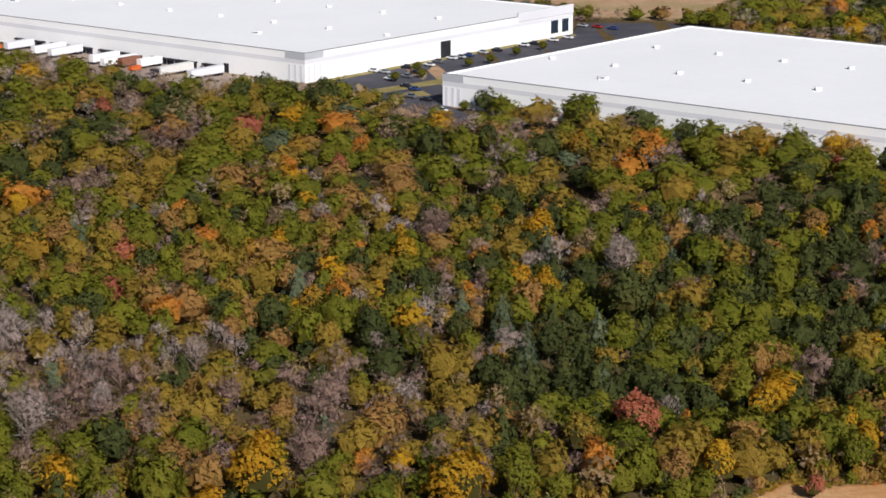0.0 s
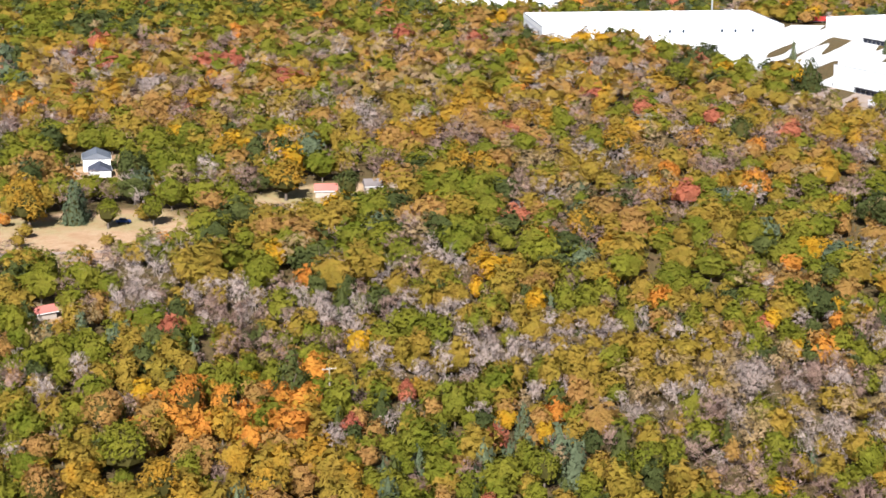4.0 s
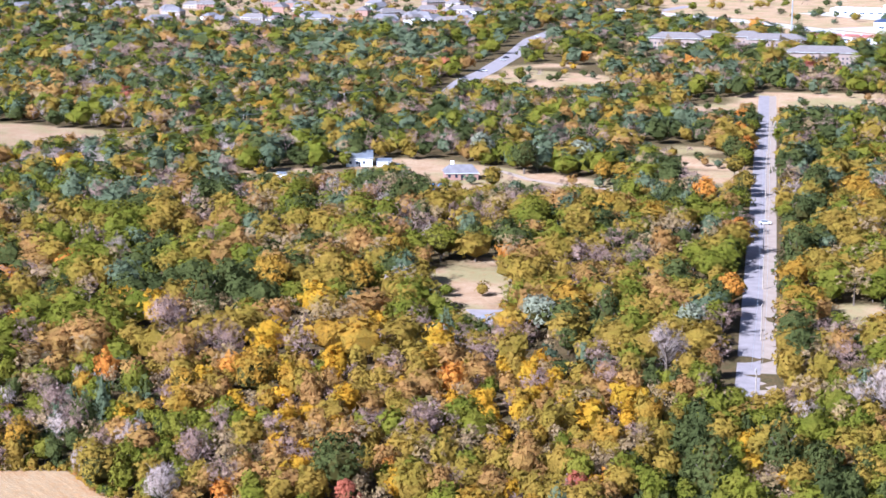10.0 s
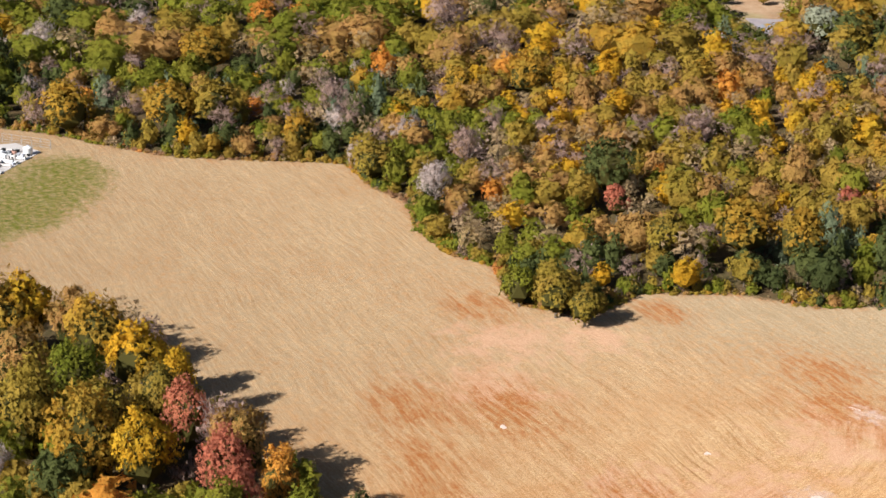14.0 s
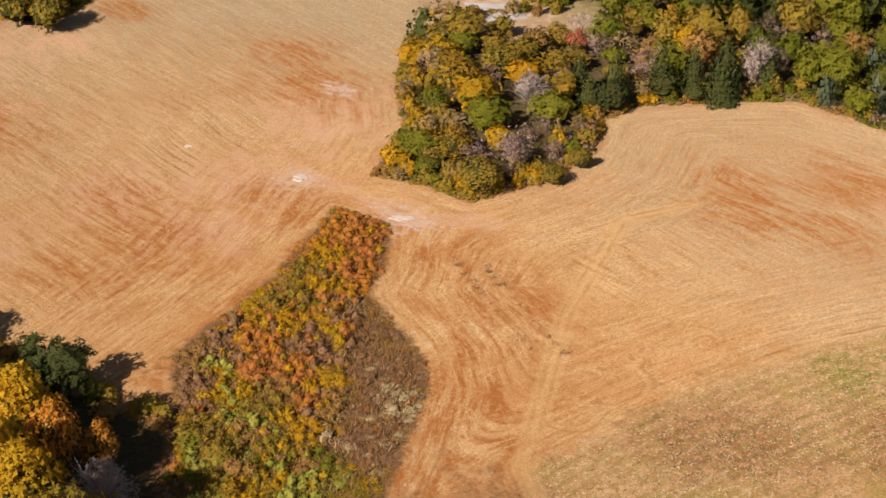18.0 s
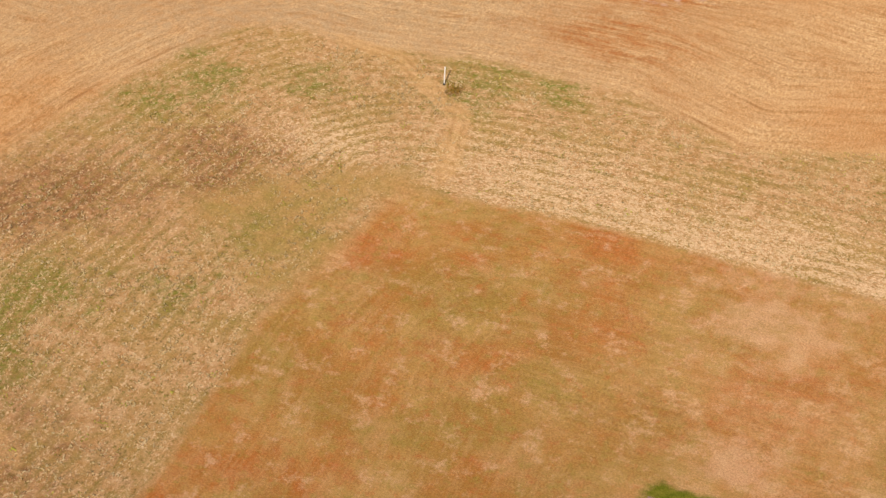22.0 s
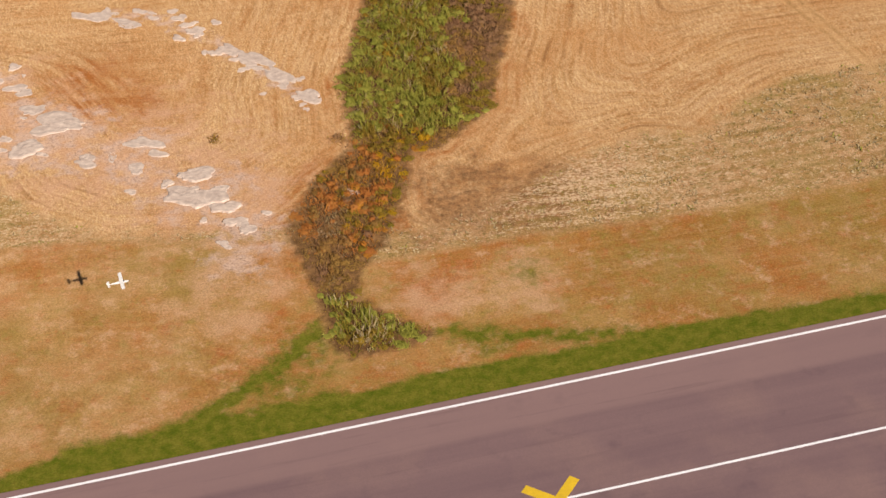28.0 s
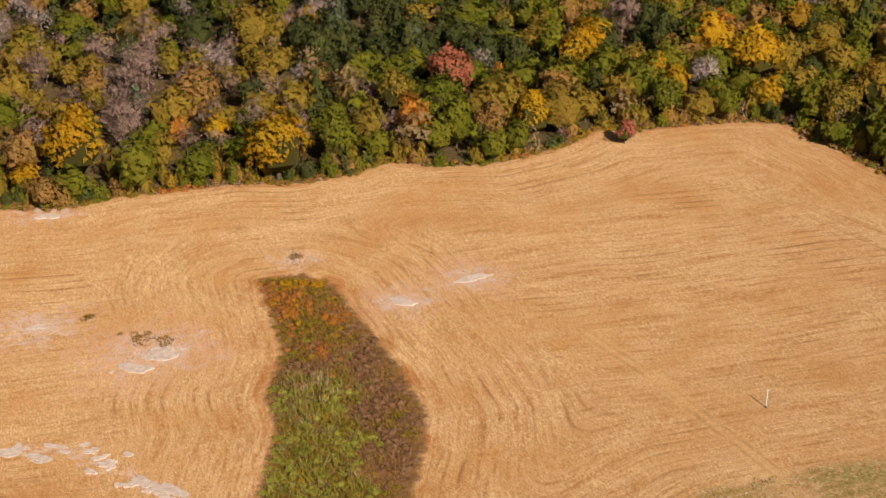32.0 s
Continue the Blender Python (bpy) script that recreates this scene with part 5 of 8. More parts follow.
def free_of(points, margin=1.5):
    """Where a tree may stand: off fields, yards, roads and buildings."""
    ok = ~inside(points, OPEN_LAND) | inside(points, NEAR_WOOD) & ~((points[:, 0] > -165) & (points[:, 1] > 82))
    lane = np.array(ROAD_LINE[-1]) - np.array(ROAD_LINE[0])
    left = (points - np.array(ROAD_LINE[0])) @ np.array((lane[1], -lane[0])) < 0
    ok &= distance(points, ROAD_LINE, False) > np.where(left, 5.6, 9.0)
    for line, wide in EXTRA_LINES:
        ok &= distance(points, line, False) > wide
    for loop in CLEARINGS + STRUCTURES:
        x, y = np.array(loop).T
        near = (points[:, 0] > x.min() - 9) & (points[:, 0] < x.max() + 9) & (points[:, 1] > y.min() - 9) & (points[:, 1] < y.max() + 9)
        k = np.flatnonzero(near & ok)
        if len(k):
            ok[k] = (signed(points[k], loop) < -margin) | (np.mod(np.sin(points[k, 0] * 12.9 + points[k, 1] * 78.2) * 43758.5, 1.0) < (0.16 if loop in CLEARINGS[:12] else 0.0))
    return ok


def grid_spots(step, near, far, turn0, turn1):
    n = int(far / step) + 1
    i, j = np.meshgrid(np.arange(-n, n), np.arange(0, int(1.15 * n)))
    p = np.stack([(i.ravel() + 0.5 * (j.ravel() % 2)) * step, j.ravel() * step * 0.9], 1)
    p = p + rng.uniform(-0.38, 0.38, p.shape) * step
    d, a = np.hypot(*p.T), np.degrees(np.arctan2(-p[:, 0], p[:, 1]))
    return p[(d > near) & (d <= far) & (a > turn0) & (a < turn1)]


# blue and mauve shares raised so that tree colours carry the haze of distance
FAR_TREES = {"green": 17, "deep": 20, "blue": 22, "olive": 12, "mauve": 17, "rust": 6, "tan": 6, "bare": 1}


def sorts_at(points):
    """Which kind of tree grows at each place."""
    kinds = np.array(SORTS)

    def chances(w):
        v = np.array([w.get(k, 0.0) for k in SORTS])
        return v / v.sum()

    out = np.array(rng.choice(kinds, len(points), p=chances(USUAL_TREES)))
    wob2 = ripple(points[:, 0], points[:, 1], 40, 0.9) * 6
    # like grows beside like: some trees take after the rest of their patch
    cell = np.floor((points + 9 * np.stack([ripple(points[:, 1], points[:, 0], 30, 0.3), ripple(points[:, 0], points[:, 1], 26, 1.3)], 1)) / 24.0).astype(int)
    same = rng.random(len(points)) < 0.42
    key = (cell[:, 0] * 7919 + cell[:, 1] * 104729) % 9973

    def by_patch(k, w):
        c = np.cumsum(chances({a: b for a, b in w.items() if a not in ("red", "orange", "amber") or b > 10}))
        out[k] = rng.choice(kinds, len(k), p=chances(w))
        m = k[same[k]]
        out[m] = kinds[np.minimum(np.searchsorted(c, ((key[m] * 0.6180339) % 1.0)), len(kinds) - 1)]

    by_patch(np.arange(len(points)), USUAL_TREES)
    for loop, w in STANDS:
        k = np.flatnonzero(signed(points, loop) + wob2 > 0)
        if len(k):
            by_patch(k, w)
    # beyond the yards the woods are greener, and bluer to stand in for haze
    d = np.hypot(*points.T)
    k = np.flatnonzero(rng.random(len(points)) < np.clip((d - 590) / 330, 0, 0.85) * (np.degrees(np.arctan2(-points[:, 0], points[:, 1])) > 33))
    if len(k):
        by_patch(k, FAR_TREES)
    return out


SIGHT_LINES = CLEARINGS + [[(52, 646), (30, 640), (-158, 828), (-142, 845)], CAR_LOT]
LANE = [tuple(v) for v in np.array(ROAD_LINE) + (2.5, 2.6)] + [tuple(v) for v in (np.array(ROAD_LINE) - (2.0, 2.1))[::-1]]


def headroom(points, most=15.0):
    """Lower growth on the near side of yards, lots and the lane, as there it has been kept down."""
    room = np.full(len(points), most)
    for loop in SIGHT_LINES + [LANE]:
        x, y = np.array(loop).T
        near = (points[:, 0] > x.min() - 90) & (points[:, 0] < x.max() + 90) & (points[:, 1] > y.min() - 120) & (points[:, 1] < y.max() + 20)
        k = np.flatnonzero(near)
        for z in np.arange(13.0, 0.5, -1.5):
            if len(k):
                room[k[inside(points[k] * 120 / (120 - z), loop)]] = min(z + 4.5, most)
    return room


ROUND_SHAPE = {"bare": 0.85, "mauve": 0.92, "blue": 0.80, "deep": 0.90, "pale": 1.0}
LABELS = {"green": "green leafy tree", "deep": "dark green dense tree", "olive": "olive-green tree turning yellow", "gold": "golden yellow autumn tree", "amber": "bright amber-yellow autumn tree",
          "orange": "bright orange autumn tree", "rust": "rust-brown autumn tree", "red": "red autumn tree", "tan": "half-bare tree with dry tan leaves",
          "blue": "blue-green conifer", "pale": "silvery pale green tree", "bare": "bare grey tree", "mauve": "bare mauve-brown twiggy tree"}
models = {}


def tree_model(sort, v, fine=False):
    """A tree of its own, with a trunk that forks and a crown."""
    if (sort, v, fine) in models:
        return models[sort, v, fine]
    crown, way, layer = crown_for(sort, 500 + 10 * SORTS.index(sort) + v, 2100 if fine else 1100, 0.060 if fine else 0.088)
    r = np.random.default_rng(900 + v)
    bm = bmesh.new()
    rod(bm, (0, 0, -0.03), (0.02, 0.01, 0.55), 0.075, 0.035, 6)
    for k in range(4):
        a = 1.6 * k + r.uniform(0, 1)
        rod(bm, (0.0, 0, 0.26 + 0.06 * k), (0.5 * math.cos(a), 0.5 * math.sin(a), 0.55 + 0.05 * k), 0.03, 0.012, 5)
    stem = from_bm("trunk", bm, LEAF["bark"])
    # the core layer takes the dark colour that stands for inner shade
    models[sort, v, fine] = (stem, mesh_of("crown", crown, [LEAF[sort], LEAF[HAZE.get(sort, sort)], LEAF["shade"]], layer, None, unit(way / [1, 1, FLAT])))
    return models[sort, v, fine]


def plant(sort, x, y, r, h, v, turn, where="in the woods", low=0.07):
    stem, crown = tree_model(sort, v, math.hypot(x, y) < 265)
    ob = thing("tree", LABELS[sort] + " " + where, "tree", pose(x, y, -low * h, 0, 0, turn))
    for name, me in (("trunk", stem), ("crown", crown)):
        p = part(name, me, None, ob)
        p.scale = (r, r, h)
    return ob


single, taken = 0, []
for sort, rows in STANDING.items():
    for x, y, r in rows:
        if y > 62 and y < 93 and -300 < x < -140:
            continue  # the edge of the near wood is planted below
        h = min(max(1.9 * r + 3.2, 6), 14.5) * (1.12 if sort in ("blue", "deep") else 1.0)
        where = "at the edge of the field" if abs(signed(np.array([[x, y]]), OPEN_LAND)[0]) < 12 else "in the woods"
        edge_tree = where.startswith("at") and sort not in TWIGGED | NEEDLED
        near_wood = y < 93 and -330 < x < -140
        h *= 1.6 if near_wood else 0.72 if -232 < x < -166 and 155 < y < 214 else 1.0
        plant(sort, x, y, r * 1.06 * (0.85 if sort in NEEDLED else 1.0), h * (0.75 if edge_tree and r < 2.5 else 1.05 if edge_tree else 1.0), single % 3, (single * 77) % 360, where, 0.16 if edge_tree else 0.25 if near_wood else 0.07)
        taken.append((x, y, r))
        single += 1
# dark trees at the corner of the near wood, a row along the lane and young trees in the car park
lane_way = (np.array(ROAD_LINE[2]) - np.array(ROAD_LINE[1])) / np.hypot(*(np.array(ROAD_LINE[2]) - np.array(ROAD_LINE[1])))
lane_side = np.array((-lane_way[1], lane_way[0]))
r = np.random.default_rng(21)
rows = [("amber", -138, 73, 5.4, 20.5), ("olive", -130.5, 73, 5.4, 20), ("deep", -122, 72, 5.2, 16), ("amber", -145.5, 74, 5.2, 17), ("olive", -121, 88, 3.0, 6), ("bare", -142.2, 83.5, 3.6, 9.5), ("amber", -155.5, 84, 5.0, 13.5), ("orange", -149, 87.5, 2.4, 9.5), ("amber", -151, 78.5, 4.6, 12), ("amber", -172.5, 86.5, 3.0, 9.5), ("olive", -163.5, 84, 3.8, 12.5)]
rows += [("green", -182.5, 82, 4.8, 13.5), ("amber", -174, 79.5, 4.4, 12.5), ("red", -172.5, 82.5, 2.4, 11.5), ("tan", -169, 83.5, 3.8, 12.5), ("olive", -158, 84.5, 4.0, 12), ("orange", -150.5, 85, 3.2, 11.5), ("amber", -164.5, 78, 4.4, 13.5), ("olive", -191.5, 80, 4.0, 13),
         ("rust", -226, 80, 4.8, 14), ("orange", -214, 81.5, 3.4, 12), ("red", -209.5, 73, 4.6, 13), ("green", -200.5, 79.5, 4.6, 13.5), ("deep", -196.5, 84.5, 4.0, 13), ("green", -205, 71, 4.4, 14), ("red", -220, 76, 4.4, 13.5),
         ("amber", -287, 66, 5.6, 14), ("gold", -274, 74, 5.6, 14), ("amber", -261, 76.5, 5.2, 13.5), ("rust", -267, 60, 5.0, 14), ("green", -257, 66, 5.0, 14), ("olive", -247, 75.5, 4.8, 13.5), ("red", -238.5, 77, 4.0, 13), ("mauve", -232, 80, 4.0, 12.5),
         ("olive", -243, 66, 5.0, 14), ("amber", -230, 68, 4.8, 14), ("rust", -281, 72, 4.4, 13), ("green", -181, 72, 4.8, 14), ("olive", -172, 72, 4.8, 14.5), ("amber", -253, 80, 3.6, 11)]
for k, s in enumerate(np.arange(14, 560, 11.5)):
    if k in (3, 4, 8, 9, 10, 13, 16, 17, 18, 19, 22, 26, 27, 29, 33, 34, 35, 40, 41):
        continue
    q = np.array(ROAD_LINE[1]) + lane_way * (s + r.uniform(-5, 5)) + lane_side * r.uniform(5.6, 11.0)
    rows.append((("olive", "green", "rust", "gold", "deep", "olive", "tan", "green", "orange")[(5 * k + k // 3) % 9], q[0], q[1], r.uniform(3.6, 5.6), r.uniform(8.0, 13.5)))
rows += [("green", x, y, 2.0, 4.2) for x, y in ((90, 638), (100, 644), (100, 656), (119, 661), (128, 667), (140, 681), (152, 691), (111, 574), (104, 585))]
rows += [("blue", -176, 930, 1.8, 11), ("blue", -138, 969, 1.7, 10)]
rows = [(sort, x, y - (2.0 if h > 10.5 and x < -145 and y < 90 else 0), wide * 1.08, h + (2.6 if h > 10.5 and x < -145 and y < 90 else 0)) for sort, x, y, wide, h in rows]
for sort, x, y, wide, h in rows:
    plant(sort, x, y, wide, h, single % 3, (single * 77) % 360, "beside the lane" if x < -300 else "beside a service yard" if y > 900 else "in the warehouse car park" if y > 560 else "at the corner of a wood")
    taken.append((x, y, wide))
    single += 1
# cedars where the grove meets the hay
for x, y, wide, h in ((-181.8, 200.6, 2.7, 9.5), (-179.6, 208.2, 2.6, 8.8), (-177.2, 213.0, 2.4, 9.2), (-173.0, 215.2, 3.4, 11.0), (-183.4, 196.4, 2.2, 6.4), (-187.5, 198.5, 2.4, 8.0), (-170.5, 222.5, 2.4, 8.0)):
    plant("deep", x, y, wide, h, 1, 50 * x, "at the edge of the field")
    taken.append((x, y, wide))
taken = np.array(taken)


def clear_of_single(points):
    ok = np.ones(len(points), bool)
    for x, y, r in taken:
        ok &= np.hypot(points[:, 0] - x, points[:, 1] - y) > 0.75 * r + 1.2
    return ok


GROVE = STANDS[-2][0]
LOW_BRUSH = [(-171.5, 166), (-170.5, 178), (-174.5, 190), (-179.5, 193.5), (-185, 185.5), (-180, 174.5)]  # grey-purple scrub in the grove
for step, near, far, a0, a1, detail, size, name in ((5.7, 150, 470, -31, 81, 185, 0.160, "near_woods"), (9.4, 470, 760, -26, 81, 150, 0.140, "middle_woods"),
                                                    (9.8, 760, 1250, -26, 81, 30, 0.32, "far_woods"), (16, 1250, 2300, 5, 80, 12, 0.52, "distant_woods")):
    p = grid_spots(step, near, far, a0, a1)
    p = p[free_of(p) & clear_of_single(p)]
    for loop, share in SPARSE:
        p = p[~inside(p, loop) | (rng.random(len(p)) < share)]
    room = headroom(p)
    p, room = p[room > 2.2], room[room > 2.2]
    kinds = sorts_at(p)
    large = rng.random(len(p)) < (0.24 if step < 6 else 0.45)
    tall = np.where(large, rng.uniform(9.5, 12.0, len(p)), rng.uniform(6.2, 8.8, len(p))) * np.where(step < 6, 1.0, np.where(p[:, 0] > -0.36 * p[:, 1], 1.1, 1.32)) * (1 + 0.12 * ripple(p[:, 0], p[:, 1], 60, 0.2))
    for loop, share in SPARSE:
        tall[inside(p, loop)] *= 0.7
    tall[inside(p, GROVE)] *= 0.66
    scrub = inside(p, LOW_BRUSH)
    kinds[scrub], tall[scrub] = "mauve", 3.4
    tall = np.minimum(tall, room)
    wide = np.array([ROUND_SHAPE.get(k, 1.0) for k in kinds]) * np.where(large, rng.uniform(0.68, 0.94, len(p)), rng.uniform(0.48, 0.66, len(p))) * step
    wide = np.minimum(wide, 0.60 * tall)
    t, i, c, w = scatter(rng, p, tall, wide, kinds, detail, size, 6, sink=0.12)
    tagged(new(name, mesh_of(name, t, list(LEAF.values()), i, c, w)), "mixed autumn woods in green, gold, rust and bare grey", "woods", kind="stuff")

# ---- brush, thickets and reeds ----
def even_spots(loop, step, jitter=0.45):
    x, y = np.array(loop).T
    i, j = np.meshgrid(np.arange(x.min(), x.max(), step), np.arange(y.min(), y.max(), step))
    p = np.stack([i.ravel(), j.ravel()], 1)
    p = p + rng.uniform(-jitter, jitter, p.shape) * step
    return p[inside(p, loop)]


def reeds(spots, tall, lean=0.25, blades=9, wide=0.07):
    """Tufts of upright blades."""
    n = len(spots)
    base = np.repeat(np.column_stack([spots, np.full(n, -0.02)]), blades, 0) + rng.normal(size=(n * blades, 3)) * [0.28, 0.28, 0]
    h = np.repeat(tall, blades) * rng.uniform(0.6, 1.15, n * blades)
    tip = base + np.column_stack([rng.normal(size=(n * blades, 2)) * lean * h[:, None], h])
    a = rng.uniform(0, np.pi, n * blades)
    side = np.column_stack([np.cos(a), np.sin(a), 0 * a]) * (wide * (0.7 + 0.6 * rng.random(n * blades)))[:, None]
    mid = base * 0.45 + tip * 0.55
    return np.stack([mid + side * 1.6, base - side * 0.6, tip], 1)


def pick(n, weights):
    w = np.array(list(weights.values()), float)
    return rng.choice(np.array(list(weights), dtype="<U8"), n, p=w / w.sum())


def pick_by_patch(p, weights, size=4.0, alone=0.3):
    """Kinds that grow in patches, with single strays."""
    w = np.array(list(weights.values()), float)
    c = np.cumsum(w / w.sum())
    q = p + 0.35 * size * np.stack([ripple(p[:, 1], p[:, 0], 2.2 * size, 0.4), ripple(p[:, 0], p[:, 1], 1.9 * size, 1.4)], 1)
    cell = np.floor(q / size).astype(int)
    u = np.mod(np.sin(cell[:, 0] * 12.9898 + cell[:, 1] * 78.233) * 43758.5453, 1.0)
    u = np.where(rng.random(len(p)) < alone, rng.random(len(p)), u)
    return np.array(list(weights), dtype="<U8")[np.minimum(np.searchsorted(c, u), len(w) - 1)]


def brush(name, label, loop, step, chooser, height, detail=34, reed=None):
    """Low bushes over a plot, with reeds in a part of it; chooser gives the kinds of leaves by place."""
    p = even_spots(loop, step, 0.8)
    p = p[signed(p, loop) + 1.2 * ripple(p[:, 0], p[:, 1], 5.3, 0.9) + 0.6 * rng.normal(size=len(p)) > 0.15]
    kinds = chooser(p)
    edge = np.clip(signed(p, loop) / 2.5, 0.25, 1)
    tall = rng.uniform(0.45, 1.45, len(p)) * height(p) * edge * (1.1 + 0.4 * ripple(p[:, 0], p[:, 1], 4.5, 2.2))
    t, i, c, w = scatter(rng, p, tall, rng.uniform(0.5, 1.05, len(p)) * step, kinds, detail, 0.19, 5, sink=0.42)
    if reed is not None:
        q = even_spots(loop, 0.62)
        q = q[signed(q, loop) + 0.9 * ripple(q[:, 0], q[:, 1], 5.3, 0.9) + 0.4 * rng.normal(size=len(q)) > 0.15]
        green = reed(q)
        k = np.where(green, pick_by_patch(q, {"reed": 8, "olive": 3, "tan": 1, "straw": 0.5, "rust": 0.8, "green": 1}, 3.0, 0.5), chooser(q))
        th = (1.1 + 0.35 * ripple(q[:, 0], q[:, 1], 4.5, 2.2)) * rng.uniform(0.7, 1.4, len(q)) * np.clip(signed(q, loop) / 2.0, 0.35, 1) * np.where(green, 1.0, 0.55)
        r = reeds(q, th, 0.42, 9, 0.045)
        t = np.concatenate([t, r])
        w = np.concatenate([w, unit(np.cross(r[:, 1] - r[:, 0], r[:, 2] - r[:, 0]))])
        i = np.concatenate([i, np.repeat([SORTS.index(s) for s in k], 9)])
        c = np.concatenate([c, np.repeat(rng.random(len(q)), 9)])
    return tagged(new(name, mesh_of(name, t, list(LEAF.values()), i, c, w)), label, "brush", kind="stuff")


def hedge_kinds(p):
    y = p[:, 1] + 3 * ripple(p[:, 0], p[:, 1], 9, 0.5)
    x = p[:, 0] + 2 * ripple(p[:, 0], p[:, 1], 7, 1.5)
    out = pick_by_patch(p, {"olive": 4, "rust": 3, "tan": 2})
    zones = ((y < 147, {"olive": 4, "reed": 6, "gold": 1.5}), ((y >= 147) & (y < 163), {"rust": 4, "brick": 3, "plum": 2, "amber": 3, "olive": 2.5, "orange": 2}),
             ((y >= 163) & (y < 173), {"brick": 3, "amber": 3, "orange": 3, "rust": 3, "olive": 2.5}), ((y >= 173) & (y < 205), {"olive": 4, "reed": 9, "gold": 1}),
             ((y >= 205) & (y < 222), {"rust": 3, "olive": 4, "plum": 3, "reed": 2, "brick": 1}), (y >= 222, {"rust": 2, "olive": 4, "amber": 3, "brick": 3, "orange": 2, "green": 1}),
             ((x > 38 + 0.18 * (y - 168) - 2.5 * ripple(p[:, 0], p[:, 1], 17, 0.6)) & (y > 178) & (y < 232), {"plum": 7, "rust": 2, "olive": 1}), ((x < 23) & (y > 148) & (y < 166), {"plum": 1, "rust": 4, "tan": 2, "brick": 1}))
    for where, w in zones:
        k = np.flatnonzero(where)
        out[k] = pick_by_patch(p[k], w)
    return out


def bank_kinds(p):
    x, y = p.T
    out = pick_by_patch(p, {"rust": 4, "amber": 4, "brick": 4, "olive": 2.5, "orange": 3, "plum": 1.5}, 5.0, 0.22)
    s = x + y + 5 * ripple(x, y, 12, 0.8)
    tip = np.flatnonzero(y > 130)
    out[tip] = pick_by_patch(p[tip], {"brick": 4.5, "orange": 4.5, "amber": 4, "olive": 2}, 5.0, 0.22)
    low = np.flatnonzero(y < 112)
    out[low] = pick_by_patch(p[low], {"olive": 5, "amber": 4, "reed": 3, "green": 2, "rust": 1.5})
    west = np.flatnonzero((s < -50) & (y < 130))
    out[west] = pick_by_patch(p[west], {"plum": 5, "rust": 2, "brick": 1, "olive": 1})
    k = np.flatnonzero((s > -30) & (y > 110) & (y < 136))
    out[k] = pick_by_patch(p[k], {"plum": 4, "rust": 3, "tan": 2, "straw": 1, "brick": 1})
    return out


brush("ditch_brush", "strip of reeds, weeds and low brush along a ditch", HEDGE, 0.95, hedge_kinds, lambda p: 0.85 + 0.4 * ripple(p[:, 0], p[:, 1], 14, 0.2), 34,
      lambda q: ((q[:, 1] > 172) & (q[:, 1] < 212) & (q[:, 0] + 2 * ripple(q[:, 0], q[:, 1], 7, 1.5) < 38 + 0.18 * (q[:, 1] - 168) - 2.5 * ripple(q[:, 0], q[:, 1], 17, 0.6)) & (ripple(q[:, 0], q[:, 1], 13, 0.7) > -0.25)) | (q[:, 1] < 146))
brush("bank_brush", "bank of orange, golden and red-brown shrubs", SHRUB_BANK, 1.05, bank_kinds,
      lambda p: np.where((p[:, 0] + p[:, 1] > -28) & (p[:, 1] < 136), 0.4, 1.7) + 0.4 * ripple(p[:, 0], p[:, 1], 10, 0.2), 40, lambda q: q[:, 1] < -1)

# thicket along the edges of the woods
line = []
ring = np.array(OPEN_LAND + OPEN_LAND[:1])
for a, b in zip(ring[:-1], ring[1:]):
    if max(a[1], b[1]) > 78 and min(a[1], b[1]) > 30 and max(a[0], b[0]) < 170:
        d = np.hypot(*(b - a))
        for s in np.arange(0, d, 1.15):
            line.append(a + (b - a) * s / d)
line = np.array(line)
spots = np.concatenate([line + rng.normal(size=line.shape) * 0.8, line + rng.normal(size=line.shape) * 2.2, line + rng.normal(size=line.shape) * 3.2])
far_in = -signed(spots, OPEN_LAND)
keep = (far_in > 0.5) & (far_in < 7)
spots, far_in = spots[keep], far_in[keep]
kinds = pick(len(spots), {"green": 7, "olive": 8, "deep": 4, "rust": 2.2, "gold": 1.6, "tan": 1.6, "mauve": 1})
in_grove = inside(spots, GROVE)
kinds = np.array(kinds)
kinds[in_grove] = pick(int(in_grove.sum()), {"amber": 6, "olive": 7, "green": 3, "rust": 2, "tan": 2, "mauve": 2})
tall = (rng.uniform(1.8, 3.4, len(spots)) + 0.95 * np.clip(far_in, 0, 4.5)) * np.where(spots[:, 1] > 240, 1.55, 1.1)
t, i, c, w = scatter(rng, spots, tall, rng.uniform(1.1, 2.0, len(spots)), kinds, 100, 0.19, 5, sink=0.40)
tagged(new("edge_thicket", mesh_of("edge_thicket", t, list(LEAF.values()), i, c, w)), "dense green and olive bushes along the edge of the woods", "bushes", kind="stuff")
skirt = line[rng.integers(0, len(line), 4200)] + rng.normal(size=(4200, 2)) * 1.2
far_in = -signed(skirt, OPEN_LAND)
skirt = skirt[(far_in > -0.5) & (far_in < 2.2) & (distance(skirt, TRACK_GAP, False) > 3.5)]
kinds = pick_by_patch(skirt, {"olive": 6, "green": 3, "rust": 4, "tan": 3, "gold": 1.5, "brick": 1, "plum": 1}, 7.0, 0.4)
t, i, c, w = scatter(rng, skirt, rng.uniform(0.6, 1.7, len(skirt)), rng.uniform(0.5, 1.1, len(skirt)), kinds, 17, 0.34, 5, sink=0.42)
tagged(new("edge_weeds", mesh_of("edge_weeds", t, list(LEAF.values()), i, c, w)), "low olive and rusty weeds where the woods meet the field", "weeds", kind="stuff")
wood_line = []
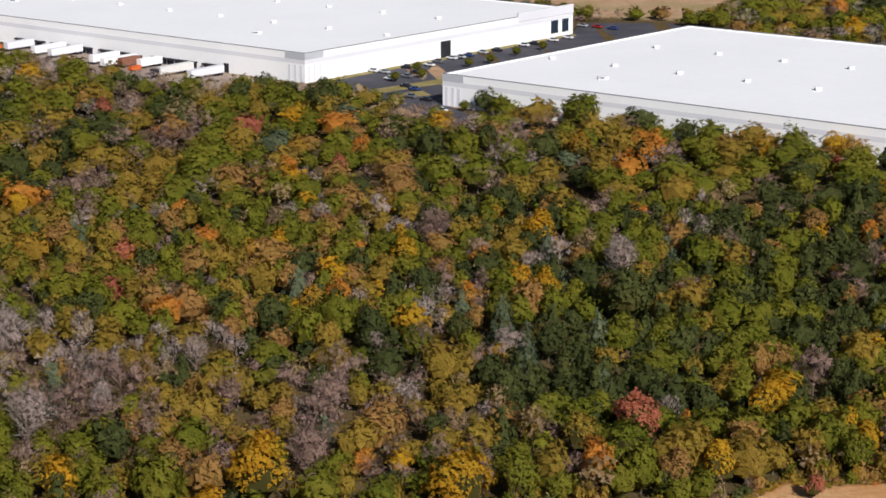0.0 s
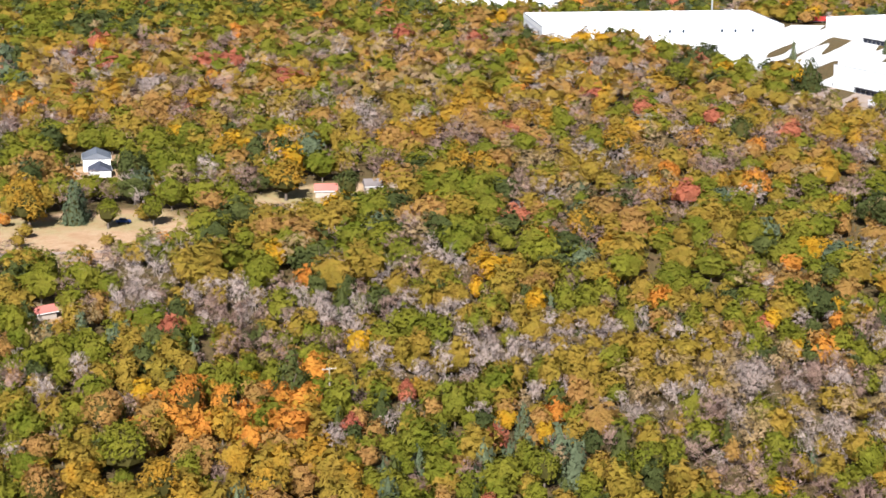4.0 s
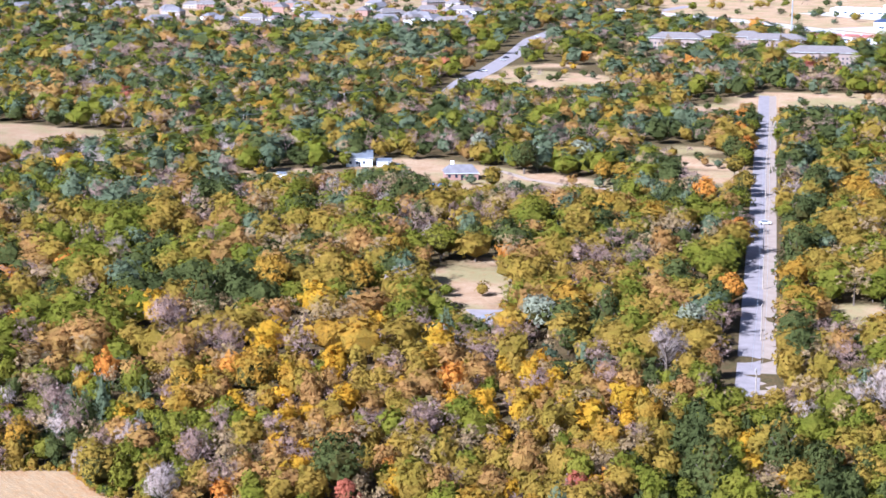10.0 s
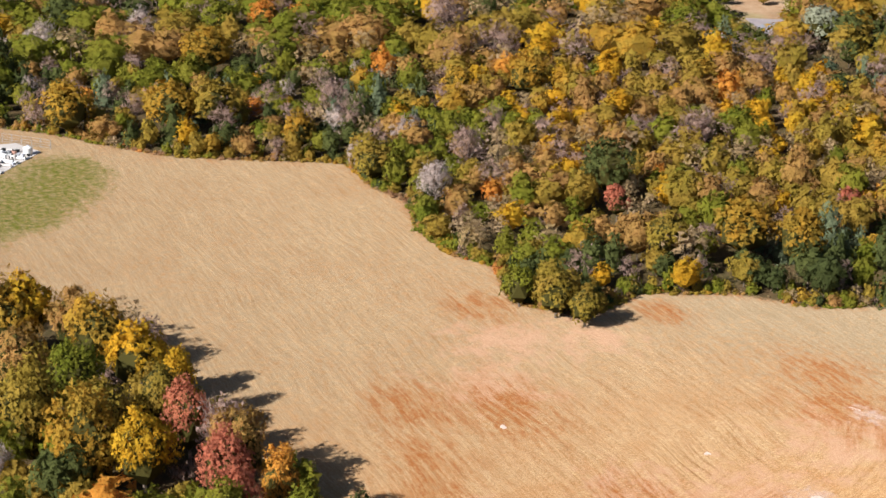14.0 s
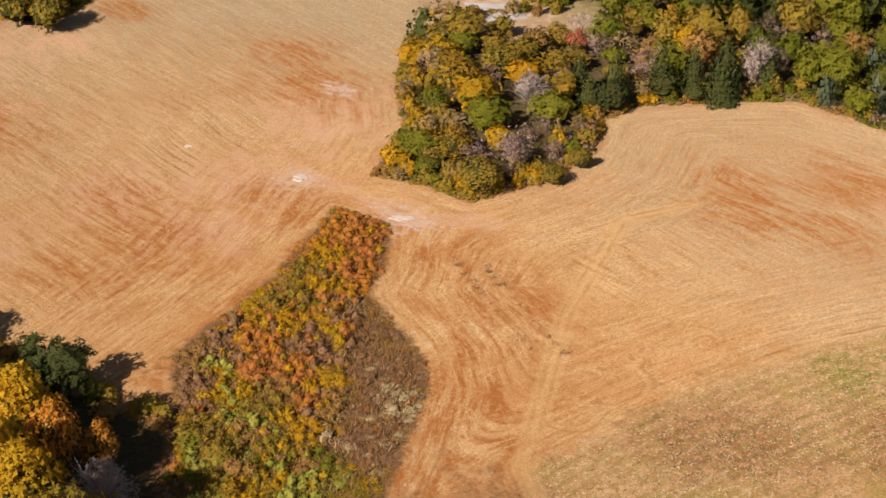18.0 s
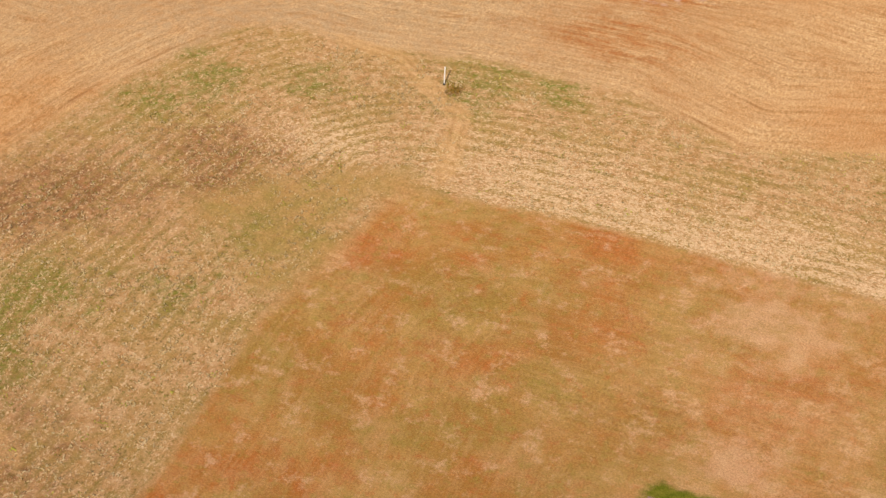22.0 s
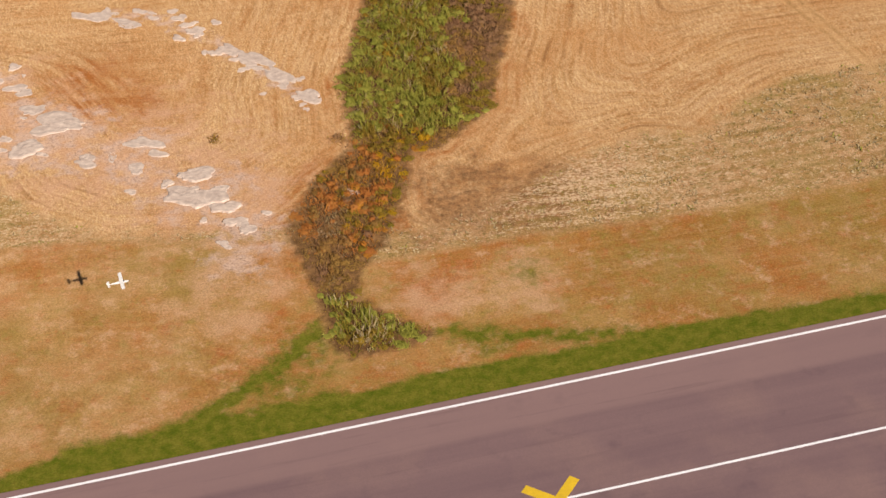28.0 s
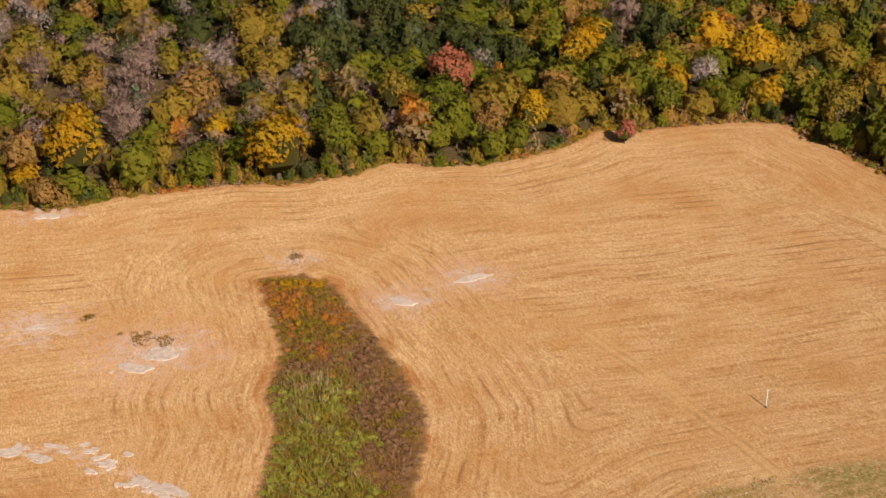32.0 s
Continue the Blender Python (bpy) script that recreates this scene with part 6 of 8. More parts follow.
ring = np.array(NEAR_WOOD)
for a, b in zip(ring[1:12], ring[2:13]):
    d = np.hypot(*(b - a))
    for s in np.arange(0, d, 1.6):
        wood_line.append(a + (b - a) * s / d + rng.normal(size=2) * 1.2)
spots = np.array(wood_line)
kinds = pick(len(spots), {"olive": 6, "rust": 4, "gold": 3, "green": 4, "red": 1})
t, i, c, w = scatter(rng, spots, rng.uniform(2.0, 4.2, len(spots)), rng.uniform(1.2, 2.2, len(spots)), kinds, 160, 0.15, 5, sink=0.4)
tagged(new("grove_thicket", mesh_of("grove_thicket", t, list(LEAF.values()), i, c, w)), "olive and rusty bushes round a grove", "bushes", kind="stuff")
# tufts of dry and green grass on the rough land
q = even_spots([(-118, 100), (-112, 158), (-100, 186), (0, 190), (100, 176), (110, 150), (24, 146), (-76, 154), (-80, 100)], 0.8)
w = signed(q, ROUGH_GRASS)
row = np.where(q[:, 0] < -76, np.sin((q[:, 0] * 0.956 - q[:, 1] * 0.292) * 2 * np.pi / 2.1), np.sin((q[:, 1] - 0.05 * q[:, 0]) * 2 * np.pi / 1.7))
q = q[(w > 0) & (signed(q, SHORT_GRASS) < -0.3) & ~inside(q, HEDGE) & (ripple(q[:, 0], q[:, 1], 7, 0.3) + 0.5 * row + rng.normal(size=len(q)) * 0.5 > 0.0)]
k = pick(len(q), {"straw": 12, "tan": 2, "reed": 1.2})
r = reeds(q, rng.uniform(0.08, 0.20, len(q)), 1.5, 6, 0.10)
tagged(new("grass_tufts", mesh_of("grass_tufts", r, list(LEAF.values()), np.repeat([SORTS.index(s) for s in k], 6), np.repeat(rng.random(len(q)), 6))),
       "tufts of dry straw and green grass", "grass", kind="stuff")

# rows of dark weed tufts added in place of dark grooves in the hay
p0, p1 = np.array((-162.5, 149.5)), np.array((-138.5, 141.0))
s = np.linspace(0, 1, 90)[:, None]
q = np.concatenate([p0 + (p1 - p0) * s, p0 + (3.0, 2.4) + (p1 - p0) * s]) + rng.normal(size=(180, 2)) * 0.22
q = q[np.sin(np.arange(180) * 0.9) + rng.normal(size=180) * 0.9 > 0.55]
r = reeds(q, rng.uniform(0.10, 0.28, len(q)), 1.0, 12, 0.07)
tagged(new("dead_weeds", mesh_of("dead_weeds", r, list(LEAF.values()), np.full(len(r), SORTS.index("plum")), np.repeat(rng.random(len(q)), 12))), "low rows of dark tufts standing in for grooves in the hay", "weeds", kind="stuff")
clumps = np.concatenate([np.array(c) + rng.normal(size=(n, 2)) * w for c, n, w in
                         (((-79.6, 181.9), 22, 0.5), ((20.5, 228.6), 26, 1.0), ((23.6, 227.0), 20, 0.8), ((14.6, 236.8), 14, 0.5), ((45, 246.4), 16, 0.7), ((25.0, 172.5), 14, 0.5), ((12.2, 176), 8, 0.4))])
r = reeds(clumps, rng.uniform(0.25, 0.6, len(clumps)), 0.7, 10, 0.07)
tagged(new("weed_clumps", mesh_of("weed_clumps", r, list(LEAF.values()), np.repeat(rng.choice([SORTS.index("plum"), SORTS.index("rust"), SORTS.index("olive")], len(clumps)), 10), np.repeat(rng.random(len(clumps)), 10))),
       "small clumps of dark weeds round stones and posts", "weeds", kind="stuff")

# ---- roads and lots ----
ROAD_GREY = weathered("pale_worn_asphalt", (0.360, 0.310, 0.310), (0.270, 0.230, 0.235), 0.25, 0.9, 3.0)
ISLAND_GRASS = weathered("island_grass", (0.220, 0.190, 0.050), (0.380, 0.300, 0.140), 0.15, 0.95)
LOT_DARK = weathered("dark_lot_asphalt", (0.060, 0.058, 0.072), (0.100, 0.095, 0.110), 0.1, 0.9)
GRAVEL = weathered("pale_gravel", (0.420, 0.330, 0.270), (0.330, 0.250, 0.200), 0.3, 0.95)
PALE_CONCRETE = weathered("bleached_concrete", (0.800, 0.785, 0.765), (0.700, 0.680, 0.660), 0.08, 0.9, dirt=0.12)
CONCRETE = weathered("pale_concrete", (0.560, 0.520, 0.490), (0.440, 0.400, 0.380), 0.3, 0.9)
WHITE_WALL = weathered("white_wall", (0.93, 0.93, 0.94), (0.90, 0.90, 0.91), 0.05, 0.6, 0.6, dirt=0.06)
GREY_BAND = weathered("light_grey_wall_band", (0.56, 0.57, 0.62), (0.48, 0.49, 0.54), 0.05, 0.7)
PALE_BAND = weathered("pale_grey_paint", (0.76, 0.76, 0.80), (0.70, 0.70, 0.75), 0.05, 0.7, dirt=0.10)
COPING = weathered("dark_metal_coping", (0.22, 0.22, 0.24), (0.16, 0.16, 0.18), 0.3, 0.5)
DOCK_BLUE = weathered("slate_blue_door", (0.060, 0.072, 0.115), (0.040, 0.048, 0.080), 0.4, 0.5)
WHITE_ROOF = weathered("white_roof_sheet", (0.93, 0.93, 0.94), (0.89, 0.89, 0.90), 0.03, 0.7, 0.4, dirt=0.08)
PALE_METAL = weathered("pale_metal_roof", (0.370, 0.395, 0.445), (0.300, 0.325, 0.370), 0.4, 0.45, 2.0, 0.2)
PALE_BLUE = weathered("pale_blue_sheet", (0.170, 0.330, 0.620), (0.130, 0.260, 0.520), 0.5, 0.5)
DARK = weathered("dark_opening", (0.020, 0.020, 0.026), (0.035, 0.034, 0.040), 0.5, 0.6)
GLASS = weathered("dark_window_glass", (0.030, 0.045, 0.070), (0.020, 0.030, 0.050), 0.4, 0.12)
GREY_ROOF = weathered("grey_shingles", (0.235, 0.215, 0.225), (0.165, 0.150, 0.158), 0.5, 0.9)
BROWN_ROOF = weathered("brown_shingles", (0.240, 0.205, 0.195), (0.175, 0.150, 0.145), 0.5, 0.9)
DARK_ROOF = weathered("dark_slate_shingles", (0.085, 0.090, 0.125), (0.055, 0.058, 0.085), 0.5, 0.85)
METAL_ROOF = weathered("grey_metal_roof", (0.225, 0.240, 0.275), (0.170, 0.180, 0.205), 0.3, 0.5, 2.0, 0.3)
RED_PAINT = weathered("red_paint", (0.480, 0.045, 0.040), (0.340, 0.032, 0.030), 0.6, 0.6)
BRICK_WALL = weathered("pink_brick", (0.430, 0.255, 0.200), (0.330, 0.180, 0.140), 0.8, 0.9)
BEIGE_WALL = weathered("beige_siding", (0.480, 0.400, 0.340), (0.390, 0.320, 0.270), 0.5, 0.8)
TAN_BRICK = weathered("tan_brick", (0.360, 0.275, 0.235), (0.290, 0.215, 0.180), 0.5, 0.9)
SLATE_ASPHALT = weathered("blue_grey_slab", (0.300, 0.310, 0.345), (0.240, 0.245, 0.275), 0.4, 0.9)
NAVY = weathered("navy_roof_edge", (0.060, 0.080, 0.165), (0.050, 0.066, 0.130), 0.5, 0.6)
TEAL = weathered("teal_roof", (0.060, 0.420, 0.380), (0.050, 0.330, 0.300), 0.5, 0.6)
MAROON = weathered("maroon_roof", (0.260, 0.130, 0.125), (0.200, 0.100, 0.095), 0.1, 0.8)
CORAL = weathered("coral_red_roof", (0.560, 0.190, 0.150), (0.460, 0.150, 0.120), 0.2, 0.8)
WOOD_POLE = weathered("weathered_pole_wood", (0.440, 0.370, 0.310), (0.330, 0.270, 0.220), 1.2, 0.9)
RUBBER = weathered("black_rubber", (0.022, 0.022, 0.022), (0.035, 0.033, 0.032), 2.0, 0.8)
STEEL = weathered("galvanised_steel", (0.520, 0.540, 0.560), (0.420, 0.430, 0.450), 1.0, 0.45, 4.0, 0.5)
RUST_STEEL = weathered("rust_brown_steel", (0.300, 0.130, 0.085), (0.220, 0.095, 0.060), 1.0, 0.7)
ORANGE_PAINT = weathered("orange_paint", (0.700, 0.160, 0.040), (0.560, 0.120, 0.035), 1.0, 0.6)
PLASTIC = weathered("white_plastic", (0.80, 0.79, 0.77), (0.68, 0.67, 0.65), 2.0, 0.5)
LIMESTONE = weathered("grey_limestone", (0.690, 0.560, 0.465), (0.500, 0.385, 0.320), 1.4, 0.9, 3.2, 0.0, 0.8)


def ribbon(line, wide, z, thick=0.25):
    """A road's slab along a line."""
    p = np.array(line, float)
    d = np.gradient(p, axis=0)
    d /= np.linalg.norm(d, axis=1, keepdims=True)
    side = np.stack([-d[:, 1], d[:, 0]], 1) * wide / 2
    return prism([tuple(v) for v in p + side] + [tuple(v) for v in (p - side)[::-1]], z - thick, z)


def plain(name, bm, mat, label, category, kind="structure"):
    return tagged(new(name, from_bm(name, bm, mat)), label, category, kind=kind)


plain("road", ribbon(ROAD_LINE, 6.0, 0.06), ROAD_GREY, "pale worn asphalt lane between tree belts", "road")
plain("verge_east", ribbon([(x + 3.6, y + 3.4) for x, y in ROAD_LINE], 4.0, 0.03), GRAVEL, "gravel and dry grass verge", "verge")
plain("highway_side_road", ribbon(FAR_ROAD, 13, 0.06), ROAD_GREY, "wide pale road climbing towards houses", "road")
plain("motorway", ribbon(HIGHWAY, 26, 0.06), CONCRETE, "pale concrete motorway", "road")
plain("truck_lot", prism(TRUCK_LOT, -0.2, 0.05), GRAVEL, "pale gravel truck yard beside loading docks", "yard")
plain("service_yard", prism(SERVICE_YARD, -0.2, 0.03), PALE_CONCRETE, "pale concrete service yard between warehouses", "yard")
plain("car_lot", prism(CAR_LOT, -0.2, 0.05), LOT_DARK, "dark asphalt car park", "car park")
for loop in ([(79.5, 624.5), (82.6, 619.5), (104.5, 632.2), (107.5, 637.5), (109, 642.5), (104.5, 640.0), (82.3, 627.0)], [(87.5, 614.5), (91, 611), (98, 613), (96.5, 620.5), (91.5, 619.5)], [(64, 644.5), (66, 641.5), (172, 722.5), (170.5, 725.5)]):
    plain("grass_island", prism(loop, -0.2, 0.16), ISLAND_GRASS, "strip of dry and green grass in a car park", "grass island")
for x, y, w, d, h, c in SHOPS:
    plain("shop_lot", prism([(x - 0.55 * w, y - 0.65 * w), (x + 0.55 * w, y - 0.65 * w), (x + 0.5 * w, y + 8), (x - 0.5 * w, y + 8)], -0.2, 0.05), CONCRETE, "pale concrete forecourt", "car park")
plain("driveway", ribbon([(-230, 500), (-252, 492), (-265.5, 483), (-266, 469), (-275, 455), (-300, 440)], 3.2, 0.05), GRAVEL, "pale gravel driveway curving to a house", "driveway")
plain("driveway", ribbon([(-672, 470), (-659, 471.7), (-651, 470.3), (-638, 468.2), (-621.7, 471.4), (-617.6, 473), (-597, 481.7), (-575, 497), (-548, 512)], 3.4, 0.05), GRAVEL, "pale gravel driveway across a yard", "driveway")
plain("pad", prism([(-448, 307), (-441, 317), (-430, 311), (-427, 300)], -0.2, 0.05), ROAD_GREY, "blue-grey paved pad among trees", "pavement")
plain("slab", prism([(-228, 212), (-222, 218), (-216, 215.5), (-219, 209)], -0.2, 0.10), CONCRETE, "cracked pale concrete slab at the field's corner", "slab")


# ---- warehouses ----
def wall_plate(a, u, out, s0, s1, z0, z1, proud, back=0.0):
    """A flat piece on a wall that starts at a and runs along u, from s0 to s1, standing out by proud."""
    p, q = a + u * s0, a + u * s1
    return prism([tuple(p + out * proud), tuple(q + out * proud), tuple(q - out * back), tuple(p - out * back)], z0, z1)


def warehouse(loop, h, label, docks=(), vents=0, office=False, windows=(), corner=0.0):
    """White tilt-up walls with a parapet, a flat roof inside it, loading docks under dark canopies and roof vents.
    docks gives, for the last wall, the stretches that lie under one canopy; windows, for the first, where they stand."""
    base = np.array(loop[0])
    ob = thing("warehouse", label, "warehouse", pose(base[0], base[1], 0))
    pts = [np.array(p) - base for p in loop]
    mid = sum(pts) / 4
    for i in range(4):
        a, b = pts[i], pts[(i + 1) % 4]
        length = np.linalg.norm(b - a)
        u = (b - a) / length
        n = np.array((u[1], -u[0]))
        if n @ (mid - a) < 0:
            n = -n
        out = -n
        wall = part("wall", prism([tuple(a), tuple(b), tuple(b + n * 0.35), tuple(a + n * 0.35)], 0, h), WHITE_WALL, ob)
        part("band", wall_plate(a, u, out, 0, length, h - 3.7, h - 2.3, 0.03), PALE_BAND, wall, "pale grey painted band")
        part("coping", wall_plate(a, u, out, 0, length, h, h + 0.16, 0.05, 0.4), COPING, wall, "dark metal coping")
        for s in np.arange(15, length, 15.0):
            part("panel_joint", wall_plate(a, u, out, s, s + 0.07, 0, h - 3.8, 0.012), PALE_BAND, wall)
        if corner and i in (0, 3):
            s0, s1 = (0, corner) if i == 0 else (length - corner, length)
            part("corner_panel", wall_plate(a, u, out, s0, s1, h - 2.2, h - 0.1, 0.10), GREY_BAND, wall, "grey panel at the corner")
            for k in (0.15, 0.45, 0.75):
                part("pilaster", wall_plate(a, u, out, s0 + k * corner, s0 + (k + 0.12) * corner, 0.2, h - 4.2, 0.08), PALE_BAND, wall)
        if i == 3:
            for s0, s1 in docks:
                s0, s1 = length - s1, length - s0
                part("dock_canopy", wall_plate(a, u, out, s0, s1, 2.0, 2.5, 1.3), DARK, wall, "long dark canopy over docks")
                for s in np.arange(s0 + 0.5, s1 - 2.4, 3.6):
                    part("dock_door", wall_plate(a, u, out, s, s + 2.6, 0.1, 2.0, 0.06), DOCK_BLUE, wall, "dark blue dock door")
                    part("dock_seal", wall_plate(a, u, out, s - 0.25, s, 0.1, 2.0, 0.35), RUBBER, wall)
        if i == 0:
            for s in windows:
                part("window", wall_plate(a, u, out, s, s + 1.3, h - 3.8, h - 2.0, 0.06), GLASS, wall, "small dark window")
    inner = [tuple(p + (mid - p) / np.linalg.norm(mid - p) * 0.5) for p in pts]
    roof = part("roof", prism(inner, h - 0.8, h - 0.45), WHITE_ROOF, ob, "white flat roof sheet")
    u, w = pts[1] - pts[0], pts[3] - pts[0]
    for k in range(vents):
        p = u * (0.34 + 0.30 * (k % 2)) + w * (k + 0.6) / vents
        vent = part("roof_vent", boxes((p[0] - 0.9, p[0] + 0.9, p[1] - 0.9, p[1] + 0.9, h - 0.46, h + 0.35), bevel=0.15), PALE_BAND, roof, "small pale roof vent")
        part("hood", boxes((p[0] - 1.05, p[0] + 1.05, p[1] - 1.05, p[1] + 1.05, h + 0.35, h + 0.55), bevel=0.08), WHITE_ROOF, vent)
    if vents:
        for f, g in ((0.18, 0.16), (0.22, 0.62)):
            p = u * f + w * g
            unit_box = part("roof_unit", boxes((p[0] - 1.7, p[0] + 1.7, p[1] - 1.0, p[1] + 1.0, h - 0.46, h + 0.35), bevel=0.1), PALE_BAND, roof, "grey roof unit with a dark side")
            part("louvre", boxes((p[0] - 1.5, p[0] + 0.2, p[1] - 1.06, p[1] - 0.98, h - 0.2, h + 0.15)), DARK, unit_box)
    if office:
        a, b = pts[0], pts[1]
        d = (b - a) / np.linalg.norm(b - a)
        n = np.array((d[1], -d[0]))
        length = np.linalg.norm(b - a)
        for s in (8, 22, 33, 39):
            part("window", wall_plate(a, d, n, s, s + 2.4, 4.2, 5.8, 0.05, 0.1), GLASS, ob, "small dark window")
        porch = part("entrance_block", wall_plate(a, d, n, length - 26, length - 2, 0, h - 0.4, 2.5), WHITE_WALL, ob, "projecting white entrance block")
        for z in (2.6, 5.2, 7.8):
            for s in (length - 24, length - 8):
                part("window", wall_plate(a, d, n, s, s + (9.5 if s < length - 10 else 4.0), z, z + 1.2, 2.56, -2.4), GLASS, porch, "dark strip window")
    return ob


DOCK_GROUPS = ((38, 45.5), (48.5, 70), (78, 95.8), (99.6, 121), (124.3, 140), (150, 171), (174.7, 196), (200, 221), (226, 246), (250, 270))
docked = warehouse(*WAREHOUSES["docks"], "huge white warehouse with loading docks and a flat roof", DOCK_GROUPS, 22, corner=8.5)
warehouse(*WAREHOUSES["plain"], "huge white warehouse with blank panel walls", vents=22, corner=8.0)
warehouse(*WAREHOUSES["long"], "long white warehouse behind the trees", vents=10, windows=(18, 32, 44, 65, 72, 92, 99, 108))
warehouse(*WAREHOUSES["rear"], "white warehouse behind another warehouse", ((16, 36), (44, 66), (74, 96), (104, 126), (134, 156)), 12)
warehouse(*WAREHOUSES["office"], "white warehouse with an office front and strip windows", vents=8, office=True)
# the great door, the corner windows and the raised parapet in the wall by the car park, and two doors beside the docks
n = np.array((E1[1], -E1[0]))
for s0, w, z0, z1, mat, name, label in ((66, 5.2, 0.05, 6.0, DARK, "loading_door", "tall dark open loading door"), (127, 4.2, 1.5, 6.5, GLASS, "window", "dark blue corner window"), (133.5, 3.8, 1.5, 6.5, GLASS, "window", "dark blue corner window")):
    part(name, wall_plate(np.zeros(2), E1, n, s0, s0 + w, z0, z1, 0.06, 0.2), mat, docked, label)
part("raised_parapet", wall_plate(np.zeros(2), E1, n, 108, 140, 8.2, 11.6, 0.25, 0.6), PALE_BAND, docked, "raised pale grey parapet")
n = -E1
for s0, w, z1 in ((34.0, 2.3, 3.3), (75.0, 1.3, 2.1)):
    part("side_door", wall_plate(np.zeros(2), E2, n, s0, s0 + w, 0.1, z1, 0.06, 0.1), DARK, docked, "dark open side door")


# ---- vehicles ----
def wheel_mesh(r, w):
    bm = bmesh.new()
    rod(bm, (0, -w / 2, 0), (0, w / 2, 0), r, r, 12)
    return from_bm("wheel", bm, RUBBER)


CAR_WHEEL, TRUCK_WHEEL = wheel_mesh(0.33, 0.24), wheel_mesh(0.5, 0.35)
PAINTS = [weathered("car_paint_" + c, v, tuple(0.8 * k for k in v), 2.0, 0.3) for c, v in
          (("white", (0.75, 0.75, 0.76)), ("silver", (0.45, 0.46, 0.48)), ("black", (0.025, 0.025, 0.03)), ("blue", (0.04, 0.07, 0.20)), ("red", (0.40, 0.03, 0.03)), ("grey", (0.16, 0.16, 0.18)))]
CAR_WORDS = ["white", "silver", "black", "dark blue", "red", "grey"]


def car(x, y, turn, c, where, tall=1.0):
    ob = thing("car", f"{CAR_WORDS[c]} parked car {where}", "car", pose(x, y, 0.05, 0, 0, turn), "cars " + where)
    body = part("body", boxes((-2.2, 2.2, -0.88, 0.88, 0.28, 0.95), bevel=0.18), PAINTS[c], ob)
    bm = boxes((-1.35, 1.05, -0.76, 0.76, 0.90, 1.50 * tall), bevel=0.22)
    for v in bm.verts:
        if v.co.z > 1.2:
            v.co.x = v.co.x * 0.78 - 0.1
            v.co.y *= 0.88
    part("cabin", bm, GLASS, body, "dark glazed cabin")
    part("roof_panel", boxes((-1.05, 0.70, -0.60, 0.60, 1.50 * tall, 1.53 * tall)), PAINTS[c], body)
    for sx in (-1.35, 1.4):
        for sy in (-0.82, 0.82):
            w = part("wheel", CAR_WHEEL, None, ob)
            w.location = (sx, sy, 0.33)
    return ob


lot = "in the warehouse car park"
for k, (x, y) in enumerate(((85, 658), (88.6, 655), (97.5, 663), (106, 666), (110, 672), (116, 678), (119.5, 680), (123, 683), (147, 701), (151.5, 704), (167, 715), (179, 742), (184, 738),
                            (88.7, 642), (95, 645.5), (99, 652), (94, 622), (95, 604), (97, 586), (91, 610), (160, 710), (135, 692), (129, 688), (189, 733), (92, 628))):
    car(x, y, 127 + 3 * (k % 3), (0, 1, 2, 0, 5, 0, 1, 3, 0, 2, 0, 1, 4, 0, 5, 2, 3, 2, 0, 5, 0, 2, 1, 3, 2)[k], lot)
for k, (x, y, t) in enumerate(((-1026, 716, 44), (-1082, 771, 44), (-1097, 784, 44), (-1237, 914, 46))):
    car(x, y, t, (0, 1, 2, 0)[k], "on the far road")
car(-288, 490, 30, 3, "beside a tree in a yard")
car(-695, 441, 20, 2, "beside a barn")
car(-508, 478, 45, 0, "beside the lane")


def trailer(x, y, turn, mat, label, cab=None, half=7.4):
    """A box trailer: its rear at the dock, its nose along turn."""
    ob = thing("semi_trailer", label, "trailer", pose(x, y, 0.05, 0, 0, turn), "trailers at the docks")
    body = part("box", boxes((-half, half, -1.28, 1.28, 0.95, 3.45), bevel=0.08), mat, ob)
    part("side_rail", boxes((-half + 0.1, half - 0.1, -1.31, 1.31, 0.92, 1.06)), COPING, body)
    part("chassis", boxes((-half + 0.3, half - 0.3, -0.5, 0.5, 0.75, 0.95)), RUBBER, ob)
    for sx in (1.1 - half, 2.4 - half):
        for sy in (-1.05, 1.05):
            w = part("wheel", TRUCK_WHEEL, None, ob)
            w.location = (sx, sy, 0.5)
    part("landing_leg", boxes((half - 3.3, half - 3.1, -0.8, -0.6, 0, 0.95)), STEEL, ob)
    part("landing_leg", boxes((half - 3.3, half - 3.1, 0.6, 0.8, 0, 0.95)), STEEL, ob)
    if cab is not None:
        tractor = part("cab", boxes((half + 0.5, half + 2.9, -1.2, 1.2, 0.7, 3.1), (half + 2.9, half + 4.4, -1.0, 1.0, 0.7, 1.9), bevel=0.12), cab, ob, "black tractor cab")
        part("windscreen", boxes((half + 2.88, half + 2.94, -1.0, 1.0, 2.0, 2.8)), GLASS, tractor)
        for sx in (half + 0.9, half + 3.5):
            for sy in (-1.05, 1.05):
                w = part("wheel", TRUCK_WHEEL, None, ob)
                w.location = (sx, sy, 0.5)
    return ob


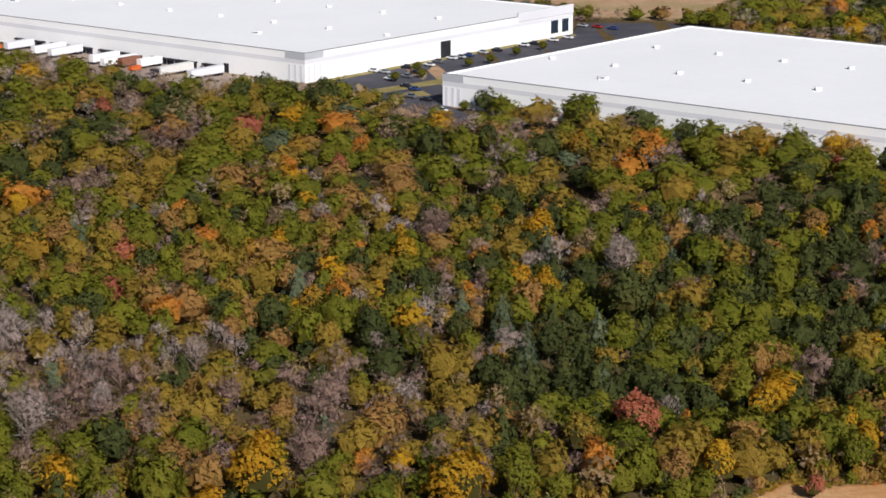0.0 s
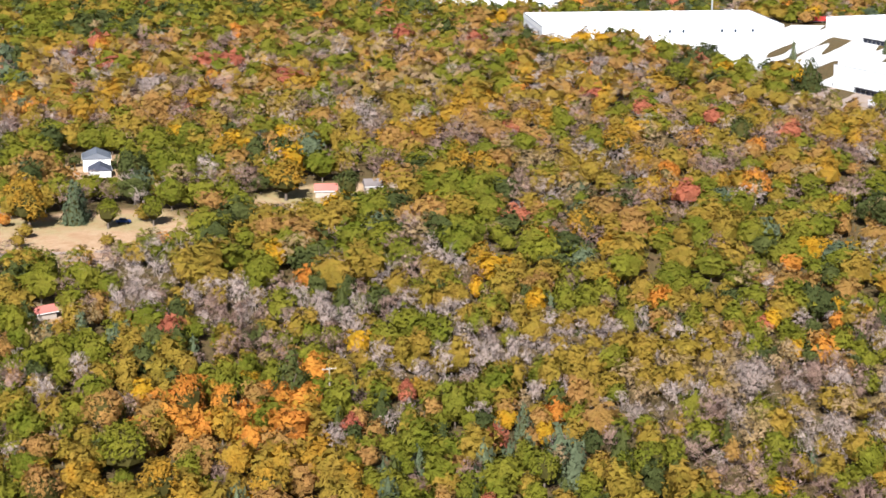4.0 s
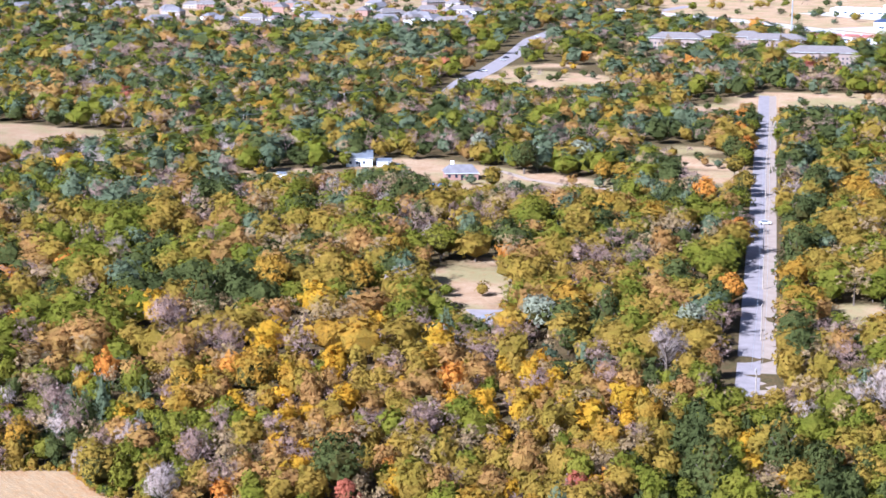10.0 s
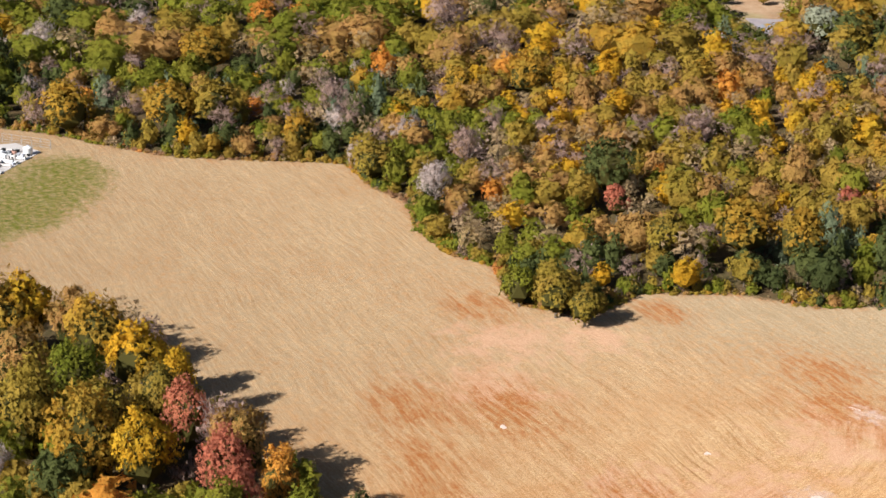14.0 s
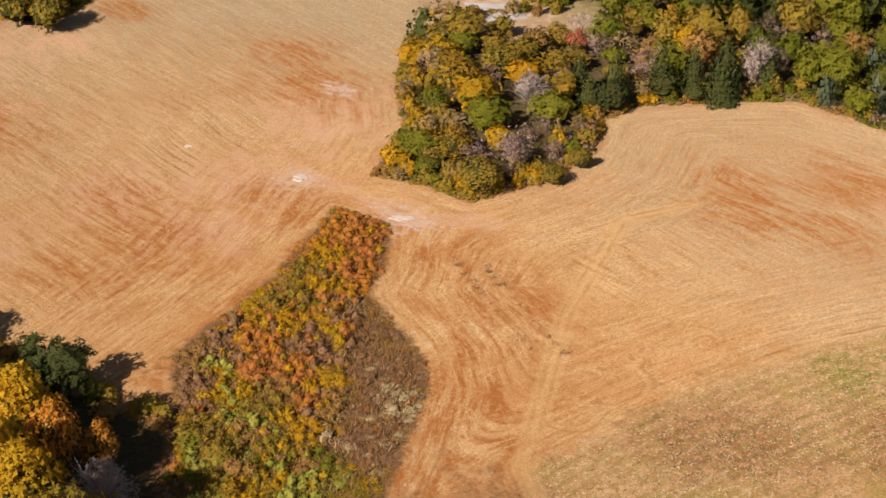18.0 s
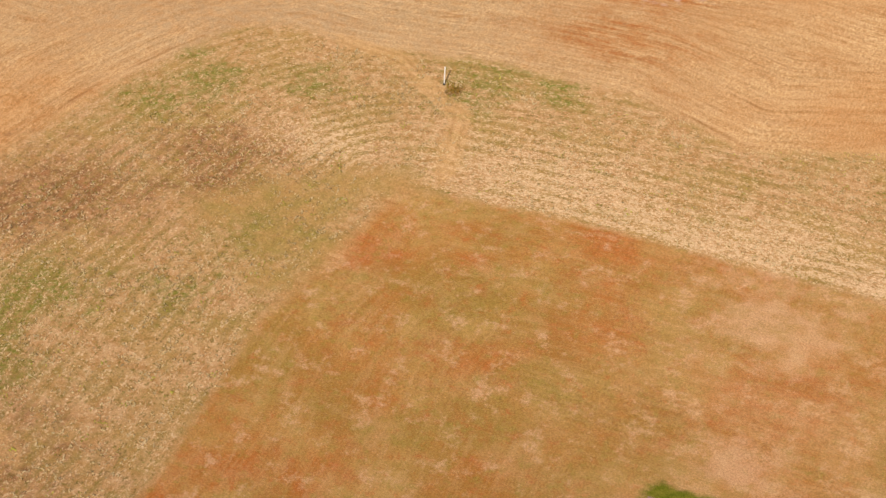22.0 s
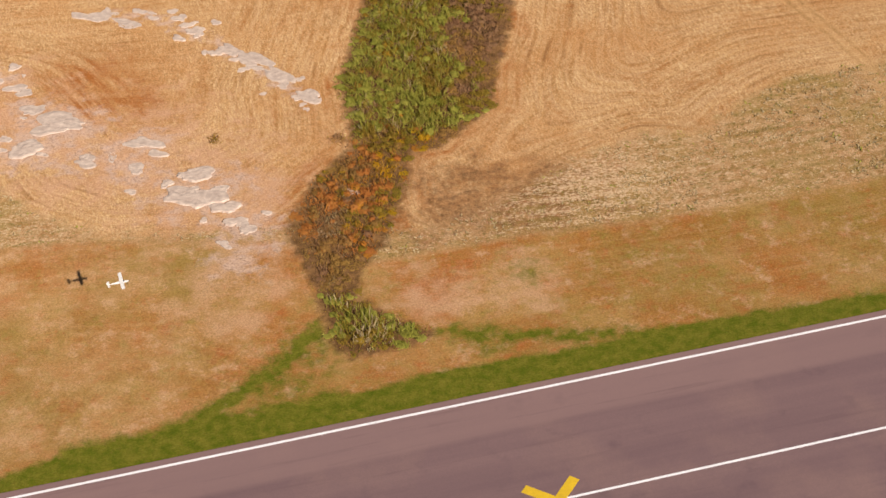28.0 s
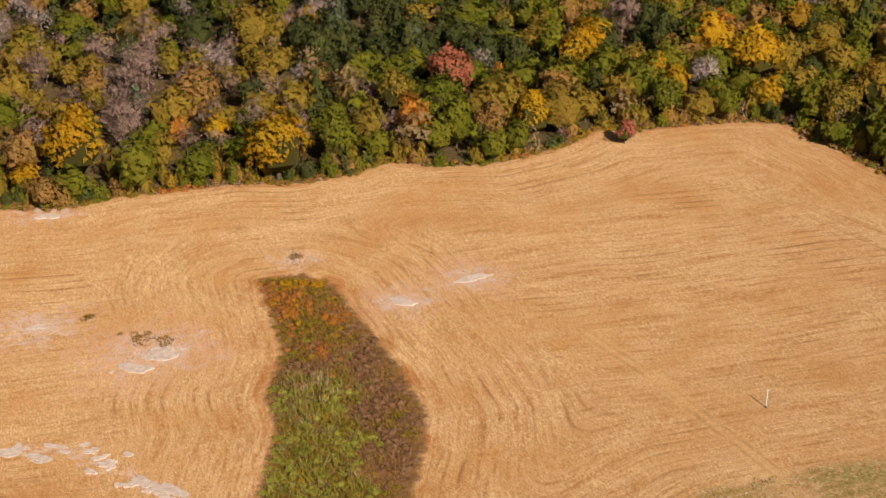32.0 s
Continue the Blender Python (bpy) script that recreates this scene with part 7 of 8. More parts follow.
for x, y, half, sort in ((27.8, 657.8, 7.4, "grey"), (17.8, 666.0, 7.4, "cab"), (9.5, 681.2, 4.8, "white"), (2.5, 684.0, 4.2, "rust"), (-1.0, 686.2, 7.4, "white"), (-6.0, 693.6, 6.0, "white"), (-20.0, 710.2, 7.0, "grey"), (-26.0, 716.4, 7.0, "white"),
                         (-37.0, 727.0, 6.0, "grey"), (-53.0, 741.2, 7.4, "white"), (-70.0, 752.8, 7.4, "white"), (-77.5, 761.0, 7.4, "grey"), (-92.0, 775.0, 7.4, "white"), (-99.0, 781.0, 7.4, "white"), (-112.0, 794.0, 7.4, "grey")):
    mat, label = {"grey": (PALE_BAND, "light grey box trailer backed to a dock"), "cab": (PLASTIC, "white trailer with a black tractor cab at a dock"), "white": (WHITE_WALL, "white box trailer backed to a dock"),
                  "rust": (RUST_STEEL, "rust-brown container trailer at a dock")}[sort]
    trailer(x, y, 218.5, mat, label, DARK if sort == "cab" else None, half)
for k, (x, y) in enumerate(((-196, 1098), (-203, 1108), (-246, 1113), (-255, 1120), (-288, 1140))):
    trailer(x, y, 40, RED_PAINT if k < 2 else WHITE_WALL, "bright red trailer parked behind the warehouses" if k < 2 else "white box trailer parked behind the warehouses")
r = np.random.default_rng(12)
for k in range(18):
    if k % 5 != 3:
        spot = np.array((106.0, 613.0)) + E1 * (5.2 * k) + r.normal(size=2) * 0.25
        car(spot[0], spot[1], 128 + r.uniform(-3, 3), (0, 2, 5, 1, 0, 3, 2, 4, 0, 1)[k % 10], lot)
for x, y, turn, long in ((4.2, 676.6, 40, 2.2), (-47.0, 733.0, 128, 4.6)):
    skip = thing("skip", "bright orange skip in the truck yard", "skip", pose(x, y, 0.05, 0, 0, turn), "orange skips")
    part("bin", boxes((-long, long, -1.2, 1.2, 0.15, 1.5), bevel=0.1), ORANGE_PAINT, skip)
    part("rail", boxes((-long - 0.1, long + 0.1, -1.28, 1.28, 1.4, 1.52)), ORANGE_PAINT, skip)


# ---- houses ----
def house(x, y, w, d, h, turn, wall_mat, roof_mat, label, pitch=0.45, chimney=False, hip=0.0, group="", windows=True, eave=0.45):
    """Walls, a pitched roof with eaves, windows and a door."""
    ob = thing("house" if group != "shed" else "shed", label, "house" if group != "shed" else "shed", pose(x, y, 0, 0, 0, turn), "" if group == "shed" else group)
    t = 0.2
    wall = part("wall", boxes((-w / 2, w / 2, -d / 2, -d / 2 + t, 0, h), (-w / 2, w / 2, d / 2 - t, d / 2, 0, h), (-w / 2, -w / 2 + t, -d / 2 + t, d / 2 - t, 0, h), (w / 2 - t, w / 2, -d / 2 + t, d / 2 - t, 0, h)), wall_mat, ob)
    top = h + pitch * d / 2
    bm = bmesh.new()
    a, b, c = w / 2 + eave, d / 2 + eave, max(w / 2 + eave - hip * d / 2, 0.4)
    low = [bm.verts.new(v) for v in ((-a, -b, h - 0.05), (a, -b, h - 0.05), (a, b, h - 0.05), (-a, b, h - 0.05))]
    ridge = [bm.verts.new(v) for v in ((-c, 0, top + 0.15), (c, 0, top + 0.15))]
    for f in ((low[0], low[1], ridge[1], ridge[0]), (low[2], low[3], ridge[0], ridge[1]), (low[1], low[2], ridge[1]), (low[3], low[0], ridge[0]), (low[3], low[2], low[1], low[0])):
        bm.faces.new(f)
    part("roof", bm, roof_mat, ob)
    part("fascia", boxes((-a, a, -b - 0.03, -b + 0.05, h - 0.22, h), (-a, a, b - 0.05, b + 0.03, h - 0.22, h)), PLASTIC, ob)
    if windows:
        for z in ([1.0] if h < 4.2 else [1.0, 3.9]):
            for sx in np.arange(-w / 2 + 1.6, w / 2 - 1.2, 2.9):
                for sy in (-1, 1):
                    q = part("window", boxes((sx - 0.5, sx + 0.5, sy * d / 2 - 0.04, sy * d / 2 + 0.04, z, z + 1.25)), GLASS, wall)
        part("door", boxes((-0.45, 0.45, -d / 2 - 0.05, -d / 2 + 0.02, 0, 2.05)), DARK, wall)
    if chimney:
        part("chimney", boxes((w * 0.28, w * 0.28 + 1.0, -0.5, 0.5, h, top + 1.1), bevel=0.05), wall_mat, ob)
    return ob


# the white house and its wing, in the yard
house(-341, 564, 11.5, 9, 4.4, -58, WHITE_WALL, METAL_ROOF, "white two-storey house with a grey roof in a yard", 0.42)
house(-333.5, 553.5, 8, 7, 2.4, -58, WHITE_WALL, DARK_ROOF, "white wing with a dark slate roof beside a house", 0.5)
# the red house with grey metal roofs
house(-275.5, 366, 9.6, 11, 2.5, 33, RED_PAINT, PALE_METAL, "low red house with a broad pale metal roof among trees", 0.42)
house(-280.5, 377, 7.5, 5.6, 3.9, -52, RED_PAINT, PALE_METAL, "red gabled house end with a pale metal roof", 0.85)
stack = thing("chimney_stack", "square pale brick chimney beside a red gable", "chimney", pose(-281.2, 372.2, 0, 0, 0, 33))
part("shaft", boxes((-0.9, 0.9, -0.7, 0.7, 0, 6.6), bevel=0.06), BEIGE_WALL, stack)
part("cap", boxes((-1.0, 1.0, -0.8, 0.8, 6.6, 6.85), bevel=0.04), CONCRETE, stack)
shed = thing("open_shed", "open white shed with a pale metal roof and a parked car", "shed", pose(-280.5, 388, 0, 0, 0, 30))
part("back_wall", boxes((-4.7, 4.7, 4.2, 4.4, 0, 3.0)), WHITE_WALL, shed)
part("side_wall", boxes((-4.7, -4.5, -4.2, 4.2, 0, 3.0)), WHITE_WALL, shed)
part("roof", boxes((-5.1, 5.1, -4.9, 4.9, 3.0, 3.2), bevel=0.05), PALE_METAL, shed)
for sx in (-4.5, -1.5, 1.5, 4.5):
    part("post", boxes((sx - 0.1, sx + 0.1, -4.5, -4.3, 0, 3.0)), PLASTIC, shed)
car(-279.3, 386.0, 32, 0, "in an open shed")
house(-269.5, 374.5, 8, 5, 2.3, 33, RED_PAINT, PALE_METAL, "low red lean-to with a pale metal roof", 0.3, group="shed")
house(-251, 388, 5.0, 4.0, 1.8, 60, BEIGE_WALL, CORAL, "small beige shed with a red roof among trees", 0.6, windows=False, group="shed")
# a yard deep in the woods
house(-249, 548, 6.5, 5, 2.2, 25, BEIGE_WALL, CORAL, "small shed with an orange-red roof in a wooded yard", 0.7, windows=False, group="shed")
house(-236, 560, 9, 7, 2.6, 30, BEIGE_WALL, BROWN_ROOF, "low beige house with a brown roof in a wooded yard", 0.5)
# the barn, the brick house and their sheds
house(-709, 430, 11, 9, 3.7, 62, WHITE_WALL, METAL_ROOF, "white barn with a grey metal roof", 0.60)
house(-703.5, 439, 6, 6, 2.2, 62, WHITE_WALL, METAL_ROOF, "low white porch with a grey metal roof", 0.25, group="shed", windows=False)
house(-655, 446, 13.5, 10, 2.9, 62, BRICK_WALL, GREY_ROOF, "pink brick house with a grey hipped roof", 0.55, False, 0.5)
stack = thing("chimney_stack", "white painted chimney on a brick house", "chimney", pose(-657.5, 443.5, 0, 0, 0, 62))
part("shaft", boxes((-0.7, 0.7, -0.7, 0.7, 3.6, 7.2), bevel=0.05), WHITE_WALL, stack)
house(-690, 383, 5, 3.6, 2.4, 42, WHITE_WALL, METAL_ROOF, "small white garden shed in a field", 0.3, group="shed", windows=False)
house(-684, 389, 4.5, 3.4, 2.2, 42, WHITE_WALL, METAL_ROOF, "small white garden shed in a field", 0.3, group="shed", windows=False)
house(-621, 410.5, 5.5, 5, 4.2, 62, PALE_BLUE, PALE_BLUE, "shed clad in pale blue sheets", 0.35, group="shed", windows=False)
house(-619.5, 415.5, 5, 4, 2.0, 62, WHITE_WALL, WHITE_ROOF, "white carport beside a blue shed", 0.1, group="shed", windows=False)
house(-482, 592, 12, 8, 3.0, 30, BEIGE_WALL, BROWN_ROOF, "beige house half hidden in trees", 0.45)
house(-446, 581, 8, 6, 2.8, 30, WHITE_WALL, METAL_ROOF, "white outbuilding half hidden in trees", 0.4)
house(-414, 547, 7, 5, 3.4, 30, WHITE_WALL, METAL_ROOF, "white outbuilding half hidden in trees", 0.4)
house(-300, 560, 5, 4, 2.4, 20, WHITE_WALL, METAL_ROOF, "white garden hut behind trees", 0.4, group="shed", windows=False)
house(-598, 752, 9, 7, 3.2, 40, WHITE_WALL, GREY_ROOF, "white farmhouse at a meadow's end", 0.5)
pad = thing("concrete_pad", "small blue-grey concrete pad among trees", "pad", pose(-435, 309, 0, 0, 0, 30))
part("slab", boxes((-4.5, 4.5, -3.0, 3.0, -0.2, 0.15), bevel=0.04), SLATE_ASPHALT, pad)
for k, (x, y) in enumerate(HOMES):
    wall_mat, word = ((BEIGE_WALL, "beige"), (BRICK_WALL, "pink brick"), (TAN_BRICK, "tan brick"), (WHITE_WALL, "white"), (BRICK_WALL, "pink brick"))[k % 5]
    roof_mat, tile = ((BROWN_ROOF, "brown"), (GREY_ROOF, "grey"))[(k // 2) % 2]
    house(x, y, 15 + 3 * (k % 3), 11, 5.2 if k % 2 else 3.4, 35 + 25 * (k % 5), wall_mat, roof_mat, f"{word} suburban house with a {tile} roof", 0.6, False, 0.7, "suburban houses")
for x, y, w in APARTMENTS:
    house(x, y, w, 17, 8.4, 42 + (5 if w > 45 else 0), TAN_BRICK, BROWN_ROOF, "tan brick apartment block with a brown hipped roof", 0.45, False, 1.0, "apartment blocks", eave=1.0)


def shop(x, y, w, d, h, turn, colour):
    words = {"red": "white commercial hall with a coral-red roof", "blue": "long cream hall with a navy roof edge", "white": "white flat-roofed commercial hall", "teal": "small shop with a teal roof",
             "maroon": "broad white hall with a maroon roof"}
    roof_mat = {"red": CORAL, "blue": NAVY, "white": WHITE_ROOF, "teal": TEAL, "maroon": MAROON}[colour]
    ob = thing("hall", words[colour], "hall", pose(x, y, 0, 0, 0, turn))
    wall = part("wall", boxes((-w / 2, w / 2, -d / 2, d / 2, 0, h)), WHITE_WALL, ob)
    part("roof", boxes((-w / 2 - 0.3, w / 2 + 0.3, -d / 2 - 0.3, d / 2 + 0.3, h, h + (1.0 if colour == "blue" else 0.6)), bevel=0.2), roof_mat, ob)
    for s in np.arange(-w / 2 + 4, w / 2 - 4, 8):
        part("window", boxes((s, s + 4.5, -d / 2 - 0.05, -d / 2 + 0.05, 1.0, 2.6)), GLASS, wall)
    for s in np.arange(-w / 3, w / 3, 14):
        part("roof_unit", boxes((s, s + 2, -1, 1, h + 0.5, h + 1.7), bevel=0.1), GREY_BAND, ob)
    return ob


for x, y, w, d, h, c in SHOPS:
    shop(x, y, w, d, 0.66 * h, 35 if x < -1000 else 25, c)


# ---- poles ----
def utility_pole(x, y, h=10.0, turn=45.0, arms=1, label="weathered wooden utility pole with a crossarm"):
    ob = thing("utility_pole", label, "pole", pose(x, y, 0, 0, 0, turn), "utility poles")
    bm = bmesh.new()
    rod(bm, (0, 0, -0.3), (0, 0, h), 0.19, 0.13, 8)
    part("pole", bm, WOOD_POLE, ob)
    for k in range(arms):
        z = h - 0.45 - 1.1 * k
        part("crossarm", boxes((-1.5, 1.5, 0.10, 0.24, z - 0.08, z + 0.08)), WOOD_POLE, ob)
        for s in (-1.35, -0.5, 0.5, 1.35):
            b = bmesh.new()
            rod(b, (s, 0.17, z + 0.08), (s, 0.17, z + 0.30), 0.06, 0.04, 6)
            part("insulator", b, PLASTIC, ob)
    return ob


for x, y, h in ((-323, 303, 10), (-374.5, 352.5, 10), (-424, 399, 10), (-468, 440, 10), (-509, 479, 10), (-552, 519, 10), (-598, 562, 10), (-645, 607, 10), (-690, 650, 10)):
    utility_pole(x, y, h, 42 + 90)
utility_pole(-157, 346, 9, 40)
utility_pole(-652, 483, 11, 30)
for x, y in ((-767, 345), (-814, 430), (-931, 606), (-872, 520), (-735, 298), (-714, 249), (-786, 387), (-841, 473)):
    utility_pole(x, y, 11, 62 + 90)
for x, y, h in ((-848, 1200, 42), (-1163, 1115, 34), (-1020, 1190, 34), (-250, 1075, 28)):
    mast = thing("mast", "tall grey steel mast above the trees", "mast", pose(x, y, 0))
    bm = bmesh.new()
    rod(bm, (0, 0, -0.3), (0, 0, h), 0.65, 0.4, 8)
    part("pole", bm, STEEL, mast)
    part("antenna_ring", boxes((-1.6, 1.6, -0.4, 0.4, h - 3, h - 0.6), (-0.4, 0.4, -1.6, 1.6, h - 3, h - 0.6), bevel=0.1), STEEL, mast)


def wires(spots, z, sag, thick):
    """Wires that hang from pole to pole."""
    for (ax, ay), (bx, by) in zip(spots[:-1], spots[1:]):
        ob = thing("overhead_wire", "thin sagging overhead wires between utility poles", "wire", None, "overhead wires")
        across = np.array((by - ay, ax - bx)) / math.hypot(bx - ax, by - ay)
        for s in (-1.2, 1.2):
            pts = [Vector((ax + (bx - ax) * u + across[0] * s, ay + (by - ay) * u + across[1] * s, z - sag * 4 * u * (1 - u))) for u in np.linspace(0, 1, 7)]
            bm = bmesh.new()
            rings = [[bm.verts.new(p + Vector((across[0] * c, across[1] * c, d)) * thick) for c, d in ((1, 0), (0, 1), (-1, 0), (0, -1))] for p in pts]
            for low, top in zip(rings, rings[1:]):
                for i in range(4):
                    bm.faces.new((low[i], low[(i + 1) % 4], top[(i + 1) % 4], top[i]))
            part("strand", bm, STEEL, ob)


wires(sorted([(-767, 345), (-814, 430), (-931, 606), (-872, 520), (-735, 298), (-714, 249), (-786, 387), (-841, 473)], key=lambda v: v[1]), 10.8, 1.1, 0.045)
wires([(-323, 303), (-374.5, 352.5), (-424, 399), (-468, 440), (-509, 479), (-552, 519), (-598, 562), (-645, 607), (-690, 650)], 9.8, 0.9, 0.03)


def marker_post(x, y, label):
    ob = thing("marker_post", label, "post", pose(x, y, 0, 0, 3, 10), "white marker posts")
    bm = bmesh.new()
    rod(bm, (0, 0, -0.1), (0, 0, 2.35), 0.065, 0.065, 10)
    part("tube", bm, PLASTIC, ob)
    bm = bmesh.new()
    rod(bm, (0, 0, 2.35), (0, 0, 2.42), 0.08, 0.05, 10)
    part("cap", bm, PLASTIC, ob)
    bm = bmesh.new()
    rod(bm, (0, 0, -0.05), (0, 0, 0.18), 0.16, 0.10, 8)
    part("footing", bm, RUBBER, ob, "dark footing")
    return ob


marker_post(91.2, 188.2, "white plastic post on the mown field")
marker_post(-81.3, 182.9, "white plastic post in the rough grass")


# ---- rock outcrops ----
def rock(x, y, a, b, turn, h, seed, label="flat grey limestone outcrop in the mown grass"):
    """A low, flat slab with a ragged outline and a pitted top."""
    r = np.random.default_rng(seed)
    bm = bmesh.new()
    k, a, b, h = 26, a * 1.15, b * 1.30, 0.06 + 0.25 * h * min(a, 1.0)
    wave = [r.uniform(0, 6.3) for _ in range(4)]
    rough = np.repeat(r.uniform(-0.16, 0.16, 13), 2) + r.uniform(-0.06, 0.06, k)
    rings = []
    for f, z in ((1.04, -0.10), (0.98, h * 0.7), (0.84, h), (0.58, h * 0.85), (0.30, h * 1.05)):
        rings.append([])
        for i in range(k):
            t = 2 * math.pi * i / k
            w = f * (1 + 0.24 * math.sin(2 * t + wave[0]) + 0.16 * math.sin(3 * t + wave[1]) + 0.05 * math.sin(5 * t + wave[2]) + rough[i])
            rings[-1].append(bm.verts.new((a * w * math.cos(t), b * w * math.sin(t), z + r.uniform(-0.22, 0.16) * h * (z > 0))))
    for low, top in zip(rings, rings[1:]):
        for i in range(k):
            bm.faces.new((low[i], low[(i + 1) % k], top[(i + 1) % k], top[i]))
    bm.faces.new(rings[-1])
    ob = tagged(new("rock", from_bm("rock", bm, LIMESTONE)), label, "rock", "rock outcrops")
    ob.matrix_world = pose(x, y, 0, 0, 0, turn)
    return ob


for k, (x, y, a, b, t, h) in enumerate(((-18, 196, 1.6, 1.0, 20, 0.2), (-15.5, 194, 1.8, 1.1, 150, 0.25), (-11, 193.6, 1.0, 0.5, 160, 0.15), (-8.6, 191.4, 1.1, 0.6, 165, 0.2), (-8, 179, 1.6, 1.0, 10, 0.25),
                                        (-4.5, 183, 2.8, 1.4, 170, 0.3), (-7, 186.5, 1.2, 0.8, 20, 0.15), (-1.8, 175, 1.2, 0.8, 140, 0.2), (4.6, 177, 1.6, 0.9, 170, 0.25), (3.2, 172.5, 0.9, 0.6, 30, 0.15),
                                        (9.4, 170, 1.6, 0.9, 160, 0.2), (8.6, 166, 2.4, 1.5, 150, 0.3), (11.6, 163.4, 1.2, 0.8, 0, 0.2), (13.3, 159.3, 0.9, 0.6, 60, 0.12))):
    rock(x, y, a, b, t, h, k)
for k, (x, y, a, b, t, h) in enumerate(((16, 194, 1.3, 0.6, 130, 0.2), (18.7, 191, 2.0, 0.8, 130, 0.25), (20.8, 187, 2.2, 0.7, 120, 0.25), (23.4, 182, 1.6, 0.8, 130, 0.25), (1, 205, 1.8, 0.8, 150, 0.25),
                                        (5, 202.4, 1.6, 0.7, 150, 0.2), (12.7, 199, 0.9, 0.6, 150, 0.2), (22.5, 224, 2.4, 1.3, 20, 0.35), (19, 221, 1.8, 1.0, 160, 0.25), (12.5, 272, 1.4, 0.8, 0, 0.2),
                                        (7.4, 236, 1.6, 0.6, 10, 0.2), (67.3, 233, 2.2, 0.7, 0, 0.2), (56, 229, 1.8, 0.8, 150, 0.2), (45, 246, 0.8, 0.5, 0, 0.15), (25, 163, 0.9, 0.6, 0, 0.2))):
    rock(x, y, a, b, t, h, 40 + k)
for k, (x, y, a, b, t, h) in enumerate(((-193.4, 149.3, 1.0, 0.7, 30, 0.25), (-175, 152, 1.3, 0.6, 60, 0.15), (-216, 172, 0.8, 0.6, 0, 0.15), (-232, 121, 0.5, 0.4, 0, 0.15), (-212, 143.5, 0.5, 0.3, 0, 0.1))):
    rock(x, y, a, b, t, h, 80 + k, "small pale stone on the mown field")


# fragments round the larger slabs
r = np.random.default_rng(31)
for k in range(72):
    if k < 34:
        q = np.array(ROCK_LINE[k % 7]) + r.normal(size=2) * (1.6, 1.0)
    else:
        q = np.array(((-17, 195.5), (-5, 182.5), (-7.5, 179), (4.5, 176.5), (9, 167), (12.5, 160.5), (22, 223.5), (-9, 190))[k % 8]) + r.normal(size=2) * (2.4, 1.7)
    size = r.uniform(0.18, 0.55)
    rock(q[0], q[1], size * r.uniform(1.0, 2.0), size, r.uniform(100, 190), 0.15, 200 + k, "small broken limestone piece in the mown grass")


# ---- the storage yard beside the lawn ----
yard_spot = np.array(YARD).mean(0)
plain("storage_pad", prism(YARD, -0.2, 0.06), CONCRETE, "pale concrete storage pad with rubble", "pad")
r = np.random.default_rng(4)
edge_a, edge_b = np.array(YARD[3]), np.array(YARD[5])
inward = np.array((edge_a[1] - edge_b[1], edge_b[0] - edge_a[0]))
inward = inward / np.hypot(*inward)
inward = inward if inward @ (yard_spot - edge_a) > 0 else -inward
heading = math.degrees(math.atan2(*(edge_b - edge_a)[::-1]))
for k in range(88):
    p = edge_a + (edge_b - edge_a) * r.uniform(0.02, 1.0) + inward * r.uniform(0.8, 7.5)
    m = [CONCRETE, GREY_BAND, STEEL, PLASTIC, PLASTIC, RUBBER][int(r.integers(0, 6))] if k % 16 else BRICK_WALL
    words = {"pale_concrete": "pale concrete", "light_grey_wall_band": "light grey", "black_rubber": "black", "galvanised_steel": "steel", "white_plastic": "white plastic", "pink_brick": "rusty red"}[m.name]
    if k % 2:
        w, d, h = r.uniform(0.5, 1.3), r.uniform(0.4, 0.9), r.uniform(0.35, 1.2)
        ob = thing("stored_crate", words + " crate on the storage pad", "crate", pose(p[0], p[1], 0.06, 0, 0, heading + r.uniform(-12, 12)), "stored goods")
        part("crate_body", boxes((-w / 2, w / 2, -d / 2, d / 2, 0, h), bevel=0.06), m, ob)
        part("lid", boxes((-w / 2 - 0.03, w / 2 + 0.03, -d / 2 - 0.03, d / 2 + 0.03, h, h + 0.06)), m, ob)
    else:
        ob = thing("stored_pipe", words + " pipe section lying on the storage pad", "pipe", pose(p[0], p[1], 0.06, 0, 0, heading + 90 + r.uniform(-8, 8)), "stored pipes")
        size, half = r.uniform(0.22, 0.42), r.uniform(0.8, 1.7)
        bm = bmesh.new()
        rod(bm, (-half, 0, size), (half, 0, size), size, size, 12)
        part("tube", bm, m, ob)
        bm = bmesh.new()
        rod(bm, (half - 0.18, 0, size), (half + 0.01, 0, size), size * 1.12, size * 1.12, 12)
        part("collar", bm, m, ob)
tank = thing("water_tank", "round white plastic tank at the corner of a storage pad", "tank", pose(edge_a[0] + 0.8, edge_a[1] - 3.0, 0.06))
bm = bmesh.new()
rod(bm, (0, 0, 0), (0, 0, 1.5), 1.0, 1.0, 20)
rod(bm, (0, 0, 1.5), (0, 0, 1.85), 1.0, 0.35, 20)
part("shell", bm, PLASTIC, tank)
bm = bmesh.new()
rod(bm, (0, 0, 1.83), (0, 0, 1.98), 0.28, 0.28, 12)
part("lid", bm, GREY_BAND, tank, "grey lid")
fence = thing("chain_fence", "thin galvanised chain-link fence round a storage pad", "fence")
a, b = np.array(YARD[0]) + (-8, 3), np.array(YARD[3]) + (-1.5, 2.5)
for k in range(13):
    p = a + (b - a) * k / 12
    bm = bmesh.new()
    rod(bm, (p[0], p[1], -0.1), (p[0], p[1], 2.0), 0.05, 0.05, 6)
    part("fence_post", bm, STEEL, fence)
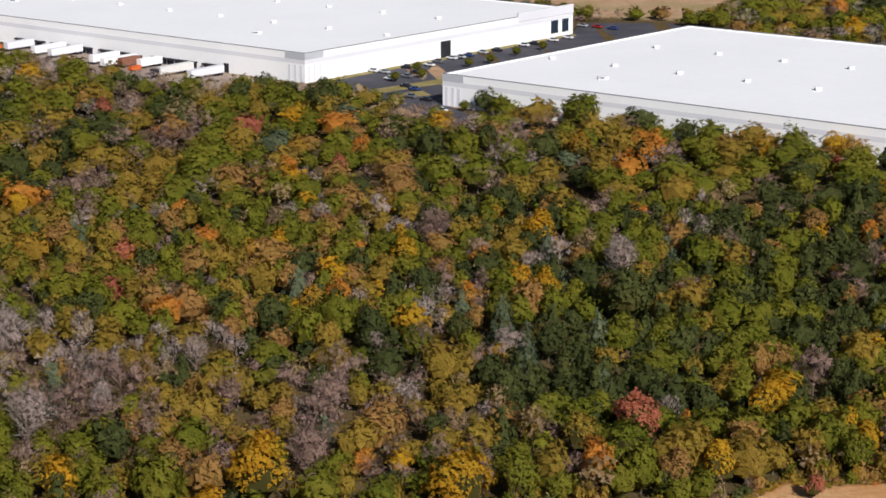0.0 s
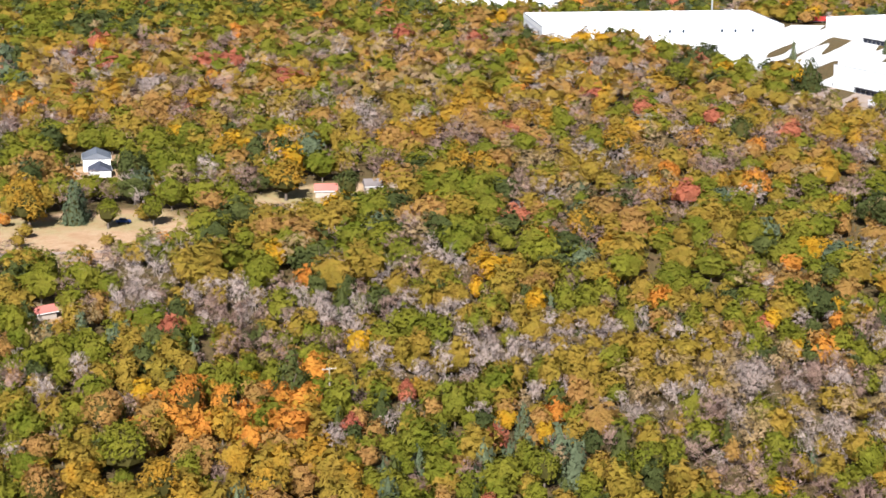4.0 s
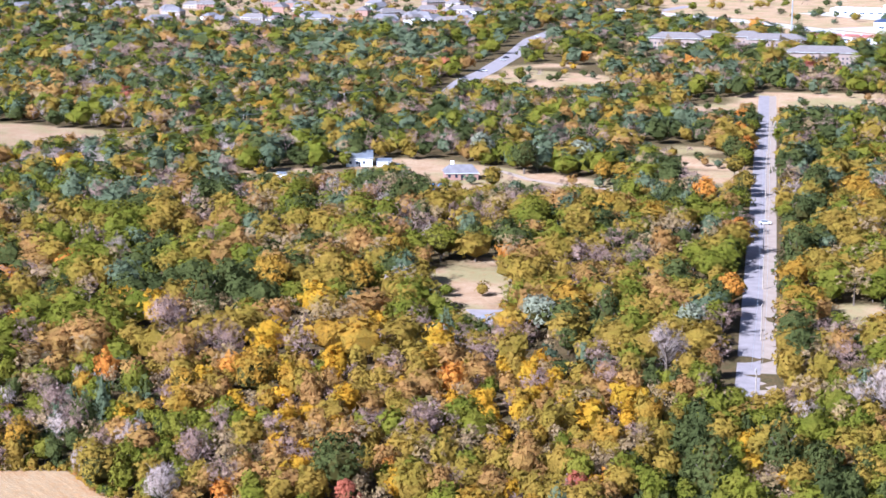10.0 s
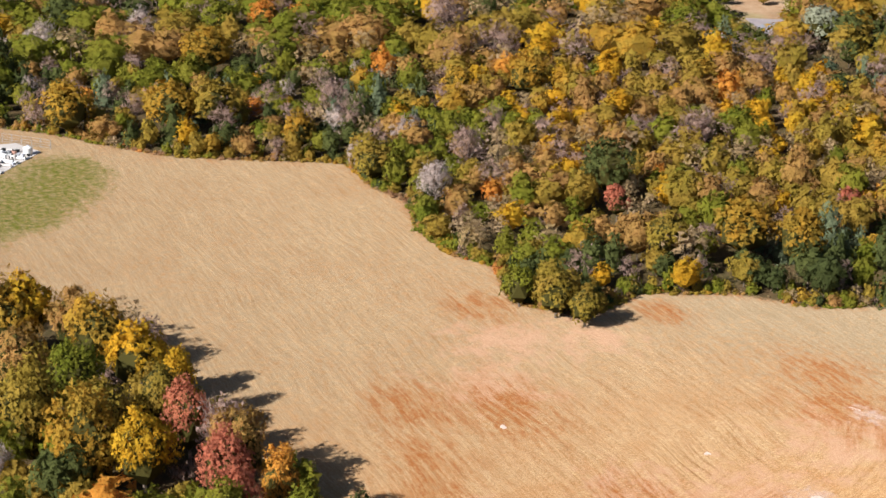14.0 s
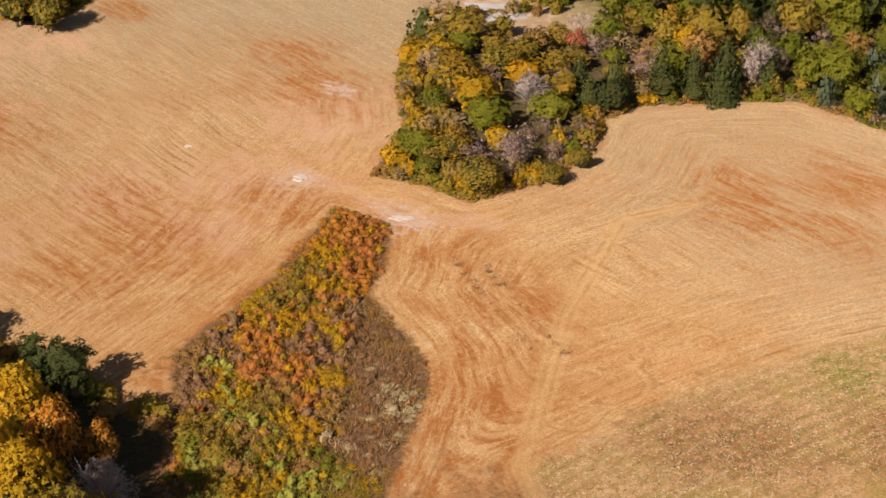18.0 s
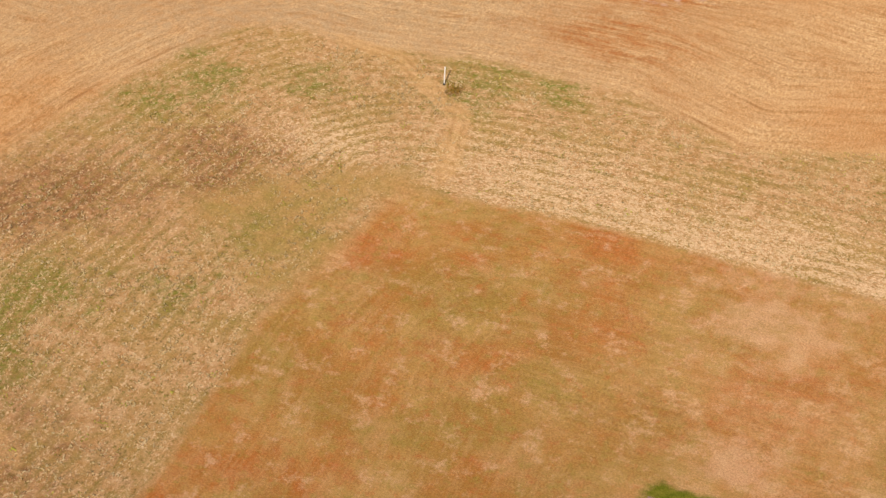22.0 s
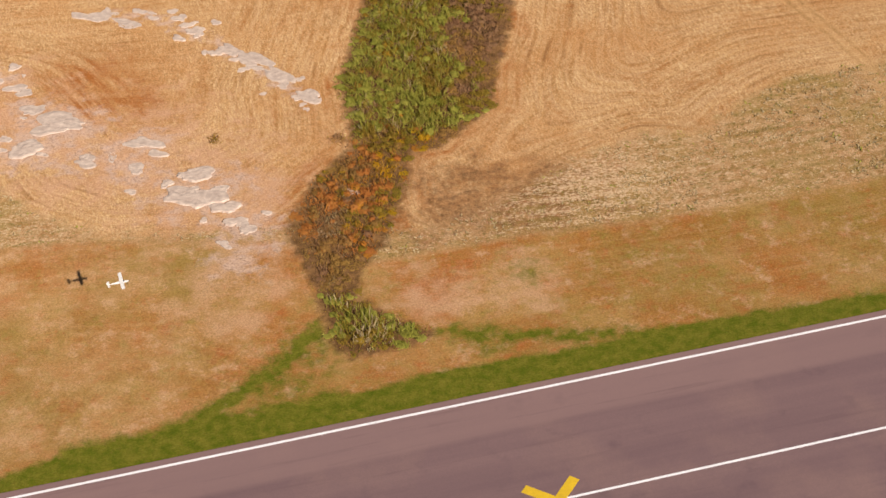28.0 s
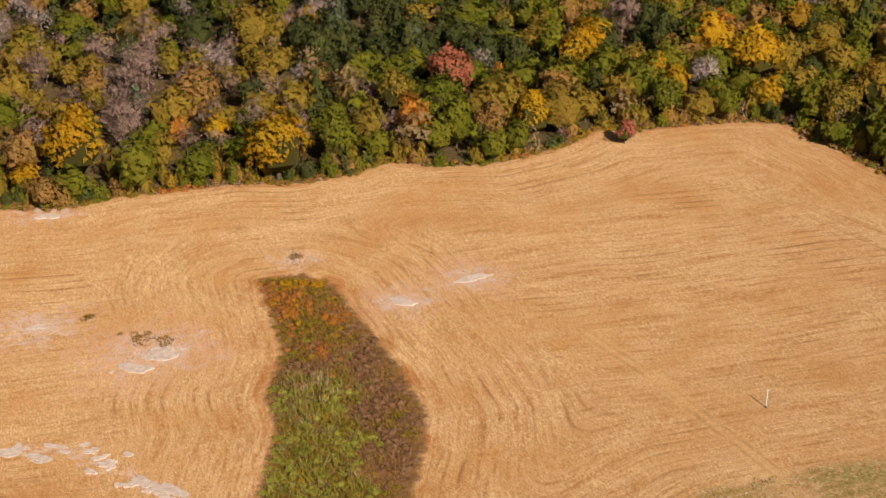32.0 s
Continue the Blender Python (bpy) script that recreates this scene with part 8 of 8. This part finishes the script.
for z in (0.15, 0.7, 1.3, 1.95):
    bm = bmesh.new()
    rod(bm, (a[0], a[1], z), (b[0], b[1], z), 0.025, 0.025, 5)
    part("rail", bm, STEEL, fence)


# ---- the model aeroplane in the air ----
def aeroplane(m):
    ob = thing("model_aeroplane", "white high-wing model aeroplane in flight over the field", "aeroplane", m)
    bm = bmesh.new()
    prev = None
    for x, w, h, z in ((-1.0, 0.02, 0.03, 0.03), (-0.55, 0.05, 0.07, 0.02), (-0.1, 0.10, 0.13, 0.0), (0.35, 0.11, 0.15, 0.0), (0.60, 0.10, 0.10, -0.03), (0.86, 0.06, 0.07, -0.03)):
        ringv = [bm.verts.new((x, w * math.cos(t), z + h * math.sin(t))) for t in np.arange(10) * 2 * math.pi / 10]
        if prev:
            for i in range(10):
                bm.faces.new((prev[i], prev[(i + 1) % 10], ringv[(i + 1) % 10], ringv[i]))
        else:
            bm.faces.new(ringv[::-1])
        prev = ringv
    bm.faces.new(prev)
    body = part("fuselage", bm, PLASTIC, ob)
    part("windscreen", boxes((0.36, 0.50, -0.085, 0.085, 0.06, 0.14), bevel=0.02), GLASS, body)

    def blade(name, x0, x1, half, tip, z, upright=False):
        bm = bmesh.new()
        loop = [(x0, -half), (x1, -half), (x1, half), (x0, half)] if not tip else [(x0 + tip, -half), (x1 - 0.02, -half), (x1, 0), (x1 - 0.02, half), (x0 + tip, half), (x0, 0)]
        prism(loop, z - 0.018, z + 0.018, bm)
        bmesh.ops.bevel(bm, geom=list(bm.edges), offset=0.008, segments=1, affect="EDGES")
        return part(name, bm, PLASTIC, ob)

    blade("wing", 0.08, 0.42, 1.06, 0.03, 0.165)
    blade("tailplane", -1.02, -0.80, 0.37, 0.04, 0.05)
    bm = bmesh.new()
    prism([(-1.06, 0.03), (-0.78, 0.05), (-0.92, 0.34), (-1.06, 0.34)], -0.012, 0.012, bm)
    bm.transform(Matrix.Rotation(radians(90), 4, "X"))
    part("fin", bm, PLASTIC, ob)
    bm = bmesh.new()
    rod(bm, (0.86, 0, -0.03), (0.96, 0, -0.03), 0.05, 0.01, 10)
    part("spinner", bm, DARK, ob)
    part("propeller", boxes((0.90, 0.915, -0.02, 0.02, -0.24, 0.18)), DARK, ob)
    for s in (-1, 1):
        bm = bmesh.new()
        rod(bm, (0.25, 0.10 * s, -0.10), (0.25, 0.55 * s, 0.15), 0.012, 0.012, 6)
        part("strut", bm, PLASTIC, ob)
        bm = bmesh.new()
        rod(bm, (0.35, 0.08 * s, -0.10), (0.37, 0.24 * s, -0.26), 0.012, 0.012, 6)
        leg = part("gear_leg", bm, STEEL, ob)
        bm = bmesh.new()
        rod(bm, (0.37, 0.23 * s, -0.28), (0.37, 0.28 * s, -0.28), 0.065, 0.065, 12)
        part("wheel", bm, RUBBER, leg)
    bm = bmesh.new()
    rod(bm, (0.68, 0, -0.10), (0.70, 0, -0.27), 0.012, 0.012, 6)
    leg = part("nose_leg", bm, STEEL, ob)
    bm = bmesh.new()
    rod(bm, (0.70, -0.025, -0.29), (0.70, 0.025, -0.29), 0.06, 0.06, 12)
    part("wheel", bm, RUBBER, leg)
    return ob


aeroplane(pose(-0.28, 137.03, 12.85, 6, -3, 4))
